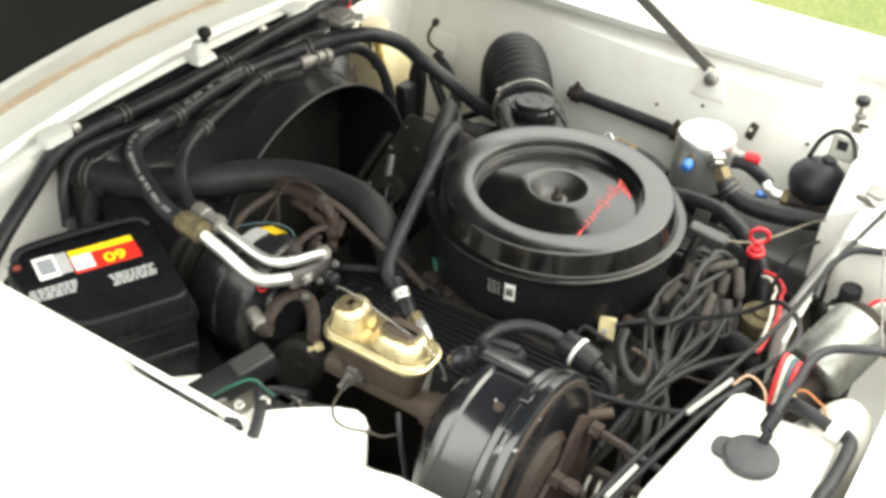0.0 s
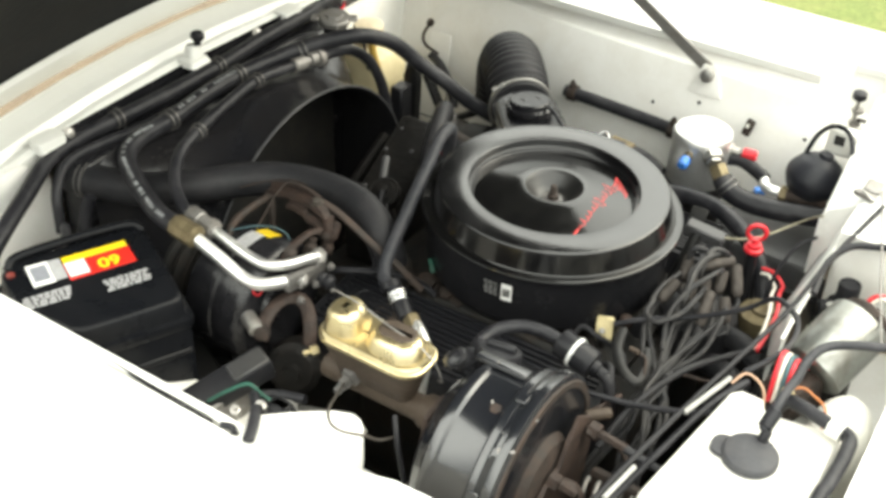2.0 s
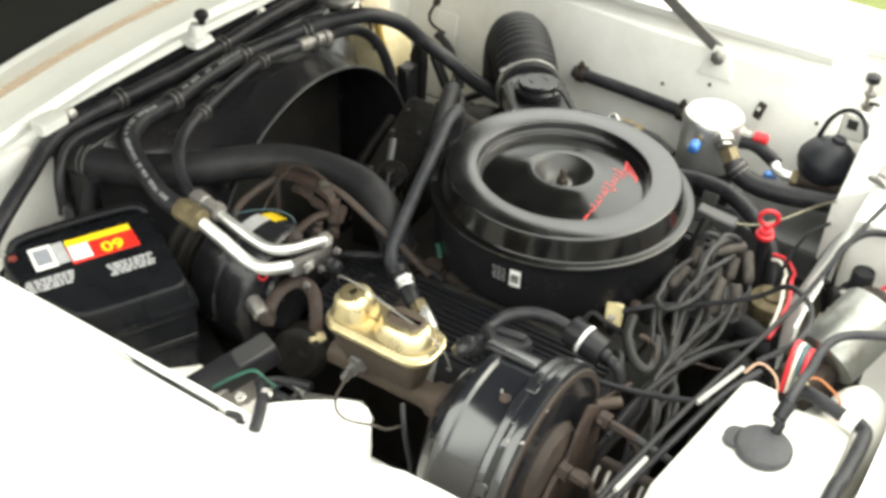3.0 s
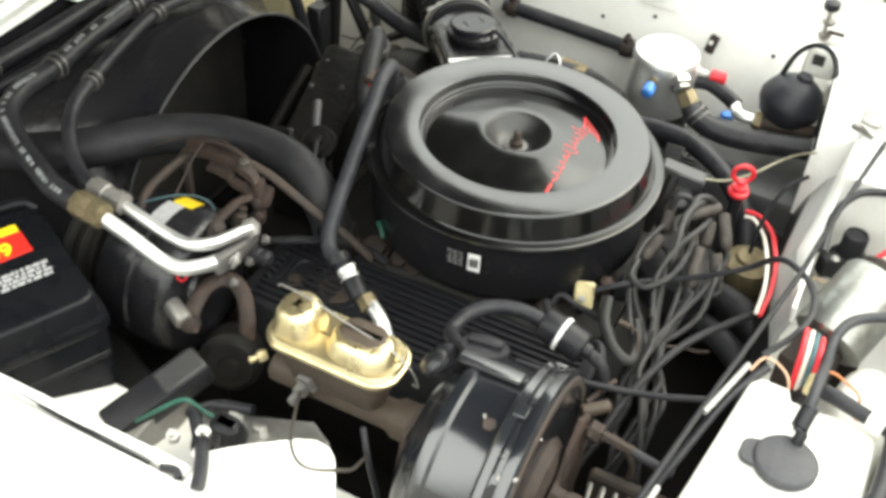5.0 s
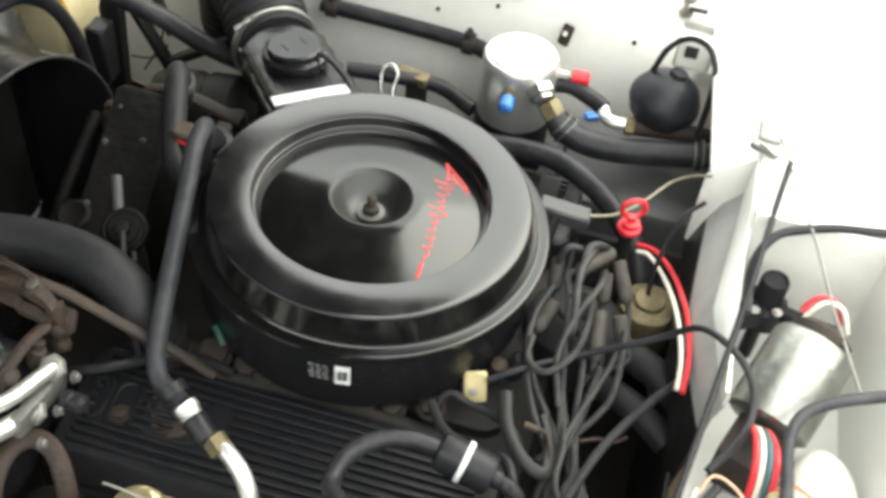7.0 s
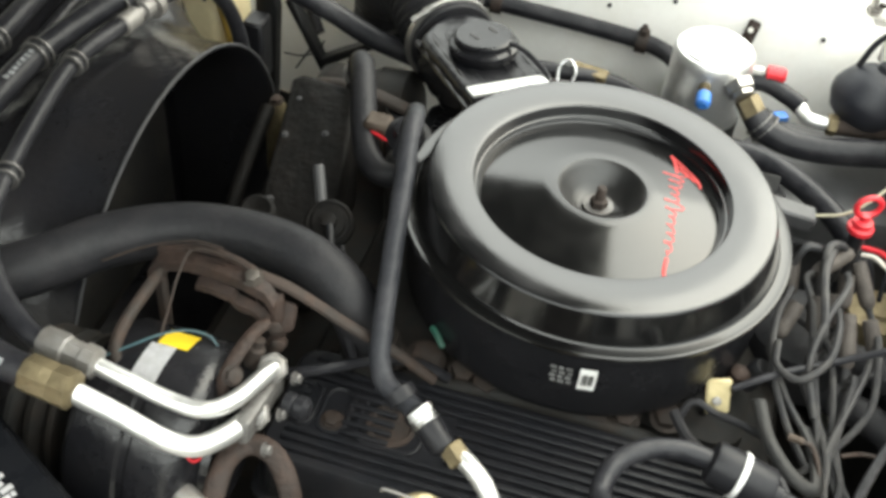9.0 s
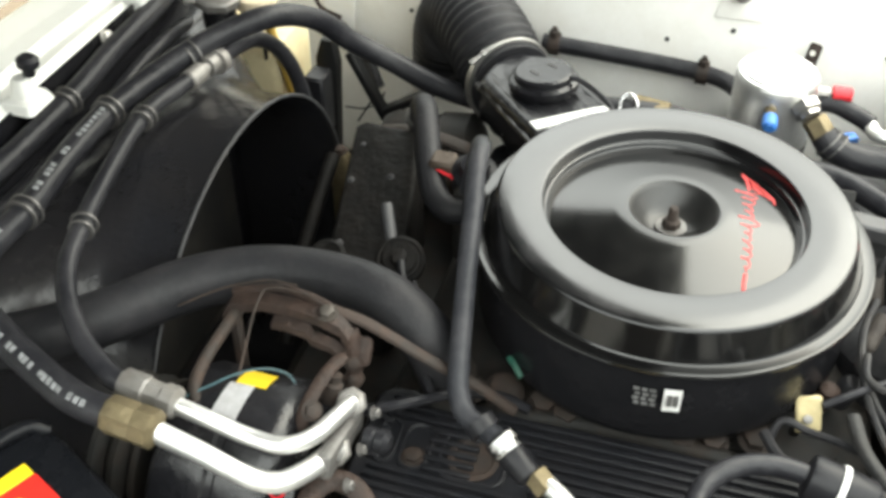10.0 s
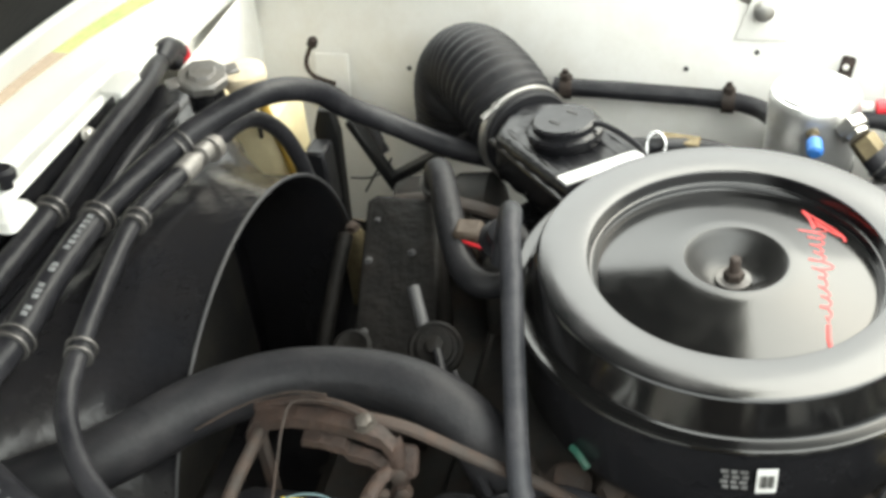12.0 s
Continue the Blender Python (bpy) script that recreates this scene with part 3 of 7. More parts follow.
# the lid sits a touch off level
SEAT = Matrix.Translation((-0.001, 0.004, 0.0)) @ Matrix.Translation((0, 0, 0.9)) @ Matrix.Rotation(radians(-0.3), 4, 'X') @ Matrix.Rotation(radians(0.8), 4, 'Y') @ Matrix.Translation((0, 0, -0.9))
part("pan", lathe([(0.05, 0.775), (0.168, 0.78), (0.184, 0.79), (0.189, 0.802), (0.190, 0.866), (0.192, 0.879), (0.1965, 0.883), (0.197, 0.8865), (0.150, 0.888)], SEAT, seg=96), PAN, cleaner)
skirt = [(0.19, 0.884), (0.1965, 0.8872), (0.1992, 0.8885), (0.2000, 0.8907), (0.1990, 0.8927), (0.1970, 0.8935), (0.1895, 0.8928), (0.1876, 0.8931), (0.1862, 0.8944), (0.1774, 0.9205), (0.1766, 0.9229)]
ring = [(0.1762, 0.9215), (0.1763, 0.9235), (0.1752, 0.9253), (0.1735, 0.9264), (0.1712, 0.9268), (0.1325, 0.9268), (0.1310, 0.9263), (0.1300, 0.9252), (0.1284, 0.9150), (0.1276, 0.9138), (0.1264, 0.9134), (0.1256, 0.9122), (0.1248, 0.9092), (0.1240, 0.9084), (0.1235, 0.9070)]
lid = part("lid", lathe(ring, SEAT, seg=128, ends=False), LID_SATIN, cleaner, "dusty satin black lid with a raised flat ring", crease=20)
part("lid_skirt", lathe(skirt, SEAT, seg=128, ends=False), LID_GLOSS, lid, "glossy black turned-down skirt and rim", crease=20)
part("lid_centre", lathe([(0.1243, 0.9058), (0.1240, 0.9076), (0.1225, 0.9082), (0.118, 0.9090), (0.10, 0.9126), (0.09, 0.9146), (0.075, 0.9176), (0.06, 0.9206), (0.047, 0.9230), (0.0450, 0.9228), (0.044, 0.9185)], SEAT, seg=128, ends=False), LID_GLOSS, lid, "glossy black dished centre")
part("centre_cup", lathe([(0.0452, 0.9185), (0.0450, 0.9229), (0.0435, 0.9220), (0.0400, 0.9175), (0.030, 0.9050), (0.024, 0.8995), (0.018, 0.8970), (0.010, 0.8963), (0, 0.8963)], SEAT, seg=96, ends=False), CUP, lid, "satin cup round the centre stud", crease=70)
part("cup_dent", lathe([(0.0, 0.0), (0.012, -0.0004), (0.016, 0.0006), (0.017, 0.0)], SEAT @ Matrix.Translation((0.022, -0.012, 0.9008)) @ Matrix.Rotation(radians(-28), 4, 'Y') @ Matrix.Diagonal((1, 0.45, 1, 1)), 20, ends=False), CUP, lid, "stamped dent in the cup")
nut = part("wing_nut", lathe([(0.0135, 0.8945), (0.0135, 0.897), (0.0095, 0.8985), (0.0092, 0.907), (0.0070, 0.9085)], SEAT, seg=6), DARK_RUST, lid, "rusty hexagonal centre nut")
part("stud", lathe([(0.0052, 0.8960)] + [(0.0052 - 0.0007 * (k % 2), 0.9085 + 0.0013 * k) for k in range(11)] + [(0.0036, 0.9232), (0, 0.9235)], SEAT, seg=16), DARK_RUST, nut, "threaded rusty stud")
part("washer", lathe([(0.0095, 0.8985), (0.0158, 0.8985), (0.0158, 0.9002), (0.0092, 0.9002)], SEAT, seg=20), CLAMP, nut, "worn washer")
# painted red script as a plain slanting wavy stroke
stroke, red_a, red_b = bmesh.new(), Vector((0.066, 0.088)), Vector((0.079, -0.092))


def on_disc(x, y):
    """A point on the lid's dished centre."""
    r = math.hypot(x, y)
    table = [(0.047, 0.9230), (0.06, 0.9206), (0.075, 0.9176), (0.09, 0.9146), (0.10, 0.9126), (0.118, 0.9090), (0.13, 0.9085)]
    z = table[-1][1]
    for (r0, z0), (r1, z1) in zip(table, table[1:]):
        if r <= r1:
            z = z0 + (z1 - z0) * (r - r0) / (r1 - r0)
            break
    return SEAT @ Vector((x, y, z + 0.0003))


pts = []
for k in range(97):
    u = k / 96
    tall = 0.0105 * (1 - u) ** 0.7 + 0.0022
    w = tall * (math.sin(u * 70) + 0.3 * math.sin(u * 41 + 1)) * (0.7 + 0.3 * math.sin(u * 17))
    base = red_a.lerp(red_b, 0.12 + 0.72 * u)
    pts.append((base.x + w, base.y + 0.3 * w + 0.0032 * math.sin(u * 70 + 2.2)))
tube([on_disc(x, y) for x, y in pts], 0.00085, 6, 1, 0.3, stroke)
for some, thick in ((((0.060, 0.095), (0.066, 0.080), (0.069, 0.064)), 0.0015), (((0.060, 0.094), (0.074, 0.081), (0.092, 0.063), (0.096, 0.052)), 0.0012), (((0.070, 0.078), (0.084, 0.064), (0.0955, 0.058)), 0.0011), (((0.077, -0.066), (0.077, -0.080), (0.079, -0.094)), 0.0019)):
    tube([on_disc(x, y) for x, y in some], thick, 6, 4, 0.3, stroke)
part("script", stroke, RED_PAINT, lid, "worn red painted script")


def round_patch(r, a0, a1, z0, z1, seg=6):
    """A thin label bent round a drum about the z axis."""
    rows = []
    for k in range(seg + 1):
        a = radians(a0 + (a1 - a0) * k / seg)
        rows.append([(r * math.cos(a), r * math.sin(a), z0), (r * math.cos(a), r * math.sin(a), z1)])
    return sheet(rows, 0.0006)


label = part("barcode_label", round_patch(0.1912, -82.6, -77.8, 0.842, 0.870), PAPER, cleaner, "small white label with a code of bars")
bars = bmesh.new()
for k in range(7):
    a = radians(-81.8 + k * 0.52)
    box((0.0008, 0.0005 + 0.0004 * (k % 3), 0.014), Matrix.Translation((0.1919 * math.cos(a), 0.1919 * math.sin(a), 0.856)) @ Matrix.Rotation(a, 4, 'Z'), 0, 1, bars)
part("faded_print", bars, BLACK_INK, label)
text = bmesh.new()
for k, z in enumerate((0.866, 0.860, 0.854, 0.848)):
    for j in range(3):
        a = radians(-90.0 + 2.2 * j + 0.4 * (k % 2))
        box((0.0006, 0.0058 - 0.001 * (k + j & 1), 0.0035), Matrix.Translation((0.1912 * math.cos(a), 0.1912 * math.sin(a), z)) @ Matrix.Rotation(a, 4, 'Z'), 0, 1, text)
part("faded_print", text, HOSE_INK, cleaner, "pale unreadable print")

# snorkel, its vacuum cap and the corrugated duct to the fender
snorkel = thing("air_intake_snorkel", "ribbed black intake snorkel leading off the air cleaner", "air intake", (-0.17, 0.24, 0.83))
sn_a, sn_b = Vector((-0.097, 0.155, 0.847)), Vector((-0.242, 0.346, 0.812))
sd = (sn_b - sn_a).normalized()
ss = Vector((sd.y, -sd.x, 0)).normalized()
def duct(p, w, h, r):
    return [p + ss * a + Vector((0, 0, b)) for a, b in rounded(-w, -h, w, h, r, 4)]


rings = [duct(sn_a, 0.058, 0.030, 0.010)]
for k in range(1, 12):
    q = sn_a.lerp(sn_b, k / 12)
    bump = 0.0018 * (k % 2)
    rings.append(duct(q, 0.058 + bump, 0.031 + bump + 0.004 * (k / 12), 0.010 + 0.006 * k / 12))
rings.append(duct(sn_b + sd * 0.008, 0.049, 0.047, 0.045))
rings.append(duct(sn_b + sd * 0.03, 0.049, 0.048, 0.0475))
part("snorkel_body", loft(rings), BLACK_PAINT, snorkel)
for k in range(6):
    off = ss * (-0.045 + 0.018 * k)
    part("ridge", tube([sn_a + sd * 0.02 + off + Vector((0, 0, 0.0305)), sn_a.lerp(sn_b, 0.5) + off + Vector((0, 0, 0.033)), sn_b - sd * 0.012 + off * 0.95 + Vector((0, 0, 0.0345))], 0.0038, 8, 3, 0.7), BLACK_PAINT, snorkel)
part("side_flange", tube([sn_a - ss * 0.06 + Vector((0, 0, 0.014)), sn_b - ss * 0.055 + Vector((0, 0, 0.016))], 0.005, 8, 2), BLACK_PAINT, snorkel)
sn = ss.cross(sd)
strip = Matrix.Translation((-0.141, 0.195, 0.8795)) @ Matrix(((ss.x, sd.x, sn.x, 0), (ss.y, sd.y, sn.y, 0), (ss.z, sd.z, sn.z, 0), (0, 0, 0, 1)))
part("label_strip", box((0.098, 0.021, 0.003), strip, 0.0004, 1), PAPER, snorkel, "narrow white label strip")
vac = along((-0.192, 0.276, 0.872), (-0.08, 0.06, 1))
motor = part("vacuum_motor", lathe([(0.040, -0.012), (0.044, -0.004), (0.044, 0.003), (0.041, 0.006), (0.037, 0.0065), (0.037, 0.013), (0.034, 0.0155), (0.012, 0.0162), (0, 0.0162)], vac, 40), BLACK_PAINT, snorkel, "round black vacuum motor cap")
for s in (-0.014, 0.014):
    part("slot", box((0.004, 0.016, 0.0016), vac @ Matrix.Translation((s, 0, 0.0163)), 0.0005, 1), BLACK_INK, motor)
part("vacuum_line", tube([(-0.162, 0.270, 0.886), (-0.145, 0.262, 0.890), (-0.120, 0.244, 0.888), (-0.098, 0.225, 0.879), (-0.09, 0.20, 0.86)], 0.0032, 8, 6), RUBBER, snorkel, "thin black vacuum line")

flex = thing("intake_duct_hose", "corrugated black duct hose bending into the fender", "duct hose", (-0.39, 0.56, 0.80))
fp = [sn_b + sd * 0.012, sn_b + sd * 0.04 + Vector((0, 0, 0.006)), (-0.296, 0.412, 0.833), (-0.335, 0.462, 0.837), (-0.364, 0.500, 0.817), (-0.382, 0.520, 0.78), (-0.388, 0.53, 0.71)]
def corrugated(u):
    return 0.0565 + 0.0016 * math.sin(u * 2 * math.pi * 30) + 0.003 * math.sin(min(1, u * 1.4) * math.pi)


part("duct_body", tube(fp, corrugated, 36, 30), OLD_RUBBER, flex)
clamp = part("hose_clamp", band(sn_b + sd * 0.022, sd + Vector((0, 0, 0.10)), 0.0605, 0.0095, 0.0022, 40), STEEL, flex, "bright worm-drive hose clamp")
part("clamp_screw", lathe([(0.0045, -0.012), (0.0048, -0.004), (0.0035, -0.003), (0.0035, 0.006), (0.0052, 0.007), (0.0052, 0.013), (0, 0.0135)], along(sn_b + sd * 0.022 - ss * 0.046 + Vector((0, 0, 0.045)), ss + Vector((0, 0, 0.6))), 10), STEEL, clamp)

# ---- hoses over the radiator ----
UPY = Vector((0, 1, 0.02))
hose_a = hose("refrigerant_hose", "slim black refrigerant hose clipped over the radiator", [(-0.412, -0.341, 0.893), (-0.440, -0.336, 0.897), (-0.492, -0.300, 0.904), (-0.534, -0.245, 0.911), (-0.551, -0.185, 0.918), (-0.568, -0.10, 0.922), (-0.580, -0.008, 0.925), (-0.577, 0.06, 0.919), (-0.573, 0.086, 0.917)], 0.0098,
              clamps=[((-0.550, -0.185, 0.917), (-0.2, 0.9, 0.05)), ((-0.578, -0.009, 0.925), (-0.05, 1, 0.0))], category="refrigerant hose")
part("hose_fitting", lathe([(0.0105, 0), (0.0125, 0.002), (0.0125, 0.030), (0.008, 0.033), (0.0075, 0.043), (0.012, 0.044), (0.012, 0.062), (0.009, 0.064)], along((-0.573, 0.083, 0.917), (0.06, 1, -0.11)), 12), DULL_STEEL, hose_a, "crimped steel coupling")
part("hose_clamp", band((-0.567, 0.150, 0.908), (0.05, 1, -0.1), 0.0125, 0.012, 0.003), DULL_STEEL, hose_a)
part("hose_tail", tube([(-0.569, 0.148, 0.909), (-0.566, 0.18, 0.906), (-0.558, 0.235, 0.893), (-0.548, 0.283, 0.850), (-0.540, 0.312, 0.785), (-0.535, 0.325, 0.70), (-0.535, 0.33, 0.60)], 0.0105, 14, 7), RUBBER, hose_a)
hose_b = hose("refrigerant_hose", "thick black refrigerant hose with faded printing", [(-0.408, -0.380, 0.903), (-0.438, -0.376, 0.902), (-0.480, -0.360, 0.899), (-0.555, -0.322, 0.898), (-0.612, -0.283, 0.898), (-0.634, -0.235, 0.900), (-0.626, -0.173, 0.908), (-0.630, -0.08, 0.914), (-0.629, 0.0, 0.917), (-0.610, 0.09, 0.921), (-0.577, 0.16, 0.930),
                (-0.530, 0.225, 0.934), (-0.497, 0.285, 0.905), (-0.472, 0.335, 0.852), (-0.42, 0.36, 0.812), (-0.352, 0.352, 0.79), (-0.26, 0.35, 0.775), (-0.17, 0.38, 0.755)], 0.0145,
              clamps=[((-0.626, -0.173, 0.908), (0, 1, 0)), ((-0.629, 0.0, 0.917), (0.05, 1, 0)), ((-0.592, 0.13, 0.922), (0.35, 0.7, 0.12))], category="refrigerant hose")
printed = bmesh.new()
path_b = bend([(-0.408, -0.380, 0.903), (-0.438, -0.376, 0.902), (-0.480, -0.360, 0.899), (-0.555, -0.322, 0.898), (-0.612, -0.283, 0.898), (-0.634, -0.235, 0.900), (-0.626, -0.173, 0.908), (-0.630, -0.08, 0.914), (-0.629, 0.0, 0.917)], 40)
run, rng = 0.0, random.Random(3)
for p, q in zip(path_b, path_b[1:]):
    run += (q - p).length
    if run < 0.0066 or p.x > -0.430 or not (p.y < -0.20 or p.y > -0.15):
        continue
    run = 0.0
    if rng.random() < 0.18:
        continue
    d = (q - p).normalized()
    up = Vector((0.25, -0.55, 0.8))
    up = (up - d * up.dot(d)).normalized()
    s_ = up.cross(d)
    axes = Matrix.Translation(p + up * 0.0144) @ Matrix(((d.x, s_.x, up.x, 0), (d.y, s_.y, up.y, 0), (d.z, s_.z, up.z, 0), (0, 0, 0, 1)))
    for k in range(2):
        box((0.0015, rng.uniform(0.0048, 0.0066), 0.0007), axes @ Matrix.Translation((0.0029 * k - 0.0015, rng.uniform(-0.0006, 0.0006), 0)), 0, 1, printed)
    if rng.random() < 0.6:
        box((0.0042, 0.0014, 0.0007), axes @ Matrix.Translation((0, rng.choice((-0.0024, 0, 0.0024)), 0)), 0, 1, printed)
tagged(part("faded_print", printed, HOSE_PRINT, hose_b), "faded white hose printing", kind="stuff")
hose("coolant_hose", "black hose running along the radiator panel", [(-0.60, -0.60, 0.84), (-0.625, -0.53, 0.872), (-0.672, -0.438, 0.882), (-0.715, -0.355, 0.888), (-0.722, -0.285, 0.894), (-0.710, -0.20, 0.899), (-0.700, -0.10, 0.902), (-0.698, 0.022, 0.904), (-0.706, 0.15, 0.905), (-0.715, 0.28, 0.899), (-0.735, 0.36, 0.888), (-0.742, 0.40, 0.880), (-0.742, 0.418, 0.86)], 0.0135,
     clamps=[((-0.712, -0.21, 0.8985), (0.12, 1, 0.03)), ((-0.698, 0.022, 0.904), (0, 1, 0))])
hose("vacuum_hose", "thin black hose beside the radiator tank", [(-0.655, -0.40, 0.80), (-0.673, -0.38, 0.86), (-0.695, -0.335, 0.882), (-0.69, -0.27, 0.887), (-0.672, -0.20, 0.889), (-0.664, -0.05, 0.89), (-0.664, 0.06, 0.891), (-0.668, 0.14, 0.893), (-0.668, 0.22, 0.89), (-0.675, 0.30, 0.87)], 0.0085)
elbow = thing("hose_elbow", "black elbow with a red ring above the radiator", "hose elbow", (-0.742, 0.41, 0.86))
part("elbow_body", tube([(-0.738, 0.37, 0.886), (-0.742, 0.405, 0.886), (-0.745, 0.428, 0.873), (-0.745, 0.44, 0.85)], 0.0155, 14, 6), RUBBER, elbow)
part("red_ring", band((-0.745, 0.434, 0.861), (0, 0.5, -1), 0.0155, 0.006, 0.002), RED, elbow)

# upper radiator hose
hose("radiator_hose", "thick black upper radiator hose", [(-0.70, -0.325, 0.85), (-0.64, -0.312, 0.852), (-0.57, -0.292, 0.857), (-0.505, -0.245, 0.862), (-0.450, -0.180, 0.862), (-0.385, -0.140, 0.862), (-0.31, -0.128, 0.860), (-0.25, -0.138, 0.855), (-0.205, -0.155, 0.83), (-0.185, -0.158, 0.78)], 0.0275, seg=22,
     clamps=[((-0.672, -0.319, 0.851), (1, 0.2, 0))], mat=OLD_RUBBER)

# ---- radiator, shroud ----
radiator = thing("radiator", "black radiator with a cap behind the hoses", "radiator", (-0.69, 0, 0.42))
part("core", box((0.055, 0.62, 0.44), Matrix.Translation((-0.69, 0, 0.63)), 0.004, 1), CORE, radiator)
part("top_tank", box((0.062, 0.66, 0.05), Matrix.Translation((-0.69, 0.0, 0.86)), 0.014, 3), BLACK_PAINT, radiator)
part("side_tank", box((0.06, 0.03, 0.46), Matrix.Translation((-0.69, -0.325, 0.64)), 0.01, 2), BLACK_PAINT, radiator)
part("side_tank", box((0.06, 0.03, 0.46), Matrix.Translation((-0.69, 0.325, 0.64)), 0.01, 2), BLACK_PAINT, radiator)
part("filler_neck", lathe([(0.022, 0), (0.022, 0.03), (0.026, 0.032), (0.026, 0.036)], along((-0.625, 0.272, 0.885), (0, 0, 1)), 24), BLACK_PAINT, radiator)
cap = part("radiator_cap", lathe([(0.031, 0), (0.032, 0.004), (0.032, 0.010), (0.029, 0.013), (0.018, 0.014), (0.016, 0.018), (0.006, 0.0185), (0, 0.0185)], along((-0.625, 0.272, 0.918), (0.1, -0.1, 1)), 8), DULL_STEEL, radiator, "pressed steel radiator cap")
for a in (0.6, 3.74):
    part("cap_ear", box((0.02, 0.022, 0.006), Matrix.Translation((-0.625, 0.272, 0.926)) @ Matrix.Rotation(a, 4, 'Z') @ Matrix.Translation((0.034, 0, 0)), 0.002, 1), DULL_STEEL, cap)
part("panel", slab([(-0.36, 0.87), (-0.36, 0.915), (0.0, 0.921), (0.25, 0.915), (0.25, 0.87)], Matrix(((0, 0, 1, -0.727), (1, 0, 0, 0), (0, 1, 0, 0), (0, 0, 0, 1))), 0.003, 0.0005), BLACK_PAINT, radiator, "black panel bolted to the nose")
for y in (-0.30, 0.159):
    part("panel_bolt", bolt((-0.724, y, 0.909), (1, 0, 0.3), 0.0085, 0.007), STEEL, radiator, "bright hex bolt")

shroud = thing("fan_shroud", "black plastic fan shroud with a round opening", "fan shroud", (-0.55, 0, 0.42))
def shroud_ring(u, x):
    out = []
    for k in range(64):
        a = 2 * math.pi * k / 64
        c, s = math.cos(a), math.sin(a)
        cy, cz, rr = 0.0077, 0.6363, 0.2785
        w, h = 0.322, 0.24
        t = min(w / abs(c) if abs(c) > 1e-6 else 9, h / abs(s) if abs(s) > 1e-6 else 9)
        sq = Vector((0.0 + t * c, 0.64 + t * s))
        ci = Vector((cy + rr * c, cz + rr * s))
        p = sq.lerp(ci, u)
        ripple = (0.005 * math.sin(11 * a + 2 * u) + 0.003 * math.sin(23 * a + 5 * u)) * (1 - u) * u * 4
        out.append((x, p.x, p.y + ripple))
    return out


rings = [shroud_ring(0.0, -0.66), shroud_ring(0.15, -0.645), shroud_ring(0.35, -0.62), shroud_ring(0.5, -0.60), shroud_ring(0.65, -0.588), shroud_ring(0.8, -0.570), shroud_ring(0.92, -0.553), shroud_ring(1.0, -0.540), shroud_ring(1.0, -0.477)]
lip = [(x, (y - 0.0077) * 1.009 + 0.0077, (z - 0.6363) * 1.009 + 0.6363) for x, y, z in shroud_ring(1.0, -0.4735)]
rings.append(lip)
bm = loft(rings, ends=(False, False))
bmesh.ops.recalc_face_normals(bm, faces=bm.faces)
bmesh.ops.solidify(bm, geom=bm.faces[:], thickness=0.0035)
part("shroud_body", bm, SHROUD, shroud, crease=60)
part("lip_edge", tube([(-0.4725, 0.0077 + 0.281 * math.cos(a), 0.6363 + 0.281 * math.sin(a)) for a in (math.pi * k / 24 for k in range(25))], 0.0016, 6, 1), GREY_PLASTIC, shroud, "worn pale rim of the opening")

# coolant recovery bottle at the far front corner
bottle = thing("coolant_bottle", "yellowed plastic coolant bottle in the far front corner", "coolant bottle", (-0.63, 0.44, 0.70))
bm = loft([[(x, y, z) for x, y in rounded(-0.705 + i, 0.355 + i, -0.585 - i, 0.47 - i, 0.02, 4)] for z, i in ((0.70, 0.006), (0.705, 0.0), (0.785, 0.0), (0.80, 0.008), (0.808, 0.03), (0.812, 0.036), (0.85, 0.038))])
part("bottle_body", bm, YELLOWED, bottle)
part("bottle_cap", lathe([(0.030, 0), (0.031, 0.003), (0.031, 0.012), (0.028, 0.016), (0.012, 0.018), (0, 0.018)], along((-0.635, 0.395, 0.85), (0, -0.05, 1)), 28), TAN_CAP, bottle, "tan bottle cap")
part("overflow_tube", tube([(-0.60, 0.36, 0.855), (-0.595, 0.355, 0.83), (-0.585, 0.362, 0.78), (-0.575, 0.364, 0.72), (-0.57, 0.36, 0.66)], 0.007, 10, 6), AMBER, bottle, "amber overflow tube")
part("overflow_line", tube([(-0.625, 0.35, 0.86), (-0.61, 0.345, 0.845), (-0.605, 0.348, 0.81), (-0.61, 0.36, 0.78)], 0.003, 8, 5), RUBBER, bottle)
clip = thing("fender_clip", "white plate with a red-tipped strap on the inner fender", "clip", (-0.60, 0.58, 0.74))
part("plate", box((0.052, 0.004, 0.085), Matrix.Translation((-0.594, 0.600, 0.732)) @ Matrix.Rotation(radians(-12), 4, 'X'), 0.001, 1), APRON, clip)
part("strap", tube([(-0.585, 0.585, 0.735), (-0.615, 0.578, 0.752), (-0.626, 0.585, 0.77), (-0.616, 0.595, 0.797)], 0.0035, 8, 6), RUST, clip)
part("strap_tip", lathe([(0.004, 0), (0.008, 0.004), (0.008, 0.014), (0.004, 0.018), (0, 0.018)], along((-0.618, 0.593, 0.790), (0.4, 0.2, 1)), 12), DARK_RUST, clip, "dark red tip")
part("strap_rubber", tube([(-0.60, 0.575, 0.735), (-0.57, 0.57, 0.72), (-0.535, 0.55, 0.70), (-0.50, 0.52, 0.66)], 0.009, 10, 6), RUBBER, clip)

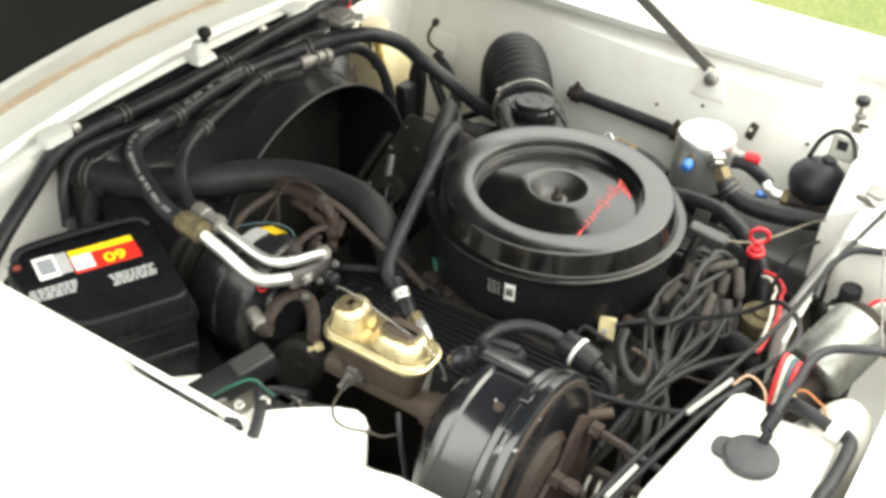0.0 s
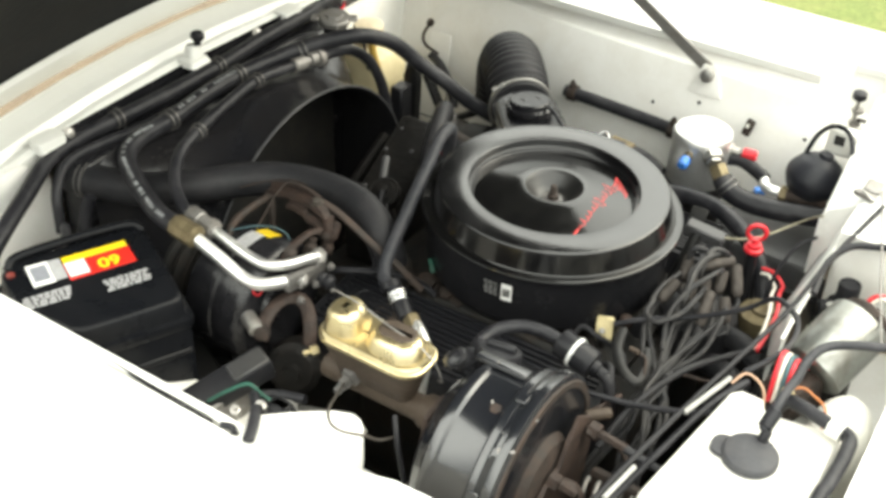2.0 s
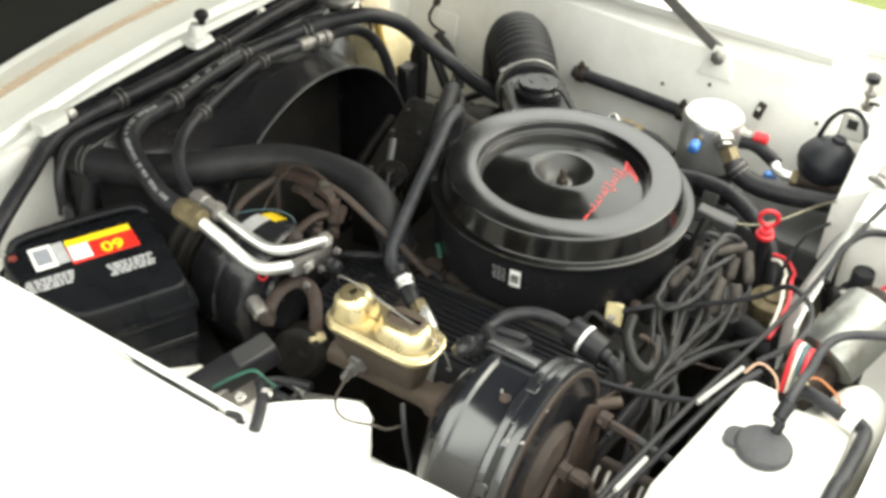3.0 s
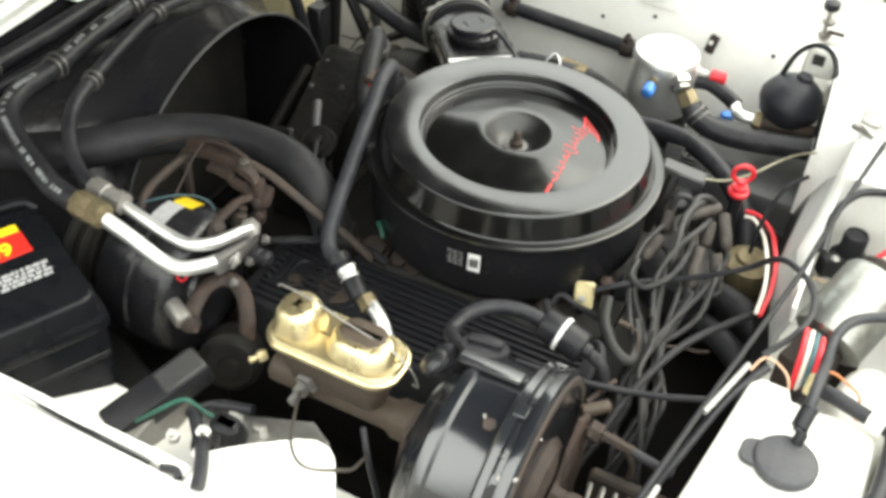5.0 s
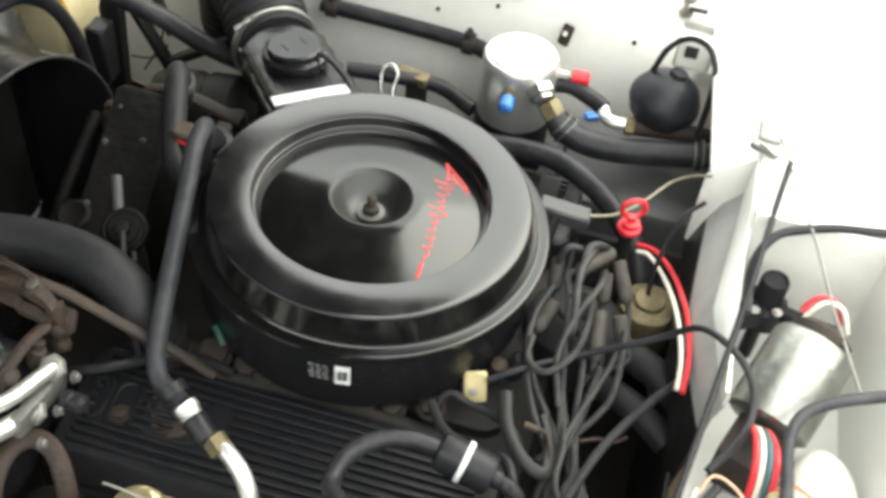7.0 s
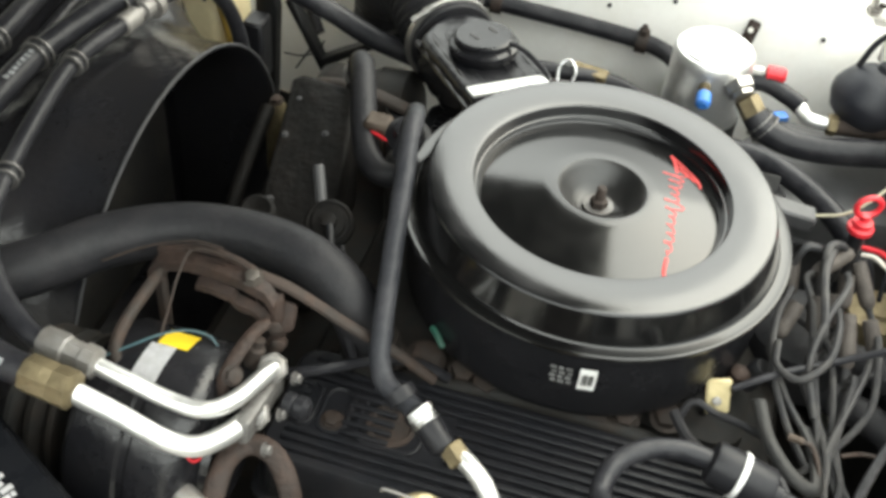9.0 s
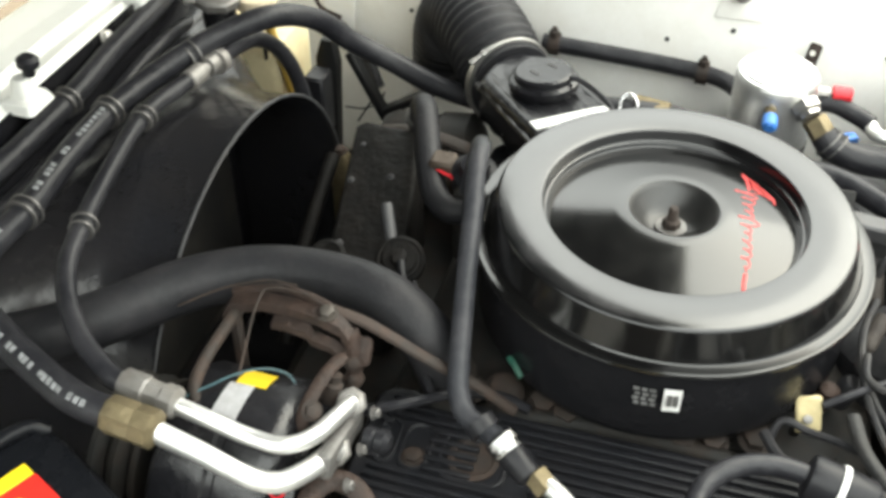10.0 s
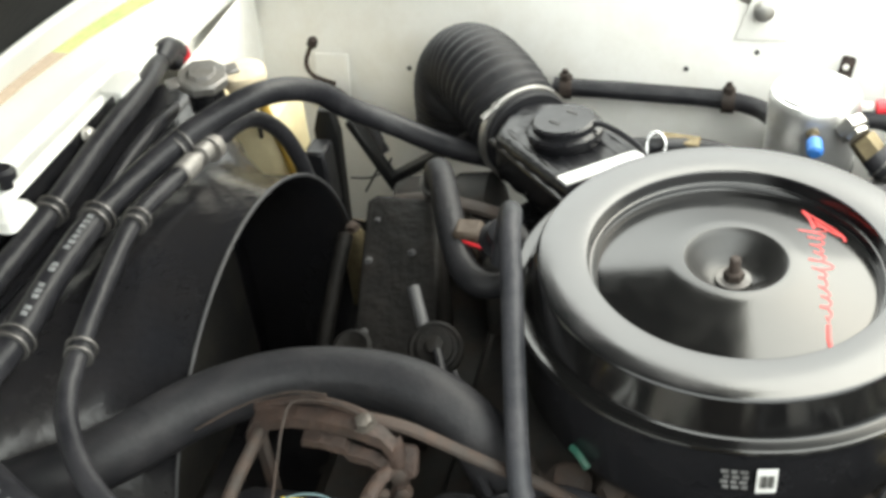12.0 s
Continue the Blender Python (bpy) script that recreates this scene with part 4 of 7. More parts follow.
# struts and a dark bracket in the far front corner
strut = thing("support_strut", "black steel struts in the far front corner", "strut", (-0.46, 0.42, 0.68))
part("strut_bar", box((0.012, 0.022, 0.125), Matrix.Translation((-0.478, 0.42, 0.725)) @ Matrix.Rotation(radians(-27), 4, 'Y'), 0.002, 1), BLACK_IRON, strut)
part("strut_bar", box((0.012, 0.022, 0.150), Matrix.Translation((-0.397, 0.42, 0.725)) @ Matrix.Rotation(radians(57), 4, 'Y'), 0.002, 1), BLACK_IRON, strut)
corner = thing("corner_bracket", "dark metal bracket beside the fan shroud", "bracket", (-0.525, 0.40, 0.66))
part("bracket_plate", slab([(-0.555, 0.60), (-0.555, 0.77), (-0.545, 0.80), (-0.528, 0.80), (-0.522, 0.76), (-0.53, 0.60)], Matrix(((1, 0, 0, 0), (0, 0, 1, 0.405), (0, 1, 0, 0), (0, 0, 0, 1))), -0.02, 0.002), BLACK_IRON, corner)
part("bracket_box", box((0.030, 0.04, 0.10), Matrix.Translation((-0.540, 0.375, 0.715)), 0.004, 1), PLASTIC, corner)
wire("wire", "thin dark wire in the far front corner", [(-0.50, 0.42, 0.66), (-0.478, 0.43, 0.70), (-0.47, 0.44, 0.735), (-0.49, 0.45, 0.76)], 0.0016, RUBBER)
wire("wire", "second thin wire in the far front corner", [(-0.515, 0.41, 0.69), (-0.49, 0.42, 0.685), (-0.465, 0.42, 0.70), (-0.455, 0.42, 0.72)], 0.0014, RUBBER)


# ---- compressor and its lines ----
comp = thing("compressor", "black drum compressor with a yellow and white sticker", "compressor", (-0.34, -0.335, 0.70))
cy, cz, cr = -0.312, 0.768, 0.098
ax = lambda x: along((x, cy, cz), (1, 0, 0))
drum = part("drum", lathe([(0.03, 0), (0.085, 0.0), (cr - 0.003, 0.006), (cr, 0.012), (cr, 0.055), (cr - 0.003, 0.058), (cr - 0.003, 0.064), (cr, 0.067), (cr, 0.098), (cr - 0.004, 0.110), (0.085, 0.117), (0.06, 0.119), (0.058, 0.126), (0, 0.127)], ax(-0.395), 56), BLACK_PAINT, comp)
part("pulley", lathe([(0.02, 0), (0.066, 0.0), (0.072, 0.003), (0.072, 0.008), (0.062, 0.016), (0.072, 0.024), (0.073, 0.030), (0.062, 0.038), (0.073, 0.046), (0.073, 0.052), (0.03, 0.056)], ax(-0.465), 48), GRIME, comp, "grooved greasy belt pulley")


def drum_patch(r, x0, x1, a0, a1, seg=8):
    rows = []
    for k in range(seg + 1):
        a = radians(a0 + (a1 - a0) * k / seg)
        rows.append([(x0, cy + r * math.sin(a), cz + r * math.cos(a)), (x1, cy + r * math.sin(a), cz + r * math.cos(a))])
    return sheet(rows, 0.0006)


part("sticker", drum_patch(cr + 0.0009, -0.352, -0.328, 15, -14), STICKER, comp, "silver white maker's sticker")
part("sticker", drum_patch(cr + 0.0011, -0.347, -0.318, 32, 15.4), YELLOW, comp, "yellow warning sticker")
head = part("manifold", box((0.015, 0.086, 0.026), Matrix.Translation((-0.243, -0.300, 0.834)) @ Matrix.Rotation(radians(-14), 4, 'X'), 0.005, 2), CLAMP, comp, "grey cast manifold block")
for p in ((-0.2445, -0.266, 0.8475), (-0.2435, -0.311, 0.834)):
    part("corroded_flange", lathe([(0.009, -0.004), (0.0145, -0.003), (0.0145, 0.003), (0.012, 0.005), (0.009, 0.005)], along(p, (-0.1, -0.7, 0.65)), 7), DULL_STEEL, head, "pale corroded pipe flange")
for p in ((-0.226, -0.262, 0.835), (-0.226, -0.298, 0.826), (-0.226, -0.333, 0.818)):
    part("bolt", bolt(p, (1, 0, 0.3), 0.005, 0.006), CLAMP, head)
part("fitting", lathe([(0.008, 0), (0.011, 0.002), (0.011, 0.010), (0.009, 0.012), (0.011, 0.014), (0.011, 0.022), (0.006, 0.026), (0, 0.026)], along((-0.226, -0.285, 0.828), (1, -0.1, 0.1)), 18), PLASTIC, comp, "black ribbed fitting")
part("plug", lathe([(0.0072, 0), (0.0072, 0.003), (0.0056, 0.004), (0.0046, 0.003), (0.0046, 0.0)], along((-0.275, -0.368, 0.836), (0.6, -0.55, 0.5)), 20), RED, comp, "red ring shaped plug")
part("plug_core", lathe([(0.0045, 0), (0.0045, 0.002), (0, 0.002)], along((-0.275, -0.368, 0.836), (0.6, -0.55, 0.5)), 16), DARK_GRIME, comp)
part("stub", lathe([(0.011, 0), (0.012, 0.002), (0.012, 0.03), (0.010, 0.032), (0, 0.033)], along((-0.282, -0.387, 0.80), (0.75, -0.3, -0.2)), 20), STEEL, comp, "short bare metal stub")
lines = thing("refrigerant_pipes", "pair of bent bare aluminium pipes on the compressor", "pipe", (-0.24, -0.30, 0.85))
part("pipe", tube([(-0.385, -0.344, 0.891), (-0.345, -0.346, 0.882), (-0.305, -0.347, 0.872), (-0.275, -0.345, 0.869), (-0.257, -0.325, 0.864), (-0.247, -0.290, 0.857), (-0.243, -0.268, 0.85)], 0.0078, 14, 7), ALU, lines)
part("pipe", tube([(-0.378, -0.383, 0.901), (-0.335, -0.380, 0.880), (-0.295, -0.378, 0.860), (-0.270, -0.371, 0.853), (-0.254, -0.350, 0.848), (-0.245, -0.325, 0.842), (-0.242, -0.312, 0.836)], 0.0095, 14, 7), ALU, lines)
part("coupling", lathe([(0.013, -0.028), (0.0145, -0.026), (0.0145, -0.004), (0.0125, -0.002), (0.0125, 0.012), (0.0145, 0.014), (0.0145, 0.026), (0.010, 0.028)], along((-0.397, -0.342, 0.892), (0.98, -0.1, -0.06)), 8), DULL_STEEL, lines, "hexagonal zinc coupling")
part("coupling", lathe([(0.016, -0.022), (0.0172, -0.020), (0.0172, 0.003), (0.0165, 0.005), (0.0174, 0.007), (0.0174, 0.022), (0.012, 0.025)], along((-0.391, -0.382, 0.902), (0.98, -0.08, -0.05)), 8), BRASS, lines, "dull brass coupling nut")

# rusty compressor brackets
brk = thing("compressor_bracket", "rusty brown steel bracket over the compressor", "bracket", (-0.30, -0.24, 0.78))
part("plate", loft([[Vector((x, y, z)) for y, z in ((yy - 0.001, zz), (yy - 0.013, zz - 0.003), (yy - 0.0155, zz - 0.012), (yy - 0.012, zz - 0.0125), (yy - 0.010, zz - 0.006), (yy + 0.001, zz - 0.004))] for x, yy, zz in ((-0.394, -0.200, 0.872), (-0.386, -0.198, 0.885), (-0.350, -0.199, 0.897), (-0.320, -0.203, 0.902), (-0.290, -0.208, 0.903), (-0.268, -0.212, 0.899), (-0.258, -0.216, 0.890))]), RUST, brk)
part("lower_plate", loft([[Vector((x, y, z)) for y, z in ((yy, zz), (yy - 0.010, zz - 0.002), (yy - 0.0115, zz - 0.008), (yy - 0.0085, zz - 0.008), (yy - 0.007, zz - 0.0045), (yy, zz - 0.003))] for x, yy, zz in ((-0.338, -0.214, 0.884), (-0.320, -0.217, 0.888), (-0.300, -0.219, 0.886), (-0.296, -0.220, 0.880), (-0.276, -0.222, 0.878), (-0.262, -0.226, 0.871))]), RUST, brk, "bent lower flange")
part("rib", tube([(-0.388, -0.196, 0.884), (-0.345, -0.196, 0.900), (-0.310, -0.202, 0.9055), (-0.282, -0.210, 0.905)], 0.0042, 8, 5), RUST, brk)
part("arm", tube([(-0.288, -0.207, 0.900), (-0.255, -0.205, 0.891), (-0.228, -0.203, 0.876), (-0.195, -0.198, 0.852), (-0.150, -0.192, 0.825), (-0.11, -0.188, 0.795)], 0.0062, 10, 6, 0.7), DARK_RUST, brk)
part("arm", tube([(-0.262, -0.216, 0.888), (-0.257, -0.222, 0.872), (-0.256, -0.226, 0.850), (-0.258, -0.228, 0.825)], 0.0080, 10, 6, 0.5), RUST, brk)
part("arm", tube([(-0.262, -0.236, 0.872), (-0.267, -0.258, 0.876), (-0.272, -0.284, 0.870), (-0.275, -0.303, 0.860), (-0.274, -0.312, 0.840)], 0.0068, 10, 6, 0.6), RUST, brk)
part("arm", tube([(-0.380, -0.205, 0.872), (-0.378, -0.240, 0.878), (-0.379, -0.280, 0.876), (-0.377, -0.308, 0.868), (-0.366, -0.322, 0.856)], 0.0060, 12, 6), DARK_RUST, brk, "bent brown tube")
part("tab", slab(rounded(-0.015, -0.014, 0.015, 0.014, 0.006), Matrix.Translation((-0.256, -0.222, 0.868)) @ Matrix.Rotation(radians(58), 4, 'X'), 0.005, 0.001), RUST, brk)
part("spacer", lathe([(0.008, 0), (0.009, 0.002), (0.009, 0.02), (0.006, 0.022), (0.006, 0.03)], along((-0.268, -0.262, 0.838), (0.2, 0.3, 1)), 14), DARK_RUST, brk)
for p, d in (((-0.284, -0.214, 0.900), (0, -0.2, 1)), ((-0.258, -0.226, 0.858), (0.4, -1, 0.4)), ((-0.256, -0.229, 0.838), (0.4, -1, 0.3)), ((-0.268, -0.300, 0.866), (0.6, -0.5, 0.7))):
    part("bolt", bolt(p, d, 0.0072, 0.007), DARK_RUST if d[0] else BRAKE, brk)
part("leg", box((0.012, 0.010, 0.16), Matrix.Translation((-0.387, -0.203, 0.792)), 0.003, 1), DARK_RUST, brk)
hook = thing("engine_bracket", "curved rusty bracket beside the master cylinder", "bracket", (-0.22, -0.35, 0.74))
part("strap", tube([(-0.246, -0.400, 0.780), (-0.254, -0.380, 0.798), (-0.255, -0.348, 0.810), (-0.240, -0.328, 0.814), (-0.215, -0.332, 0.810), (-0.194, -0.352, 0.792), (-0.186, -0.370, 0.752)], 0.0100, 12, 7, 0.45), RUST, hook)
part("bolt", bolt((-0.250, -0.393, 0.788), (0.5, -1, 0.5), 0.010, 0.008), DARK_RUST, hook)
part("pulley_lump", lathe([(0.0, -0.03), (0.034, -0.028), (0.040, -0.015), (0.040, 0.015), (0.034, 0.018), (0.03, 0.026), (0.014, 0.028), (0.012, 0.036), (0, 0.036)], along((-0.205, -0.375, 0.735), (0.4, -0.8, 0.3)), 24), DARK_GRIME, hook, "greasy dark pump body")
wire("wire", "thin blue wire over the compressor", [(-0.380, -0.318, 0.868), (-0.362, -0.302, 0.872), (-0.345, -0.284, 0.873), (-0.326, -0.268, 0.869), (-0.308, -0.262, 0.862), (-0.298, -0.266, 0.856)], 0.0010, TEAL)
wire("wire", "thin grey wire looping over the bracket", [(-0.345, -0.285, 0.868), (-0.347, -0.258, 0.885), (-0.350, -0.228, 0.900), (-0.345, -0.207, 0.909), (-0.31, -0.206, 0.911), (-0.287, -0.212, 0.908)], 0.0012, DARK_RUST)
wire("wire", "thin dark wire beneath the radiator hose", [(-0.44, -0.215, 0.868), (-0.40, -0.198, 0.886), (-0.355, -0.193, 0.904), (-0.32, -0.198, 0.911)], 0.0012, DARK_RUST)

# ---- engine ----
engine = thing("engine", "greasy black V8 engine block", "engine", (0, 0, 0.31))
part("block", box((0.50, 0.34, 0.42), Matrix.Translation((-0.01, 0, 0.52)), 0.03, 2), GRIME, engine)
part("intake_manifold", loft([[(x, y, z) for x, y in rounded(-0.24 + i, -0.13 + i, 0.20 - i, 0.13 - i, 0.03, 4)] for z, i in ((0.70, 0.0), (0.745, 0.0), (0.76, 0.03), (0.775, 0.05))]), GRIME, engine)
part("front_cover", loft([[(x, y, z) for x, y in rounded(-0.415 + i, -0.17 + i, -0.24 - i, 0.36 - i, 0.04, 4)] for z, i in ((0.31, 0.0), (0.63, 0.0), (0.655, 0.02))]), GRIME, engine, "greasy front cover behind the fan")
part("carburettor", lathe([(0.07, 0.77), (0.07, 0.785), (0.055, 0.787)], seg=24), GRIME, engine)
lumps = bmesh.new()
rng = random.Random(4)
for k in range(9):
    x = -0.16 + k * 0.034
    bolt((x + rng.uniform(-.006, .006), -0.142 + rng.uniform(-.01, .012), 0.768), (rng.uniform(-.2, .2), -0.3, 1), 0.011 + rng.uniform(0, .006), 0.012, lumps)
part("manifold_bolts", lumps, DARK_RUST, engine, "rusty manifold bolt heads")
part("exhaust_rib", tube([(-0.15, -0.165, 0.755), (-0.05, -0.16, 0.765), (0.06, -0.16, 0.765), (0.14, -0.165, 0.755)], 0.010, 10, 5), GRIME, engine, "rusty manifold edge")
part("thermostat_housing", lathe([(0.038, 0.70), (0.038, 0.745), (0.030, 0.755), (0.029, 0.79), (0.026, 0.80)], Matrix.Translation((-0.185, -0.155, 0)), 24), GRIME, engine)


def valve_cover(y0, y1, tilt):
    t = thing("valve_cover", "ribbed black valve cover", "valve cover", (0, (y0 + y1) / 2, 0.70), "valve covers")
    m = Matrix.Translation((-0.02, (y0 + y1) / 2, 0.762)) @ Matrix.Rotation(radians(tilt), 4, 'X')
    w = (y1 - y0) / 2
    bm = loft([[m @ Vector((x, y, z)) for x, y in rounded(-0.238 + i, -w + i, 0.238 - i, w - i, 0.022, 4)] for z, i in ((-0.075, -0.006), (-0.068, -0.006), (-0.066, 0.0), (-0.006, 0.004), (-0.001, 0.008), (0.0, 0.014))])
    part("cover_shell", bm, COVER, t)
    for k in range(11):
        y = -w + 0.020 + k * (2 * w - 0.040) / 10
        cuts = [(-0.218, -0.205), (-0.165, -0.115), (-0.06, 0.21)] if 3 <= k <= 7 else [(-0.215, 0.212)]
        for a, b in cuts:
            part("rib", box((b - a, 0.0062, 0.0072), m @ Matrix.Translation(((a + b) / 2, y, 0.0018)), 0.0022, 2), COVER, t)
    return t, m


cover_near, vm = valve_cover(-0.305, -0.158, 4)
part("cover_bolt", bolt(vm @ Vector((-0.175, -0.012, 0.0)), (0, 0, 1), 0.009, 0.006), DARK_RUST, cover_near, "rusty cover bolt")
part("breather_hole", lathe([(0.024, 0), (0.025, 0.003), (0.020, 0.004), (0.018, 0.001), (0, 0.001)], vm @ Matrix.Translation((-0.118, 0.0, 0.0)), 28), DARK_RUST, cover_near, "rusty ringed breather grommet")
valve_cover(0.158, 0.305, -4)
for x, w in ((-0.205, 0.010), (-0.175, 0.014), (-0.118, 0.032)):
    ring = [vm @ Vector((x + a, b, 0.001)) for a, b in rounded(-w, -0.026, w, 0.026, 0.012, 3)]
    part("raised_outline", tube(ring + ring[:1], 0.0026, 6, 1), COVER, cover_near)

# bypass pipe in front of the air cleaner with its fittings
pipe = thing("heater_pipe", "grey black pipe rising beside the air cleaner", "pipe", (-0.16, -0.21, 0.78))
part("pipe_body", tube([(-0.225, 0.05, 0.86), (-0.212, 0.045, 0.92), (-0.204, 0.022, 0.943), (-0.200, -0.010, 0.941), (-0.192, -0.050, 0.922), (-0.178, -0.125, 0.885), (-0.164, -0.195, 0.852), (-0.157, -0.219, 0.838), (-0.145, -0.235, 0.829), (-0.124, -0.246, 0.829), (-0.108, -0.258, 0.832)], 0.0102, 16, 7), GREY_HOSE, pipe)
cd = Vector((0.055, -0.034, -0.03)).normalized()
part("clamp", band((-0.128, -0.243, 0.829), cd, 0.0125, 0.012, 0.003, 24), PLASTIC, pipe)
part("chrome_collar", lathe([(0.013, -0.008), (0.0155, -0.006), (0.0155, 0.001), (0.0138, 0.002), (0.0138, 0.005), (0.0152, 0.006), (0.014, 0.009), (0.010, 0.011)], along((-0.103, -0.262, 0.834), cd), 20), CHROME, pipe, "chromed collar")
part("black_sleeve", lathe([(0.0125, 0), (0.0135, 0.003), (0.0125, 0.026), (0.009, 0.03)], along((-0.096, -0.267, 0.832), cd), 16), PLASTIC, pipe)
part("brass_nut", lathe([(0.0115, 0), (0.0125, 0.002), (0.0125, 0.018), (0.009, 0.02)], along((-0.071, -0.277, 0.824), cd), 6), BRASS, pipe, "brass hex nut")
part("elbow_tube", tube([(-0.060, -0.282, 0.82), (-0.045, -0.291, 0.818), (-0.030, -0.302, 0.812), (-0.018, -0.316, 0.80), (-0.012, -0.335, 0.775), (-0.012, -0.345, 0.74)], 0.0092, 14, 7), ALU, pipe, "bright bent tube")

# hoses, box and linkage behind the radiator hose
hose("bypass_hose", "grey black hose bent into a U", [(-0.338, 0.232, 0.79), (-0.330, 0.214, 0.844), (-0.319, 0.190, 0.862), (-0.302, 0.145, 0.856), (-0.284, 0.098, 0.844), (-0.266, 0.064, 0.834), (-0.243, 0.050, 0.829), (-0.215, 0.062, 0.827), (-0.18, 0.085, 0.822)], 0.0155, mat=OLD_RUBBER, seg=18, clamps=[((-0.333, 0.221, 0.825), (0.1, -0.4, 1)), ((-0.200, 0.072, 0.825), (0.7, 0.5, -0.1))])
pump = thing("smog_pump_cover", "black painted metal box behind the fan shroud", "metal box", (-0.33, 0.08, 0.70))
BOX_PLAN = ((-0.376, -0.02), (-0.364, -0.045), (-0.305, -0.035), (-0.288, 0.0), (-0.318, 0.178), (-0.333, 0.194), (-0.400, 0.196), (-0.408, 0.188))
slope = lambda y: 0.826 + 0.30 * (y - 0.194)
part("box_body", loft([[Vector((x + 0.012 * g * (1 if x < -0.35 else -1), y + 0.012 * g * (1 if y < 0.08 else -1), 0.66 if low else slope(y) - drop)) for x, y in BOX_PLAN] for low, g, drop in ((True, 0, 0), (False, 0, 0.006), (False, 0.25, 0.0015), (False, 0.8, 0.0))]), DARK_GRIME, pump)
part("seam", tube([Vector((x, y, slope(y) - 0.026)) + Vector((-0.001, 0, 0)) for x, y in BOX_PLAN[5:] + BOX_PLAN[:2]], 0.0022, 6, 1), DARK_GRIME, pump, "folded seam round the box")
for x, y in ((-0.388, 0.158), (-0.386, 0.106), (-0.340, 0.120), (-0.370, 0.02)):
    part("screw", bolt((x, y, slope(y)), (0, -0.3, 1), 0.0035, 0.003), GREY_PLASTIC, pump)
part("boss", lathe([(0.022, -0.03), (0.022, 0.002), (0.017, 0.005), (0.012, 0.003), (0, 0.003)], along((-0.378, 0.0, slope(0.0) + 0.001), (0, -0.3, 1)), 24), DARK_GRIME, pump, "round grimy boss")
part("back_plate", box((0.02, 0.09, 0.10), Matrix.Translation((-0.235, 0.10, 0.80)), 0.004, 1), GRIME, pump)
part("front_strut", tube([(-0.440, 0.180, 0.773), (-0.438, 0.12, 0.748), (-0.434, 0.036, 0.705), (-0.43, -0.03, 0.64)], 0.0095, 10, 5), DARK_GRIME, pump)
part("tan_block", box((0.03, 0.03, 0.05), Matrix.Translation((-0.268, 0.10, 0.838)), 0.004, 1), CAST, pump)
alt = thing("alternator", "dark greasy alternator low behind the bypass hose", "alternator", (-0.335, 0.29, 0.66))
part("alternator_body", lathe([(0.03, -0.075), (0.058, -0.07), (0.064, -0.055), (0.064, -0.01), (0.060, -0.006), (0.060, 0.006), (0.064, 0.01), (0.064, 0.05), (0.05, 0.062), (0.02, 0.066), (0, 0.066)], along((-0.335, 0.290, 0.715), (1, 0.05, 0.1)), 36), GRIME, alt)
part("alternator_bracket", tube([(-0.40, 0.255, 0.772), (-0.36, 0.245, 0.785), (-0.31, 0.235, 0.788), (-0.25, 0.225, 0.78)], 0.011, 10, 5, 0.6), DARK_RUST, alt, "brown bracket over the alternator")
part("alternator_foot", box((0.10, 0.06, 0.06), Matrix.Translation((-0.33, 0.29, 0.655)), 0.006, 1), GRIME, alt)
part("terminal_cover", box((0.05, 0.035, 0.03), Matrix.Translation((-0.275, 0.235, 0.762)) @ Matrix.Rotation(0.3, 4, 'Z'), 0.004, 1), PLASTIC, alt, "black terminal cover")
lug = thing("mounting_lug", "dull brown cast lug beside the fan shroud", "bracket", (-0.455, 0.235, 0.70))
part("lug_body", loft([[(x, y, z) for x, y in rounded(-0.468 + i, 0.226 + i, -0.440 - i, 0.254 - i, 0.008, 3)] for z, i in ((0.62, 0.0), (0.722, 0.0), (0.735, 0.005), (0.738, 0.011))]), BRASS, lug)
part("lug_bolt", bolt((-0.454, 0.240, 0.737), (0, -0.2, 1), 0.007, 0.006), DARK_RUST, lug)
coil = thing("solenoid", "ribbed black solenoid in front of the carburettor", "solenoid", (-0.23, 0.09, 0.80))
part("solenoid_body", lathe([(0.012, 0), (0.024, 0.002), (0.026, 0.012), (0.022, 0.015), (0.026, 0.019), (0.026, 0.034), (0.018, 0.04), (0.016, 0.048), (0, 0.05)], along((-0.232, 0.10, 0.825), (0.1, -0.3, 1)), 24), PLASTIC, coil)
wire("wire", "short red wire behind the bypass hose", [(-0.282, 0.094, 0.848), (-0.278, 0.089, 0.853), (-0.256, 0.079, 0.854), (-0.233, 0.071, 0.852), (-0.215, 0.066, 0.845)], 0.0018, RED)
valve = thing("vacuum_valve", "round ribbed vacuum valve with a slim lever", "valve", (-0.263, -0.075, 0.82))
vmx = along((-0.263, -0.073, 0.853), (0.1, -0.5, 0.85))
part("valve_body", lathe([(0.015, -0.04), (0.025, -0.012), (0.026, -0.009), (0.026, 0.0), (0.023, 0.002), (0.021, 0.0005), (0.018, 0.0015), (0.017, 0.005), (0.009, 0.0055), (0.0085, 0.012), (0.006, 0.0135), (0, 0.0135)], vmx, 32), DARK_GRIME, valve)
part("nozzle", tube([(-0.277, -0.056, 0.858), (-0.286, -0.038, 0.870), (-0.294, -0.022, 0.880)], 0.0062, 12, 4), GREY_PLASTIC, valve)
part("lever", tube([(-0.258, -0.084, 0.862), (-0.247, -0.108, 0.850), (-0.232, -0.138, 0.836), (-0.210, -0.170, 0.818), (-0.188, -0.20, 0.805)], 0.0042, 8, 5), PLASTIC, valve)
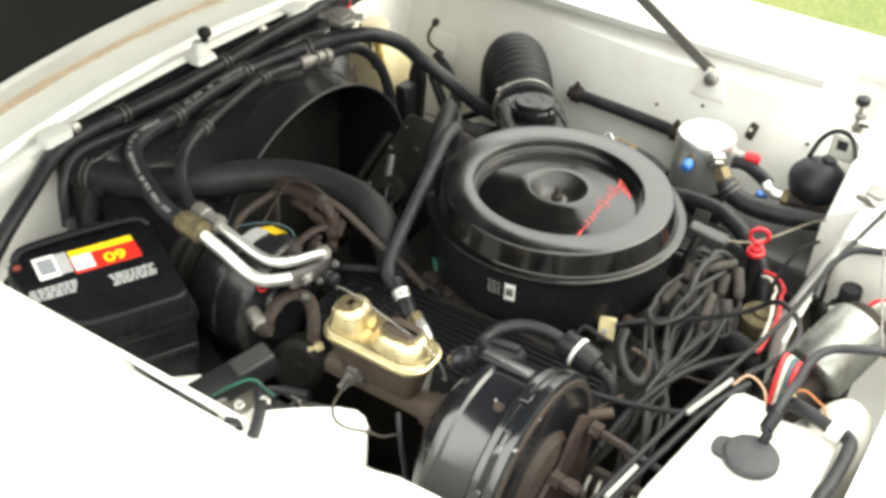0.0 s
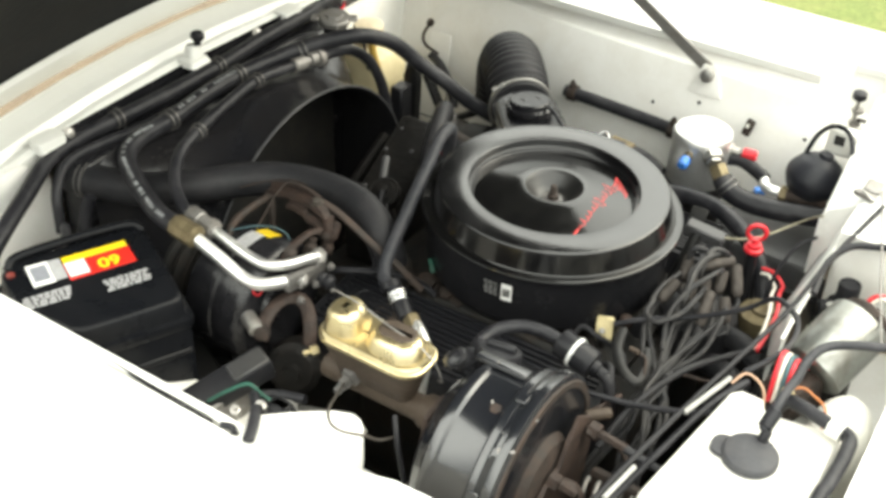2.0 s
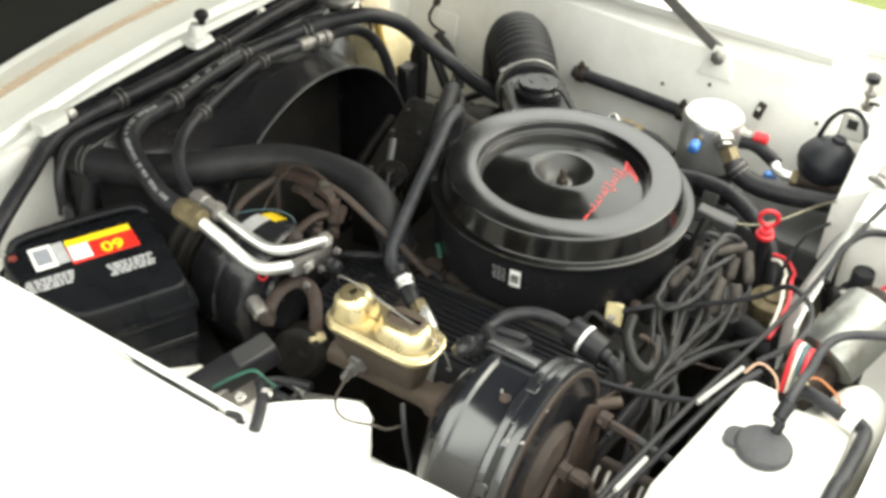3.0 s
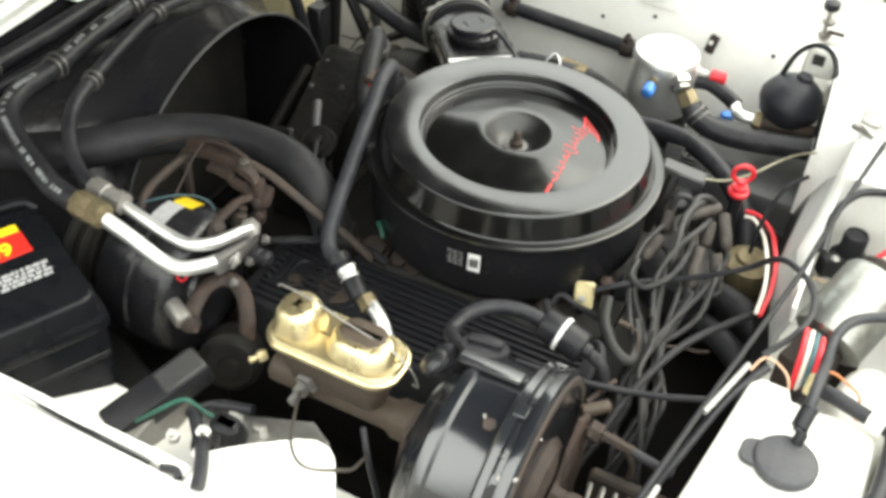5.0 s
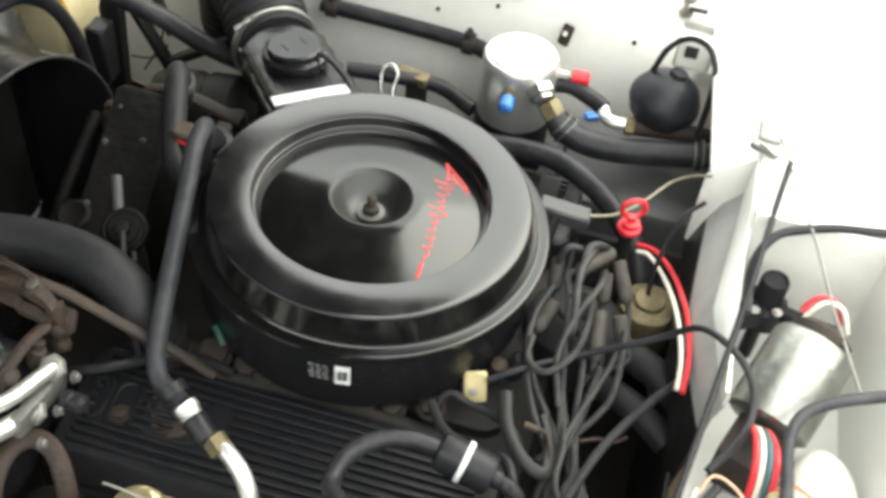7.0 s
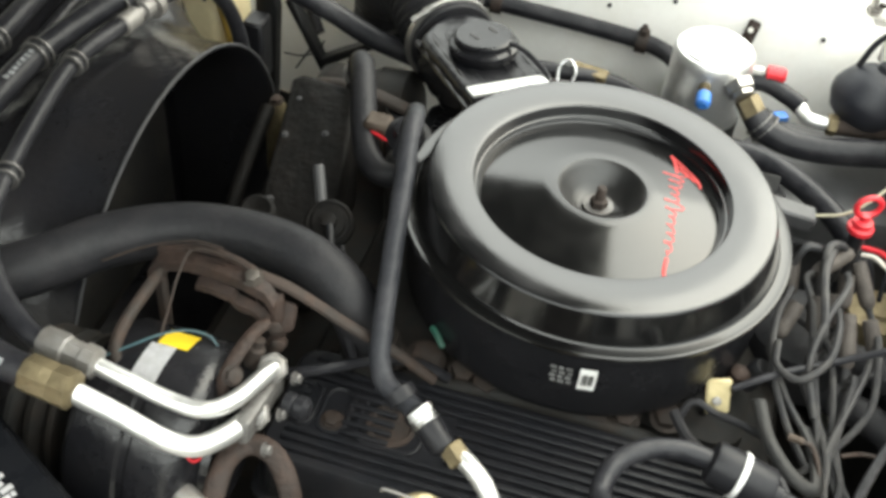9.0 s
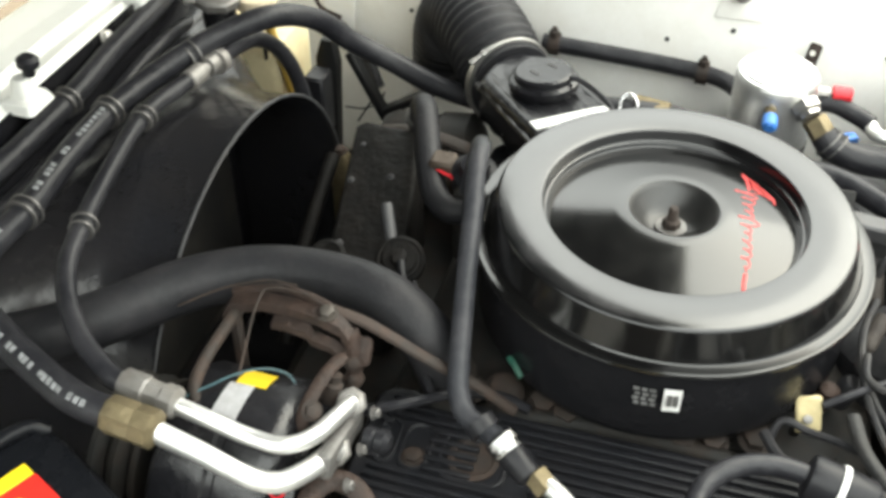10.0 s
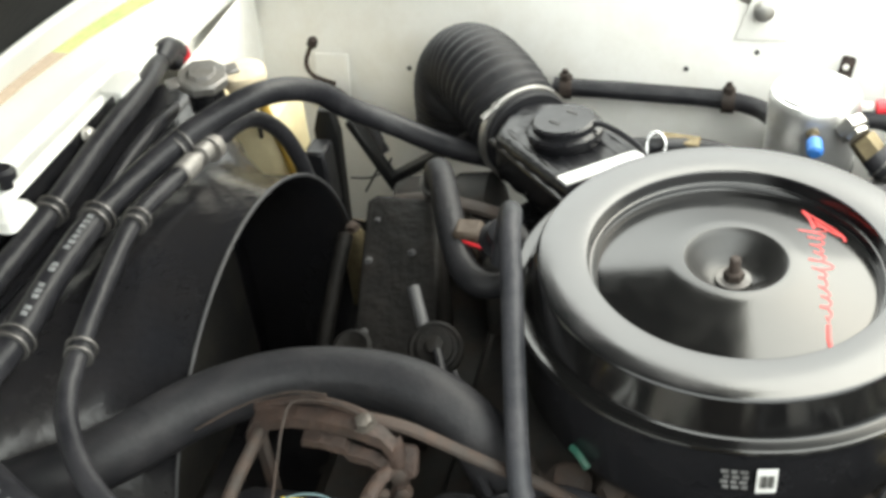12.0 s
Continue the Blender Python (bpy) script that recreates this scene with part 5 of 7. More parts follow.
part("rod", tube([(-0.240, -0.098, 0.850), (-0.222, -0.128, 0.838)], 0.0032, 8, 1), PLASTIC, valve)
part("stand", tube([(-0.264, -0.066, 0.83), (-0.262, -0.06, 0.80), (-0.26, -0.06, 0.74)], 0.012, 10, 4), GRIME, valve)
wire("wire", "black wire beside the heater pipe", [(-0.25, -0.235, 0.80), (-0.215, -0.225, 0.81), (-0.165, -0.185, 0.80), (-0.13, -0.17, 0.79), (-0.10, -0.165, 0.775)], 0.0055, RUBBER)
wire("wire", "small green sensor wire tip", [(-0.128, -0.140, 0.815), (-0.121, -0.147, 0.814), (-0.112, -0.156, 0.808)], 0.0034, GREEN)


# ---- brakes ----
mc = thing("master_cylinder", "brown cast brake master cylinder with a gold lid", "master cylinder", (-0.005, -0.45, 0.80))
bm = loft([[(x, y, z) for x, y in rounded(-0.075 + i, -0.478 + i * 0.8, 0.066 - i, -0.420 - i * 0.8, 0.016, 4)] for z, i in ((0.852, 0.022), (0.858, 0.014), (0.885, 0.008), (0.905, 0.0), (0.922, -0.003))])
part("reservoir", bm, CAST, mc)
part("bore", lathe([(0.013, 0), (0.0175, 0.004), (0.0175, 0.15), (0.023, 0.158), (0.024, 0.20)], along((-0.088, -0.449, 0.846), (1, 0, 0)), 28), CAST, mc)
part("mounting_flange", slab(rounded(-0.05, -0.035, 0.05, 0.035, 0.02), along((0.100, -0.449, 0.842), (-1, 0, 0)), 0.012, 0.002), CAST, mc)
lid_rings = [[(x, y, z) for x, y in rounded(-0.083 + i, -0.486 + i, 0.074 - i, -0.413 - i, 0.028, 6)] for z, i in ((0.917, 0.001), (0.919, 0.0), (0.923, 0.0), (0.9245, 0.0025), (0.927, 0.002), (0.9305, 0.004), (0.9315, 0.010))]
mlid = part("lid", loft(lid_rings), GOLD, mc, "gold zinc-plated lid with two domes")
part("dome", loft([[(x, y, z) for x, y in rounded(-0.078 + i, -0.478 + i, -0.024 - i, -0.420 - i, 0.020, 6)] for z, i in ((0.930, 0.0), (0.937, 0.002), (0.950, 0.004), (0.957, 0.007), (0.960, 0.012), (0.961, 0.02))]), GOLD, mlid)
part("dome", loft([[(x, y, z) for x, y in rounded(-0.014 + i, -0.479 + i, 0.065 - i, -0.420 - i, 0.027, 6)] for z, i in ((0.930, 0.0), (0.936, 0.002), (0.944, 0.005), (0.949, 0.009), (0.951, 0.014), (0.9515, 0.022))]), GOLD, mlid)
part("dome_recess", loft([[(x, y, z) for x, y in rounded(-0.002 + i, -0.462 + i, 0.050 - i, -0.428 - i, 0.015, 5)] for z, i in ((0.9505, 0.0), (0.9525, 0.002), (0.953, 0.005))]), CAST, mlid, "stained flat on the dome")
part("bail_wire", tube([(-0.084, -0.437, 0.958), (-0.078, -0.440, 0.966), (-0.04, -0.444, 0.967), (0.01, -0.447, 0.956), (0.055, -0.450, 0.949), (0.078, -0.452, 0.938), (0.086, -0.450, 0.925), (0.088, -0.443, 0.900), (0.078, -0.436, 0.892)], 0.0011, 8, 6), DULL_STEEL, mc, "spring wire holding the lid")
part("outlet", lathe([(0.015, 0), (0.015, 0.008), (0.009, 0.010), (0.009, 0.020), (0.0065, 0.021), (0.0065, 0.032), (0.003, 0.034)], along((-0.033, -0.463, 0.864), (-0.15, -1, -0.35)), 6), CLAMP, mc, "steel line nut")
part("bleeder", lathe([(0.006, 0), (0.007, 0.004), (0.007, 0.010), (0.003, 0.011), (0.004, 0.020), (0, 0.021)], along((-0.076, -0.478, 0.896), (-0.6, -0.8, -0.1)), 8), GOLD, mc, "brass bleed nipple")
part("brake_line", tube([(-0.0350, -0.4801, 0.8620), (-0.0070, -0.5310, 0.8950), (0.0222, -0.5818, 0.9300), (0.0445, -0.6075, 0.9420), (0.0629, -0.6105, 0.9420), (0.0796, -0.5910, 0.9280), (0.0807, -0.5657, 0.9000), (0.0698, -0.5222, 0.8600)], 0.0018, 8, 7), BRAKE, mc)
part("brake_line", tube([(0.045, -0.482, 0.850), (0.065, -0.505, 0.83), (0.085, -0.52, 0.79), (0.08, -0.52, 0.74)], 0.0035, 8, 6), RUBBER, mc)

mc.location += Vector((-0.006, 0.010, 0.0))

booster = thing("brake_booster", "glossy black brake booster drum with clamped rims", "brake booster", (0.17, -0.449, 0.70))
bax = lambda x: along((x, -0.440, 0.818), (1, 0, 0)) @ Matrix.Diagonal((1.17, 1.17, 1, 1))
shell = part("front_shell", lathe([(0.03, 0), (0.070, 0.0), (0.082, 0.006), (0.092, 0.016), (0.098, 0.026), (0.1065, 0.030), (0.1085, 0.036), (0.1085, 0.042), (0.1055, 0.046), (0.107, 0.090), (0.109, 0.094), (0.112, 0.096)], bax(0.098), 72), BOOSTER, booster)
part("rim_band", lathe([(0.105, 0.0), (0.114, 0.001), (0.1165, 0.004), (0.1165, 0.012), (0.1135, 0.015), (0.1135, 0.020), (0.118, 0.022), (0.1195, 0.026), (0.1195, 0.033), (0.116, 0.036), (0.105, 0.037)], bax(0.190), 72), BOOSTER, booster, "double crimped rim")
part("rear_shell", lathe([(0.115, 0.0), (0.113, 0.004), (0.106, 0.004), (0.100, -0.008), (0.065, -0.010), (0.05, 0.012), (0.035, 0.016), (0, 0.016)], bax(0.225), 56), DARK_RUST, booster, "rusty recessed rear shell")
for a in (35, 95, 150, 205, 265, 325):
    c, s = math.cos(radians(a)), math.sin(radians(a))
    part("crimp_tab", box((0.014, 0.016, 0.004), Matrix.Translation((0.203, -0.440 + 0.1372 * c, 0.818 + 0.1372 * s)) @ Matrix.Rotation(radians(a - 90), 4, 'X'), 0.001, 1), BOOSTER, booster)
part("stamped_ridge", box((0.070, 0.020, 0.006), Matrix.Translation((0.150, -0.405, 0.9425)) @ Matrix.Rotation(radians(-14), 4, 'X'), 0.002, 2), BOOSTER, shell)
part("grommet", lathe([(0.016, 0), (0.017, 0.006), (0.013, 0.012), (0.008, 0.014), (0, 0.0145)], along((0.100, -0.428, 0.940), (-0.7, -0.1, 0.7)), 20), BLACK_PAINT, shell, "shiny black grommet")
part("worn_patch", lathe([(0.0075, 0), (0.007, 0.0006), (0, 0.0007)], along((0.1783, -0.4705, 0.9395), (0, -0.25, 1)), 6), RUST, shell, "chipped rusty spot")
def drum_arc(r, x0, x1, a0, a1, thick, seg=10):
    """A curved plate lying on the booster's drum between two angles."""
    rows = []
    for k in range(seg + 1):
        a = radians(a0 + (a1 - a0) * k / seg)
        rows.append([(x, -0.440 + r * math.cos(a), 0.818 + r * math.sin(a)) for x in (x0 + 0.004 * abs(2 * k / seg - 1) ** 3, (x0 + x1) / 2, x1)])
    return sheet(rows, thick)


lug_ = part("locking_lug", drum_arc(0.1345, 0.196, 0.2265, 124, 152, 0.007), BOOSTER, booster, "raised locking lug with worn edges")
part("lug_face", drum_arc(0.1352, 0.202, 0.220, 127.5, 148, 0.003), BLACK_IRON, lug_, "dull dented face of the lug")
rng = random.Random(21)
for x, a, r, size in ((0.2105, 124.5, 0.1372, 0.0036), (0.2265, 122.5, 0.1400, 0.0034), (0.1705, 101.5, 0.1262, 0.0030), (0.1450, 76.0, 0.1330, 0.0024), (0.1240, 66.0, 0.1290, 0.0030), (0.2050, 116.0, 0.1368, 0.0016), (0.1990, 97.0, 0.1360, 0.0014), (0.2330, 104.0, 0.1403, 0.0018), (0.1970, 138.0, 0.1350, 0.0020), (0.2000, 149.0, 0.1352, 0.0022), (0.1300, 112.0, 0.1225, 0.0018), (0.1340, 128.0, 0.1228, 0.0022)):
    c, q = math.cos(radians(a)), math.sin(radians(a))
    part("paint_chip", lathe([(size, -0.0008), (size * 0.9, 0.0005), (size * 0.4, 0.0007), (0, 0.0007)], along((x, -0.440 + r * c, 0.818 + r * q), (rng.uniform(-0.2, 0.2), c, q)) @ Matrix.Rotation(rng.uniform(0, 3), 4, 'Z') @ Matrix.Diagonal((1, rng.uniform(0.35, 0.7), 1, 1)), 7), DULL_STEEL, booster, "chipped bare metal spot")
part("check_valve", lathe([(0.017, 0), (0.018, 0.005), (0.014, 0.007), (0.014, 0.018), (0.009, 0.022), (0.004, 0.023), (0, 0.023)], along((0.098, -0.392, 0.905), (-0.6, 0.1, 0.75)), 20), PLASTIC, booster, "black check valve grommet")
vcap = part("valve_cap", lathe([(0.027, -0.01), (0.028, 0.008), (0.026, 0.013), (0.012, 0.015), (0, 0.0155)], along((0.128, -0.375, 0.918), (-0.05, 0.35, 0.9)), 26), PLASTIC, booster, "black plastic valve cap")
part("grip_bar", box((0.040, 0.012, 0.010), along((0.128, -0.375, 0.918), (-0.05, 0.35, 0.9)) @ Matrix.Translation((0, 0, 0.018)), 0.005, 2), PLASTIC, vcap)
part("front_bracket", slab([(-0.05, -0.05), (0.03, -0.055), (0.055, 0.0), (0.04, 0.06), (0.0, 0.065), (-0.045, 0.03)], along((0.094, -0.452, 0.835), (-1, 0, 0)), 0.006, 0.001), RUST, booster, "rusty mounting plate")
mount = thing("booster_mount", "rusty steel pedal bracket behind the booster", "bracket", (0.31, -0.44, 0.70))
part("plate", slab([(-0.385, 0.895), (-0.352, 0.87), (-0.345, 0.835), (-0.35, 0.78), (-0.38, 0.72), (-0.50, 0.70), (-0.53, 0.76), (-0.50, 0.815), (-0.46, 0.842), (-0.43, 0.846), (-0.41, 0.875)], Matrix(((0, 0, 1, 0.250), (1, 0, 0, 0), (0, 1, 0, 0), (0, 0, 0, 1))), 0.006, 0.001), RUST, mount)
part("curled_edge", tube([(0.252, -0.372, 0.866), (0.285, -0.352, 0.845), (0.305, -0.35, 0.81), (0.30, -0.36, 0.76)], 0.007, 10, 6, 0.5), DARK_RUST, mount)
part("curled_edge", tube([(0.252, -0.447, 0.846), (0.278, -0.437, 0.835), (0.292, -0.445, 0.80), (0.285, -0.46, 0.75)], 0.007, 10, 6, 0.5), RUST, mount)
part("arm", box((0.11, 0.016, 0.07), Matrix.Translation((0.32, -0.365, 0.765)), 0.004, 1), DARK_RUST, mount)
for p, h in (((0.2536, -0.3638, 0.862), 0.05), ((0.245, -0.4467, 0.842), 0.035), ((0.25, -0.51, 0.77), 0.04)):
    part("stud", lathe([(0.0115, 0), (0.0115, 0.014), (0.0058, 0.015), (0.0058, h), (0.005, h + 0.002), (0, h + 0.002)], along(p, (1, -0.02, -0.12)), 6), RUST, mount, "threaded stud with nut")
part("stud_cap", tube([(0.302, -0.365, 0.856), (0.325, -0.366, 0.852), (0.35, -0.366, 0.848)], 0.0055, 10, 3), RUBBER, mount)
part("spring", tube([(0.272 + 0.0024 * k, -0.405 + 0.017 * math.cos(k * 1.05), 0.802 + 0.017 * math.sin(k * 1.05)) for k in range(36)], 0.0026, 6, 2), DULL_STEEL, mount, "coiled return spring")
part("tan_tube", lathe([(0.007, 0), (0.0085, 0.002), (0.0075, 0.032), (0.005, 0.034), (0, 0.034)], along((0.234, -0.333, 0.845), (0.75, 0.62, 0.1)), 14), CAST, mount)

# vacuum hose with check valve to the booster
purge = thing("vacuum_hose", "black vacuum hose with a canister check valve", "hose", (0.10, -0.39, 0.90))
part("hose_body", tube([(0.112, -0.385, 0.915), (0.085, -0.350, 0.892), (0.066, -0.318, 0.872), (0.072, -0.285, 0.874), (0.095, -0.262, 0.876), (0.125, -0.251, 0.874), (0.155, -0.250, 0.869)], 0.0092, 14, 7), RUBBER, purge)
pd = Vector((0.062, -0.008, -0.012)).normalized()
part("canister", lathe([(0.010, -0.005), (0.0185, -0.002), (0.020, 0.002), (0.020, 0.050), (0.018, 0.053), (0.010, 0.054), (0.009, 0.062), (0.0065, 0.063), (0.0065, 0.075), (0, 0.075)], along((0.153, -0.2495, 0.868), pd), 28), PLASTIC, purge, "black check valve canister")
part("white_band", band((0.176, -0.2525, 0.8635), pd, 0.0202, 0.005, 0.0012, 28), PAPER, purge, "white band round the valve")
part("tail_hose", tube([(0.215, -0.258, 0.856), (0.232, -0.262, 0.845), (0.236, -0.268, 0.82), (0.225, -0.28, 0.79), (0.205, -0.285, 0.76)], 0.0075, 12, 6), OLD_RUBBER, purge)

# ---- battery ----
bat = thing("battery", "black car battery with a red and yellow label", "battery", (-0.43, -0.51, 0.68))
bm_ = Matrix.Translation((-0.447, -0.515, 0.0)) @ Matrix.Rotation(radians(64), 4, 'Z')
def bat_ring(z, gx, gy, r=0.0):
    out = [(-0.116, 0.045), (-0.112, 0.062), (-0.100, 0.076), (-0.082, 0.081), (0.082, 0.084), (0.098, 0.080), (0.105, 0.068), (0.106, 0.050), (0.100, -0.108), (0.097, -0.120), (0.086, -0.125), (-0.050, -0.125), (-0.066, -0.118), (-0.108, -0.045), (-0.114, -0.03)]
    return [bm_ @ Vector((x - gx * (1 if x > 0 else -1), y - gy * (1 if y > 0 else -1), z)) for x, y in out]


part("case", loft([bat_ring(0.69, 0.004, 0.004), bat_ring(0.695, 0, 0), bat_ring(0.835, 0, 0), bat_ring(0.842, 0.003, 0.003)]), BATTERY, bat)
blid = part("lid", loft([bat_ring(0.842, -0.003, -0.003), bat_ring(0.848, -0.004, -0.004), bat_ring(0.856, -0.003, -0.003), bat_ring(0.858, 0.003, 0.003), bat_ring(0.862, 0.004, 0.004), bat_ring(0.884, 0.006, 0.006, 0.014), bat_ring(0.888, 0.009, 0.009, 0.014), bat_ring(0.889, 0.014, 0.014, 0.014)]), BATTERY, bat, "black ribbed battery lid")
part("handle_bar", tube([bm_ @ Vector(p) for p in ((-0.098, 0.060, 0.884), (-0.07, 0.073, 0.894), (0.07, 0.076, 0.894), (0.098, 0.066, 0.884))], 0.007, 10, 6), BATTERY, blid)
def plate_on(name, x0, x1, y0, y1, mat, z, label=""):
    return part(name, box((x1 - x0, y1 - y0, 0.0012), bm_ @ Matrix.Translation(((x0 + x1) / 2, (y0 + y1) / 2, z)), 0.0003, 1), mat, blid, label)


plate_on("label_panel", -0.0758, -0.0455, -0.003, 0.049, PAPER, 0.8896, "white label panel")
plate_on("label_panel", -0.0715, -0.050, 0.006, 0.041, LABEL_GREY, 0.8904, "grey small print block")
plate_on("label_panel", -0.0450, -0.0290, -0.001, 0.047, GREY_INK, 0.8896, "grey dotted label panel")
red_panel = plate_on("label_panel", -0.0280, 0.0645, -0.010, 0.0300, RED_LABEL, 0.8898, "red label panel with yellow numerals")
plate_on("label_panel", -0.0270, 0.0635, 0.0305, 0.0445, YELLOW, 0.8903, "yellow label stripe")
plate_on("label_panel", -0.0265, 0.0010, -0.0045, 0.0295, PAPER, 0.8904)
def figures(text, size, m, mat, parent, label):
    data = bpy.data.curves.new("figures", 'FONT')
    data.body, data.size, data.extrude, data.align_x, data.align_y = text, size, 0.0004, 'CENTER', 'CENTER'
    data.offset = 0.0008
    tmp = new("figures", data)
    me = bpy.data.meshes.new_from_object(tmp.evaluated_get(bpy.context.evaluated_depsgraph_get()))
    bpy.data.objects.remove(tmp)
    me.transform(m)
    me.materials.clear()
    me.materials.append(mat)
    ob = new("numerals", me)
    ob.parent = parent
    return tagged(ob, label)


figures("60", 0.031, bm_ @ Matrix.Translation((0.030, 0.0065, 0.8916)) @ Matrix.Rotation(math.pi, 4, 'Z'), YELLOW, red_panel, "yellow numerals")
rng = random.Random(11)
for x0, y0 in ((-0.098, -0.023), (0.008, -0.035)):
    words = bmesh.new()
    for r in range(4):
        x = x0 + rng.uniform(0, 0.006)
        while x < x0 + 0.058:
            w = rng.uniform(0.003, 0.011)
            box((w, 0.0048, 0.0012), bm_ @ Matrix.Translation((x + w / 2, y0 - r * 0.0070, 0.8895)), 0.0002, 1, words)
            x += w + rng.uniform(0.0010, 0.0025)
    tagged(part("faded_print", words, GREY_INK, blid), "faded white warning print", kind="stuff")
part("terminal", lathe([(0.006, 0), (0.006, 0.004), (0.004, 0.005), (0, 0.005)], bm_ @ Matrix.Translation((-0.0968, 0.039, 0.888)), 12), RUST_RED, blid, "small red mark")
part("battery_tray", box((0.20, 0.30, 0.02), bm_ @ Matrix.Translation((0, 0, 0.68)) @ Matrix.Rotation(radians(90), 4, 'Z'), 0.004, 1), BLACK_IRON, bat)
part("side_rib", box((0.15, 0.006, 0.010), bm_ @ Matrix.Translation((0.02, -0.124, 0.80)), 0.002, 1), BATTERY, bat)
hose("battery_cable", "black battery cable rising past the white panel", [(-0.56, -0.46, 0.86), (-0.60, -0.43, 0.85), (-0.64, -0.40, 0.80), (-0.65, -0.38, 0.72)], 0.008, category="cable")
hose("battery_cable", "black cable behind the battery", [(-0.62, -0.36, 0.86), (-0.63, -0.37, 0.82), (-0.62, -0.39, 0.77), (-0.60, -0.40, 0.70)], 0.01, category="cable")

# relay, bits and wires on the near inner panel
relay = thing("relay_box", "dusty black relay box on the near inner panel", "relay", (-0.20, -0.52, 0.78))
part("relay_body", box((0.042, 0.125, 0.032), Matrix.Translation((-0.198, -0.520, 0.812)) @ Matrix.Rotation(radians(-22), 4, 'Z') @ Matrix.Rotation(radians(12), 4, 'X'), 0.005, 2), PLASTIC, relay)
part("relay_cover", box((0.034, 0.055, 0.010), Matrix.Translation((-0.186, -0.492, 0.832)) @ Matrix.Rotation(radians(-22), 4, 'Z') @ Matrix.Rotation(radians(12), 4, 'X'), 0.003, 1), DARK_GREY, relay, "grey relay cover")
part("relay_foot", box((0.03, 0.10, 0.06), Matrix.Translation((-0.20, -0.53, 0.778)), 0.003, 1), DULL_STEEL, relay)
wire("wire", "thin green wire by the relay", [(-0.19, -0.565, 0.822), (-0.165, -0.555, 0.845), (-0.145, -0.535, 0.853), (-0.125, -0.53, 0.84), (-0.10, -0.525, 0.83)], 0.0025, GREEN)
plate = thing("steel_bracket", "bare steel bracket with bolts on the near panel", "bracket", (-0.08, -0.51, 0.76))
part("bracket_plate", slab([(-0.15, -0.500), (-0.115, -0.498), (-0.03, -0.462), (0.0, -0.478), (-0.06, -0.515), (-0.13, -0.535)], Matrix.Translation((0, 0, 0.806)), 0.006, 0.001), STEEL, plate)
part("bracket_leg", box((0.05, 0.012, 0.05), Matrix.Translation((-0.09, -0.512, 0.778)), 0.002, 1), DULL_STEEL, plate)
for p in ((-0.1089, -0.4955, 0.806), (-0.075, -0.500, 0.806)):
    part("bolt", bolt(p, (0, 0, 1), 0.009, 0.01), STEEL, plate)
junk = thing("wiring_connector", "black taped wiring connector hanging by the fender lip", "connector", (-0.10, -0.58, 0.83))
part("connector_body", box((0.03, 0.022, 0.018), Matrix.Translation((-0.085, -0.578, 0.86)) @ Matrix.Rotation(0.5, 4, 'Z'), 0.004, 2), PLASTIC, junk)
part("cable_tail", tube([(-0.080, -0.580, 0.862), (-0.074, -0.592, 0.890), (-0.062, -0.608, 0.918), (-0.044, -0.631, 0.930), (-0.032, -0.650, 0.9325), (-0.025, -0.664, 0.9325)], 0.0068, 10, 6, 0.6), RUBBER, junk)
part("cable_tail", tube([(-0.10, -0.57, 0.855), (-0.125, -0.545, 0.85), (-0.14, -0.53, 0.83), (-0.13, -0.50, 0.815), (-0.09, -0.49, 0.82)], 0.007, 10, 6), RUBBER, junk)
for p, r in (((-0.0686, -0.6060, 0.890), 0.009), ((-0.0893, -0.5745, 0.876), 0.008), ((-0.1275, -0.5790, 0.852), 0.007)):
    part("terminal", lathe([(r, -0.01), (r, 0.003), (r * 0.6, 0.004), (r * 0.6, 0.010), (0, 0.010)], along(p, (0.2, -0.3, 1)), 6), STEEL, junk, "bright terminal nut")
part("taped_lump", loft([[(x, y, z) for x, y in rounded(-0.112 + i, -0.552 + i, -0.070 - i, -0.520 - i, 0.010, 4)] for z, i in ((0.806, 0.004), (0.828, 0.0), (0.846, 0.004), (0.850, 0.011))]), PLASTIC, junk, "taped black splice")
hose("wiring_loom", "black wiring loom down beside the brake booster", [(0.02, -0.555, 0.77), (0.06, -0.545, 0.74), (0.09, -0.54, 0.70), (0.09, -0.53, 0.6)], 0.008, category="wiring loom")
wire("wire", "cream wire beside the booster", [(0.10, -0.575, 0.80), (0.095, -0.575, 0.77), (0.105, -0.57, 0.74)], 0.005, WHITE_WIRE)


# ---- far side: drier, hoses, vacuum ball ----
drier = thing("receiver_drier", "bright aluminium receiver drier can on the far inner fender", "receiver drier", (0.075, 0.425, 0.62))
can = part("can", lathe([(0.03, 0.64), (0.05, 0.645), (0.053, 0.66), (0.053, 0.835), (0.0525, 0.845), (0.049, 0.850), (0.046, 0.8505), (0.044, 0.8535), (0.040, 0.8545), (0, 0.8545)], Matrix.Translation((0.086, 0.412, 0.006)), 48), ALU, drier)
part("dark_band", lathe([(0.0534, 0.66), (0.0544, 0.661), (0.0544, 0.752), (0.0534, 0.753)], Matrix.Translation((0.086, 0.412, 0.006)), 40), BLACK_IRON, drier, "dark lower band")
part("service_port", lathe([(0.008, 0), (0.008, 0.01), (0.005, 0.011), (0.005, 0.022)], along((0.084, 0.362, 0.828), (0.05, -1, 0.1)), 10), BRASS, drier)
part("port_cap", lathe([(0.0085, 0), (0.0095, 0.001), (0.0095, 0.018), (0.006, 0.021), (0, 0.021)], along((0.085, 0.344, 0.829), (0.05, -1, -0.25)), 14), BLUE, drier, "blue cap")
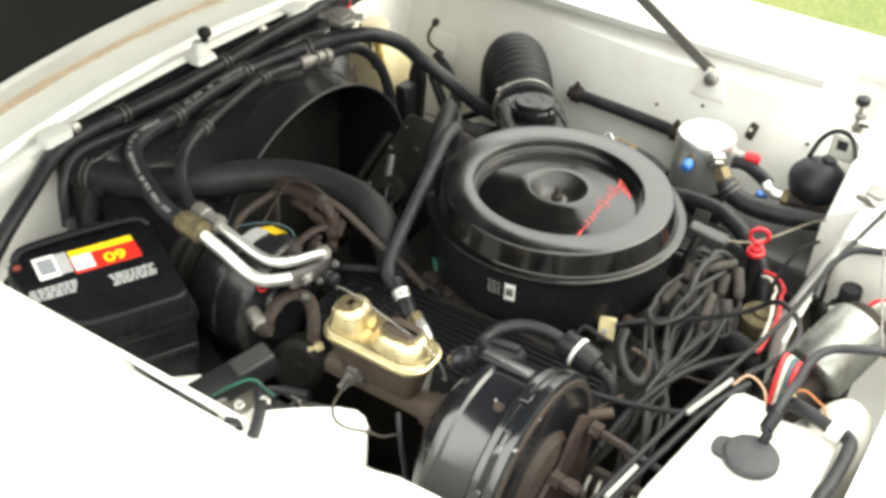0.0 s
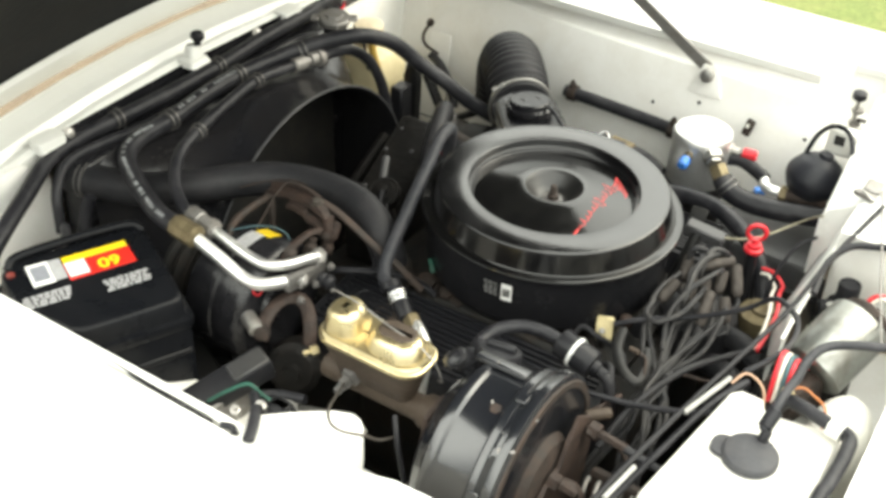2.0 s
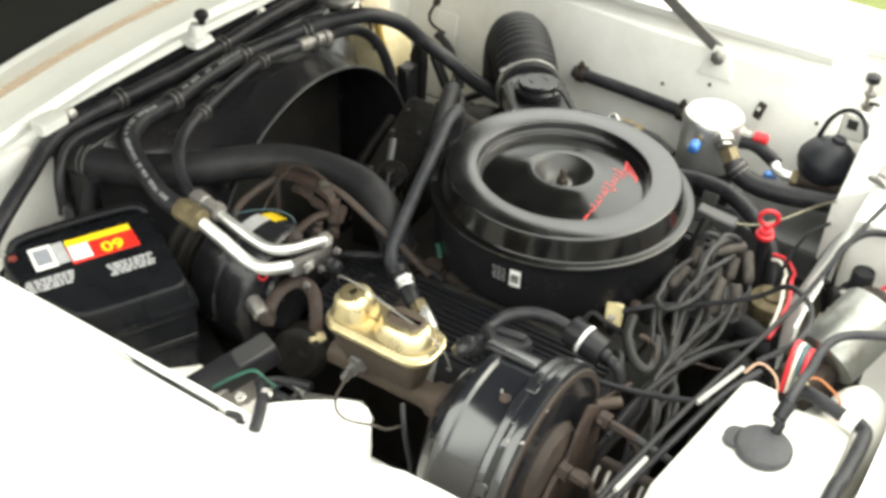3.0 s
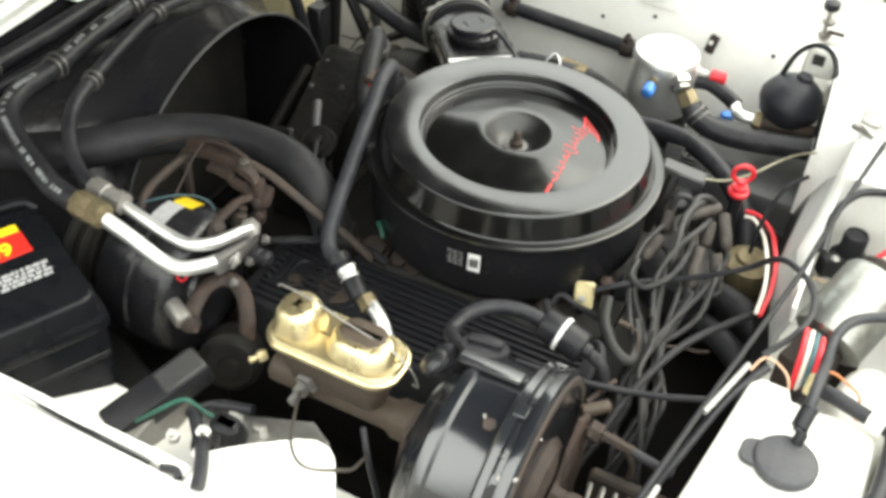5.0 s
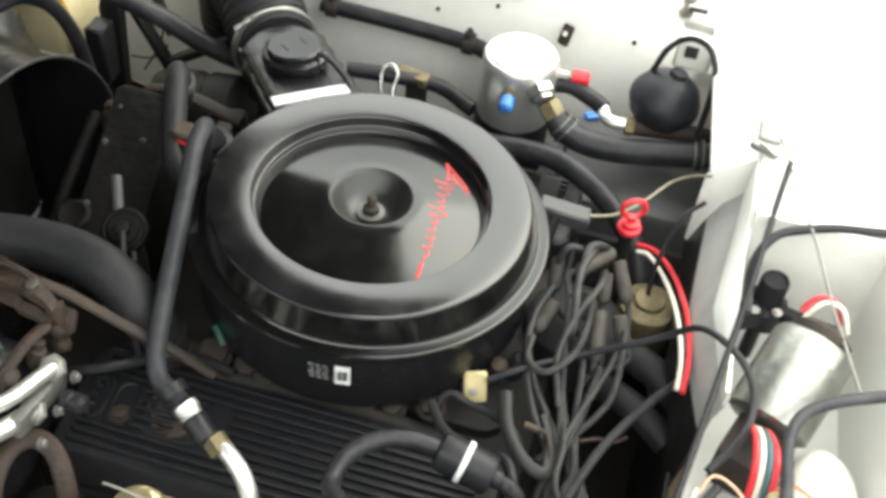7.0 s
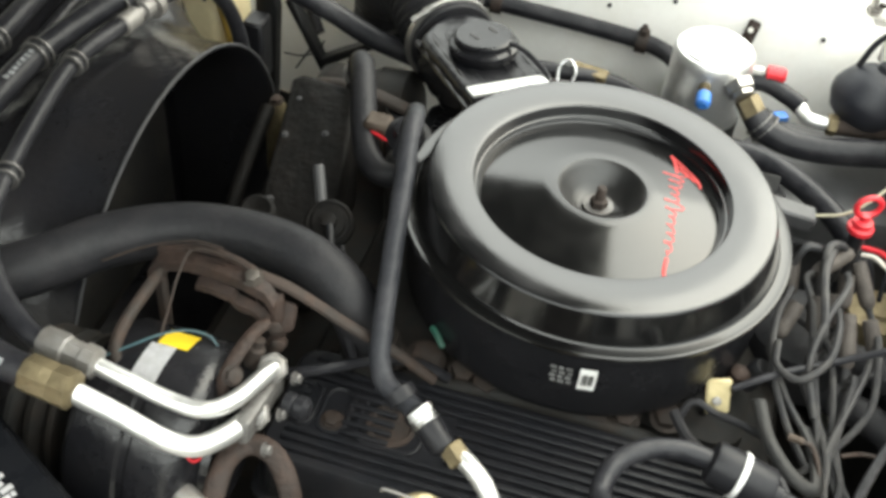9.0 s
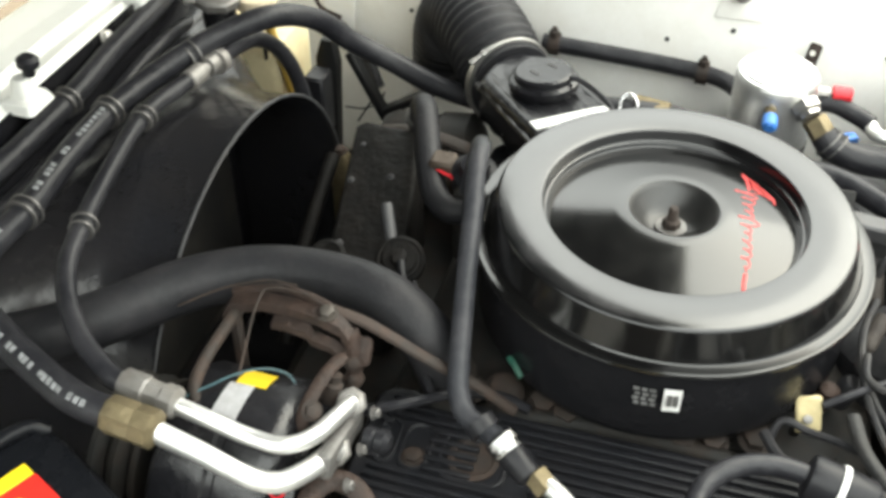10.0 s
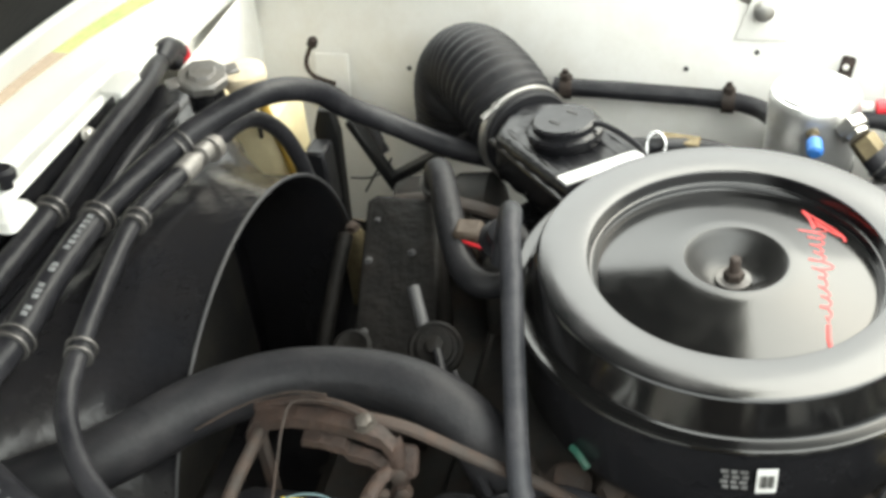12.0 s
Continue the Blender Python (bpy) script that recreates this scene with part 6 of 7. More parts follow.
part("service_port", lathe([(0.011, 0), (0.011, 0.014), (0.0075, 0.015), (0.0075, 0.028)], along((0.126, 0.428, 0.825), (1, 0.05, 0)), 8), STEEL, drier)
part("port_cap", lathe([(0.009, 0), (0.0105, 0.001), (0.0105, 0.022), (0.008, 0.025), (0, 0.025)], along((0.158, 0.430, 0.825), (1, 0.05, 0)), 14), RED, drier, "red cap")
part("hose_nut", lathe([(0.017, 0), (0.019, 0.002), (0.019, 0.014), (0.014, 0.016), (0.014, 0.022)], along((0.122, 0.372, 0.838), (0.55, -0.75, -0.35)), 6), STEEL, drier, "large steel hose nut")
part("hose_nut", lathe([(0.0145, 0), (0.016, 0.002), (0.016, 0.026), (0.013, 0.028), (0.013, 0.045)], along((0.137, 0.358, 0.828), (0.6, -0.35, -0.65)), 6), BRASS, drier, "brass hose coupling")
part("can_bracket", box((0.03, 0.09, 0.02), Matrix.Translation((0.075, 0.50, 0.74)), 0.003, 1), DULL_STEEL, drier)
hose("refrigerant_hose", "black refrigerant hose from the drier to the firewall", [(0.153, 0.350, 0.812), (0.169, 0.341, 0.800), (0.202, 0.336, 0.792), (0.247, 0.338, 0.791), (0.315, 0.350, 0.796), (0.375, 0.359, 0.802)], 0.0175, seg=18, category="refrigerant hose", clamps=[((0.166, 0.346, 0.801), (0.85, -0.2, -0.55)), ((0.350, 0.3555, 0.7995), (1, 0.15, 0.1))])
line2 = thing("refrigerant_line", "short black line with a bright bent fitting", "pipe", (0.30, 0.42, 0.80))
part("line_body", tube([(0.125, 0.425, 0.805), (0.16, 0.425, 0.812), (0.195, 0.414, 0.806), (0.212, 0.405, 0.802)], 0.012, 12, 5), RUBBER, line2)
part("bent_fitting", tube([(0.208, 0.407, 0.803), (0.214, 0.398, 0.801), (0.220, 0.388, 0.799), (0.232, 0.384, 0.799), (0.246, 0.385, 0.799)], 0.0092, 12, 5), ALU, line2, "bright bent fitting")
part("fitting_nut", lathe([(0.012, 0), (0.014, 0.002), (0.014, 0.012), (0.011, 0.014)], along((0.246, 0.385, 0.799), (1, 0.05, 0)), 6), BRASS, line2)
part("sleeve", tube([(0.258, 0.3855, 0.799), (0.28, 0.388, 0.799), (0.31, 0.393, 0.80), (0.368, 0.400, 0.80)], 0.0120, 12, 4), DARK_RUST, line2, "brown wrapped sleeve")
part("blue_plug", box((0.020, 0.016, 0.018), Matrix.Translation((0.197, 0.451, 0.744)) @ Matrix.Rotation(0.5, 4, "Z"), 0.003, 2), BLUE, line2, "small blue plug")
front_line = thing("refrigerant_pipe", "black pipe along the far inner fender", "pipe", (-0.1, 0.53, 0.76))
part("pipe_body", tube([(-0.246, 0.532, 0.778), (-0.216, 0.532, 0.776), (-0.12, 0.538, 0.769), (-0.02, 0.538, 0.763), (0.025, 0.522, 0.762), (0.05, 0.49, 0.764)], 0.0125, 14, 6), RUBBER, front_line)
for p, d in (((-0.229, 0.532, 0.777), (1, 0.05, -0.05)), ((-0.012, 0.537, 0.7628), (1, 0, -0.05))):
    nut = part("pipe_clip", band(p, d, 0.013, 0.016, 0.004, 20), DARK_RUST, front_line, "rusty pipe clip")
    part("clip_bolt", lathe([(0.0075, 0), (0.0075, 0.010), (0.004, 0.011), (0.004, 0.016), (0, 0.017)], along(Vector(p) + Vector((0.0, -0.004, 0.013)), (0, 0, 1)), 6), DARK_RUST, nut)
hose("heater_hose", "black heater hose low along the far fender", [(-0.16, 0.40, 0.77), (-0.10, 0.41, 0.768), (-0.03, 0.425, 0.758), (0.03, 0.40, 0.75)], 0.011)
hose("heater_hose", "black heater hose passing behind the distributor", [(0.02, 0.30, 0.765), (0.07, 0.292, 0.785), (0.12, 0.288, 0.795), (0.17, 0.281, 0.797), (0.222, 0.252, 0.795), (0.268, 0.208, 0.79), (0.30, 0.17, 0.77), (0.32, 0.13, 0.73)], 0.0145, seg=16)
heater = thing("heater_box", "dull grey heater box low against the firewall", "heater box", (0.28, 0.35, 0.45))
part("box_body", loft([[(x, y, z) for x, y in rounded(0.17 + i, 0.27 + i, 0.385 - i, 0.455 - i, 0.02, 4)] for z, i in ((0.45, 0.0), (0.735, 0.0), (0.745, 0.006), (0.748, 0.016))]), GREY_PLASTIC, heater)
part("box_flange", loft([[(x, y, z) for x, y in rounded(0.16, 0.26, 0.39, 0.465, 0.02, 4)] for z in (0.69, 0.698)]), GREY_PLASTIC, heater)
hookw = thing("cable_bracket", "bright wire hook on a small tan bracket", "bracket", (-0.07, 0.40, 0.74))
part("wire_hook", tube([(-0.095, 0.375, 0.74), (-0.106, 0.390, 0.762), (-0.108, 0.405, 0.780), (-0.097, 0.412, 0.787), (-0.086, 0.403, 0.778), (-0.088, 0.388, 0.762), (-0.08, 0.37, 0.745)], 0.0032, 8, 6), CHROME, hookw)
part("tan_bracket", box((0.05, 0.022, 0.016), Matrix.Translation((-0.068, 0.424, 0.765)) @ Matrix.Rotation(-0.15, 4, 'Z'), 0.002, 1), BRASS, hookw)
part("bracket_foot", box((0.03, 0.015, 0.08), Matrix.Translation((-0.06, 0.42, 0.72)), 0.002, 1), GRIME, hookw)
part("spout", tube([(-0.03, 0.345, 0.755), (0.0, 0.335, 0.775), (0.02, 0.32, 0.78), (0.035, 0.30, 0.76)], 0.010, 10, 5), ALU, hookw, "pale metal tube end")
bclip = thing("panel_bracket", "small brown bracket on the far inner fender", "bracket", (0.132, 0.54, 0.80))
part("clip_leaf", slab(rounded(-0.009, -0.016, 0.009, 0.016, 0.004), along((0.130, 0.534, 0.818), (-0.4, -0.8, 0.4)), 0.003, 0.0006), RUST, bclip)
part("clip_hole", lathe([(0.004, 0), (0.004, 0.0012), (0, 0.0012)], along((0.1295, 0.531, 0.822), (-0.4, -0.8, 0.4)), 14), BOTTLE, bclip)
ball = thing("vacuum_reservoir", "black ball-shaped vacuum reservoir by the firewall", "vacuum reservoir", (0.295, 0.40, 0.80))
part("ball_body", lathe([(0, -0.045), (0.022, -0.040), (0.038, -0.026), (0.0455, -0.008), (0.0465, 0.0), (0.0465, 0.004), (0.044, 0.012), (0.036, 0.028), (0.024, 0.038), (0.012, 0.043), (0.011, 0.050), (0, 0.051)], along((0.290, 0.420, 0.828), (0.2, 0.1, 1)) @ Matrix.Diagonal((1.08, 1.08, 0.98, 1)), 40), NAVY, ball)
part("ball_line", tube([(0.264, 0.428, 0.866), (0.276, 0.430, 0.904), (0.298, 0.426, 0.929), (0.324, 0.415, 0.931), (0.340, 0.40, 0.912), (0.345, 0.385, 0.88), (0.343, 0.37, 0.83), (0.345, 0.36, 0.78)], 0.0042, 8, 7), RUBBER, ball)
part("ball_bracket", box((0.05, 0.02, 0.05), Matrix.Translation((0.312, 0.462, 0.886)), 0.004, 1), BOTTLE, ball, "white bracket")
part("bracket_slot", box((0.018, 0.003, 0.018), Matrix.Translation((0.308, 0.4510, 0.892)), 0.001, 1), BLACK_INK, ball)
stop = thing("hood_stop", "threaded hood stop screw on a grey plate", "hood stop", (0.30, 0.645, 0.83))
part("stop_plate", slab([(-0.036, -0.028), (0.044, -0.028), (0.034, 0.03), (-0.046, 0.03)], Matrix.Translation((0.340, 0.612, 0.822)) @ Matrix.Rotation(radians(28), 4, 'X'), 0.004, 0.001), DULL_STEEL, stop)
part("stop_block", box((0.05, 0.05, 0.035), Matrix.Translation((0.350, 0.590, 0.790)), 0.004, 1), APRON, stop)
part("stop_rod", lathe([(0.0045, 0), (0.0045, 0.098), (0, 0.099)], along((0.290, 0.655, 0.795), (0, 0, 1)), 12), STEEL, stop)
part("stop_head", lathe([(0.012, 0), (0.013, 0.003), (0.013, 0.012), (0.008, 0.015), (0, 0.015)], along((0.290, 0.655, 0.889), (0, 0, 1)), 18), RUBBER, stop, "black rubber head")
for z in (0.838, 0.862):
    part("stop_nut", lathe([(0.011, 0), (0.011, 0.006), (0.004, 0.007)], along((0.293, 0.655, z), (0, 0, 1)), 6), DULL_STEEL, stop)
part("stop_lever", box((0.028, 0.010, 0.004), Matrix.Translation((0.310, 0.652, 0.850)), 0.0015, 1), DARK_RUST, stop)
stop.location += Vector((0.0, -0.021, -0.004))
bump = thing("hood_bumper", "white bracket with a black rubber bumper on the nose panel", "bumper", (-0.73, -0.01, 0.92))
part("bumper_bracket", loft([[(x, y, z) for x, y in rounded(-0.745 + i, -0.032 + i, -0.705 - i, 0.010 - i, 0.008, 3)] for z, i in ((0.918, -0.004), (0.928, 0.0), (0.931, 0.007), (0.946, 0.010), (0.952, 0.0115))]), WHITE, bump)
part("rubber_knob", lathe([(0.007, 0), (0.007, 0.009), (0.0125, 0.012), (0.0125, 0.020), (0.008, 0.024), (0, 0.024)], along((-0.716, -0.004, 0.953), (0.1, 0.05, 1)), 18), RUBBER, bump)

# ---- distributor and ignition wires ----
dist = thing("distributor", "dusty distributor cap crowned with wire boots", "distributor", (0.245, 0.045, 0.70))
part("cap", lathe([(0.05, 0.70), (0.062, 0.705), (0.064, 0.74), (0.058, 0.765), (0.045, 0.775), (0.02, 0.78), (0, 0.78)], Matrix.Translation((0.245, 0.045, 0)), 32), OLD_RUBBER, dist)
rng = random.Random(7)
GROUPW = "ignition wires"
# each boot runs from its top to the mouth where the wire leaves
BOOTS = [((0.218, -0.006, 0.845), (0.207, -0.031, 0.822)),
         ((0.236, 0.011, 0.845), (0.242, -0.014, 0.822)),
         ((0.252, 0.02, 0.845), (0.259, 0.001, 0.822)),
         ((0.266, 0.055, 0.845), (0.269, 0.033, 0.822)),
         ((0.277, 0.078, 0.845), (0.295, 0.044, 0.822)),
         ((0.209, 0.06, 0.845), (0.213, 0.034, 0.822)),
         ((0.269, -0.005, 0.845), (0.275, -0.049, 0.822)),
         ((0.29, -0.004, 0.845), (0.303, -0.024, 0.822)),
         ((0.267, 0.089, 0.845), (0.236, 0.049, 0.845))]
for k, (a, b) in enumerate(BOOTS):
    a, b = Vector(a), Vector(b)
    part("boot", tube([a, a.lerp(b, 0.25), a.lerp(b, 0.7), b, b + (b - a) * 0.12], lambda u: 0.0078 + 0.001 * math.sin(u * 3) - 0.0033 * max(0, u - 0.7) / 0.3, 10, 3), BOOT, dist)
    d = (b - a).normalized()
    sag = Vector((rng.uniform(-0.03, 0.03), rng.uniform(-0.01, 0.012), rng.uniform(-0.022, 0.012)))
    tie = Vector((0.270 + rng.uniform(-0.012, 0.014), -0.160 + rng.uniform(-0.02, 0.012), 0.80 + rng.uniform(-0.012, 0.008)))
    low = Vector((0.283 + rng.uniform(-0.03, 0.03), -0.25 + rng.uniform(-0.03, 0.02), 0.78 + rng.uniform(-0.02, 0.015)))
    mid = b.lerp(tie, 0.5) + sag
    fall = [b - d * 0.004, b + d * 0.018, b.lerp(mid, 0.55) + sag * 0.6, mid, tie, tie.lerp(low, 0.5) + Vector((rng.uniform(-0.012, 0.012), 0, 0.004)), low, low + Vector((rng.uniform(-0.03, 0.03), -0.06, -0.07)), low + Vector((rng.uniform(-0.03, 0.03), -0.09, -0.15))]
    wire("spark_plug_wire", "dusty grey spark plug wire", fall, 0.0038, PLUG_WIRE, 7, 8, GROUPW)
for k, (a, b, c) in enumerate((((0.211, 0.053, 0.85), (0.22, 0.06, 0.866), (0.24, 0.069, 0.85)), ((0.239, 0.033, 0.85), (0.241, 0.067, 0.866), (0.261, 0.087, 0.85)), ((0.244, -0.038, 0.85), (0.238, 0.025, 0.866), (0.251, 0.088, 0.85)))):
    wire("spark_plug_wire", "spark plug wire arching over the boots", [Vector(a) - Vector((0, 0, 0.045)), a, b, c, Vector(c) - Vector((0, 0, 0.045))], 0.0045, PLUG_WIRE, 7, 8, GROUPW)
for pts in ([(0.2044, -0.0559, 0.835), (0.206, -0.085, 0.832), (0.228, -0.100, 0.836), (0.252, -0.075, 0.845), (0.259, -0.035, 0.85), (0.258, 0.0, 0.845)], [(0.212, 0.02, 0.84), (0.20, -0.03, 0.835), (0.205, -0.08, 0.82), (0.225, -0.13, 0.805), (0.25, -0.165, 0.79)], [(0.30, -0.02, 0.84), (0.303, -0.06, 0.83), (0.30, -0.10, 0.815), (0.275, -0.14, 0.80), (0.24, -0.18, 0.79)], [(0.265, 0.05, 0.85), (0.262, 0.015, 0.862), (0.245, -0.03, 0.855), (0.236, -0.075, 0.835), (0.25, -0.12, 0.81)]):
    wire("spark_plug_wire", "looping grey spark plug wire", pts, 0.0038, PLUG_WIRE, 7, 8, GROUPW)
dip = thing("dipstick", "red plastic transmission dipstick handle", "dipstick", (0.28, 0.145, 0.74))
part("dipstick_tube", tube([(0.280, 0.144, 0.835), (0.281, 0.142, 0.80), (0.284, 0.138, 0.74), (0.288, 0.13, 0.62)], 0.0085, 12, 5), PLASTIC, dip)
part("dipstick_cap", lathe([(0.012, 0), (0.0145, 0.002), (0.0145, 0.007), (0.011, 0.009), (0.011, 0.015), (0.005, 0.017), (0.005, 0.024)], along((0.280, 0.144, 0.834), (0, 0, 1)), 22), RED, dip)
part("ring_handle", tube([(0.2795 + 0.013 * math.cos(a), 0.146 + 0.005 * math.cos(a), 0.868 + 0.013 * math.sin(a)) for a in (2 * math.pi * k / 16 for k in range(17))], 0.0034, 8, 2), RED, dip)
arm = thing("throttle_bracket", "grey bracket arm at the rear of the air cleaner", "bracket", (0.19, 0.15, 0.80))
part("bracket_arm", box((0.064, 0.026, 0.020), Matrix.Translation((0.200, 0.149, 0.832)) @ Matrix.Rotation(radians(4), 4, 'Z') @ Matrix.Rotation(radians(8), 4, 'Y'), 0.003, 1), GREY_PLASTIC, arm)
part("bracket_tab", box((0.026, 0.004, 0.03), Matrix.Translation((0.174, 0.180, 0.836)) @ Matrix.Rotation(radians(-40), 4, 'X'), 0.001, 1), BLACK_IRON, arm)
part("bracket_post", tube([(0.19, 0.14, 0.832), (0.185, 0.12, 0.80), (0.17, 0.10, 0.74)], 0.009, 10, 4), BLACK_IRON, arm)
wire("cable", "thin pale cable from the bracket to the firewall", [(0.226, 0.150, 0.834), (0.262, 0.160, 0.840), (0.290, 0.188, 0.846), (0.317, 0.222, 0.856), (0.340, 0.215, 0.880), (0.358, 0.196, 0.902)], 0.0018, CABLE_TAN)
wire("cable", "dark cable curving down the firewall", [(0.360, 0.185, 0.87), (0.338, 0.165, 0.855), (0.325, 0.135, 0.82), (0.322, 0.11, 0.78), (0.33, 0.09, 0.72)], 0.0028, RUBBER)
pump2 = thing("fuel_filter", "dull tan metal canister by the firewall", "canister", (0.328, 0.11, 0.72))
part("canister_body", lathe([(0.03, 0.69), (0.036, 0.695), (0.036, 0.745), (0.034, 0.752), (0.02, 0.757), (0.018, 0.762), (0, 0.762)], Matrix.Translation((0.326, 0.100, 0.012)), 28), BRASS, pump2)
hose("heater_hose", "thick black hose low at the firewall", [(0.262, 0.065, 0.70), (0.285, 0.042, 0.738), (0.318, 0.023, 0.752), (0.350, 0.008, 0.750), (0.384, -0.014, 0.738)], 0.019, OLD_RUBBER)
hose("heater_hose", "thick black hose below the red wires", [(0.262, 0.025, 0.69), (0.285, 0.000, 0.715), (0.315, -0.018, 0.724), (0.345, -0.034, 0.722), (0.380, -0.055, 0.71)], 0.018, OLD_RUBBER)
GROUPR = "red and white wires"
wire("wire", "thick red wire down the firewall", [(0.296, 0.165, 0.795), (0.318, 0.156, 0.800), (0.340, 0.128, 0.803), (0.3531, 0.0487, 0.8459), (0.3646, 0.0057, 0.8488), (0.3703, -0.0468, 0.8526), (0.3694, -0.0898, 0.8478)], 0.0031, RED, group=GROUPR)
wire("wire", "white wire beside the red one", [(0.298, 0.158, 0.79), (0.312, 0.149, 0.797), (0.330, 0.122, 0.800), (0.3436, 0.0439, 0.8430), (0.3551, 0.0029, 0.8459), (0.3627, -0.0468, 0.8497), (0.3637, -0.0850, 0.8449)], 0.0026, WHITE_WIRE, group=GROUPR)
tag = thing("wiring_tag", "cream plastic connector tag on a bracket", "connector", (0.158, -0.114, 0.77))
tn = Vector((0.30, -0.78, 0.45)).normalized()
tr = Vector((0, 0, 1)).cross(tn).normalized()
tu = tn.cross(tr)
part("tag_plate", box((0.025, 0.036, 0.006), Matrix(((tr.x, tu.x, tn.x, 0.159), (tr.y, tu.y, tn.y, -0.117), (tr.z, tu.z, tn.z, 0.802), (0, 0, 0, 1))), 0.002, 1), TAG_YELLOW, tag)
part("tag_rivet", lathe([(0.0045, 0), (0.0045, 0.004), (0, 0.005)], along((0.1585, -0.122, 0.800), (0.1, -0.75, 0.65)), 12), DULL_STEEL, tag)
part("tag_stem", tube([(0.157, -0.110, 0.79), (0.155, -0.105, 0.77), (0.15, -0.10, 0.73)], 0.005, 8, 3), GRIME, tag)
wire("cable", "black cable sweeping from the tag to the cowl", [(0.170, -0.112, 0.812), (0.21, -0.090, 0.826), (0.27, -0.060, 0.838), (0.33, -0.048, 0.872), (0.368, -0.055, 0.913), (0.400, -0.085, 0.927), (0.418, -0.125, 0.938), (0.422, -0.166, 0.940), (0.412, -0.20, 0.936), (0.39, -0.235, 0.928)], 0.0038, RUBBER)
wire("cable", "black cable low across the engine", [(0.14, -0.30, 0.845), (0.20, -0.29, 0.84), (0.27, -0.275, 0.84), (0.33, -0.262, 0.85), (0.37, -0.25, 0.86)], 0.004, RUBBER)
wire("cable", "grey cable arching to the firewall", [(0.255, -0.33, 0.80), (0.27, -0.27, 0.83), (0.30, -0.18, 0.84), (0.34, -0.10, 0.83), (0.37, -0.05, 0.82)], 0.0048, OLD_RUBBER)
wire("cable", "grey vacuum line under the tag", [(0.125, -0.155, 0.79), (0.135, -0.14, 0.81), (0.16, -0.145, 0.808), (0.19, -0.158, 0.815), (0.215, -0.175, 0.818), (0.225, -0.19, 0.80)], 0.004, OLD_RUBBER)
wire("cable", "second vacuum line under the tag", [(0.12, -0.15, 0.80), (0.14, -0.175, 0.795), (0.18, -0.20, 0.80), (0.21, -0.215, 0.83), (0.225, -0.24, 0.83), (0.235, -0.262, 0.80)], 0.0055, OLD_RUBBER)
clutter = thing("cable_hook", "black hooked cable guide beside the check valve", "bracket", (0.24, -0.19, 0.76))
part("hook_arm", tube([(0.1932, -0.1350, 0.8300), (0.2047, -0.1763, 0.8300), (0.2293, -0.2071, 0.8250), (0.2530, -0.2089, 0.8180), (0.2480, -0.1685, 0.8200), (0.2385, -0.1445, 0.8200)], 0.0075, 10, 6, 0.6), BLACK_IRON, clutter)
part("hook_rod", tube([(0.2314, -0.3050, 0.8300), (0.2405, -0.2790, 0.8300), (0.2495, -0.2578, 0.8300)], 0.0035, 8, 4), RUST, clutter)
tanc = thing("wire_connector", "small pale wire connector by the ignition wires", "connector", (0.26, -0.15, 0.80))
part("connector_shell", tube([(0.2210, -0.1715, 0.8350), (0.2283, -0.1721, 0.8350), (0.2354, -0.1737, 0.8350)], 0.0036, 8, 2), CAST, tanc)
part("connector_tail", tube([(0.2343, -0.1704, 0.8320), (0.2457, -0.1726, 0.8290), (0.2543, -0.1947, 0.8220), (0.2510, -0.2026, 0.8120)], 0.0022, 8, 4), DARK_RUST, tanc)
wire("cable", "thin brown wire behind the ignition wires", [(0.2796, -0.1482, 0.8000), (0.2988, -0.1394, 0.8000), (0.3150, -0.1372, 0.8000), (0.3270, -0.1206, 0.7900)], 0.0022, RUST)
bit = thing("sensor", "rust red sensor beside the air cleaner", "sensor", (0.165, -0.06, 0.77))
part("sensor_body", lathe([(0.009, 0), (0.010, 0.03), (0.006, 0.034), (0, 0.035)], along((0.172, -0.078, 0.775), (0.2, -0.1, 1)), 14), RUST, bit)
part("sensor_plug", lathe([(0.012, 0), (0.012, 0.03), (0.008, 0.035), (0, 0.035)], along((0.19, -0.06, 0.77), (0.3, -0.1, 1)), 14), OLD_RUBBER, bit)

# ---- cowl box: wiper motor, washer bottle, wires ----
wm = thing("wiper_motor", "dull silver wiper motor in the cowl box", "wiper motor", (0.48, -0.07, 0.78))
wd = Vector((0.036, 0.087, 0.051)).normalized()
body = part("motor_can", lathe([(0.03, 0), (0.037, 0.002), (0.0430, 0.006), (0.0430, 0.094), (0.039, 0.100), (0.02, 0.107)], along((0.4545, -0.133, 0.882), wd), 40), MOTOR, wm)
part("gear_case", box((0.05, 0.07, 0.055), Matrix.Translation((0.445, -0.158, 0.866)) @ Matrix.Rotation(radians(-20), 4, 'Z'), 0.008, 2), DARK_RUST, wm)
part("end_plate", lathe([(0.02, 0), (0.032, 0.002), (0.032, 0.010), (0.024, 0.016), (0, 0.016)], along((0.489, -0.050, 0.930), wd), 28), DARK_RUST, wm, "brown end plate")
part("motor_mount", box((0.05, 0.05, 0.09), Matrix.Translation((0.475, -0.09, 0.835)), 0.004, 1), GRIME, wm)
wm.location += Vector((-0.007, 0.004, -0.006))
cap2 = thing("washer_pump", "black round washer pump on the cowl box", "pump", (0.44, 0.05, 0.80))
part("pump_body", lathe([(0.008, 0.778), (0.008, 0.838), (0.024, 0.842), (0.024, 0.868), (0.018, 0.872), (0.0155, 0.885), (0.0155, 0.902), (0.014, 0.905), (0.012, 0.902), (0, 0.902)], Matrix.Translation((0.442, 0.050, 0)), 28), PLASTIC, cap2)
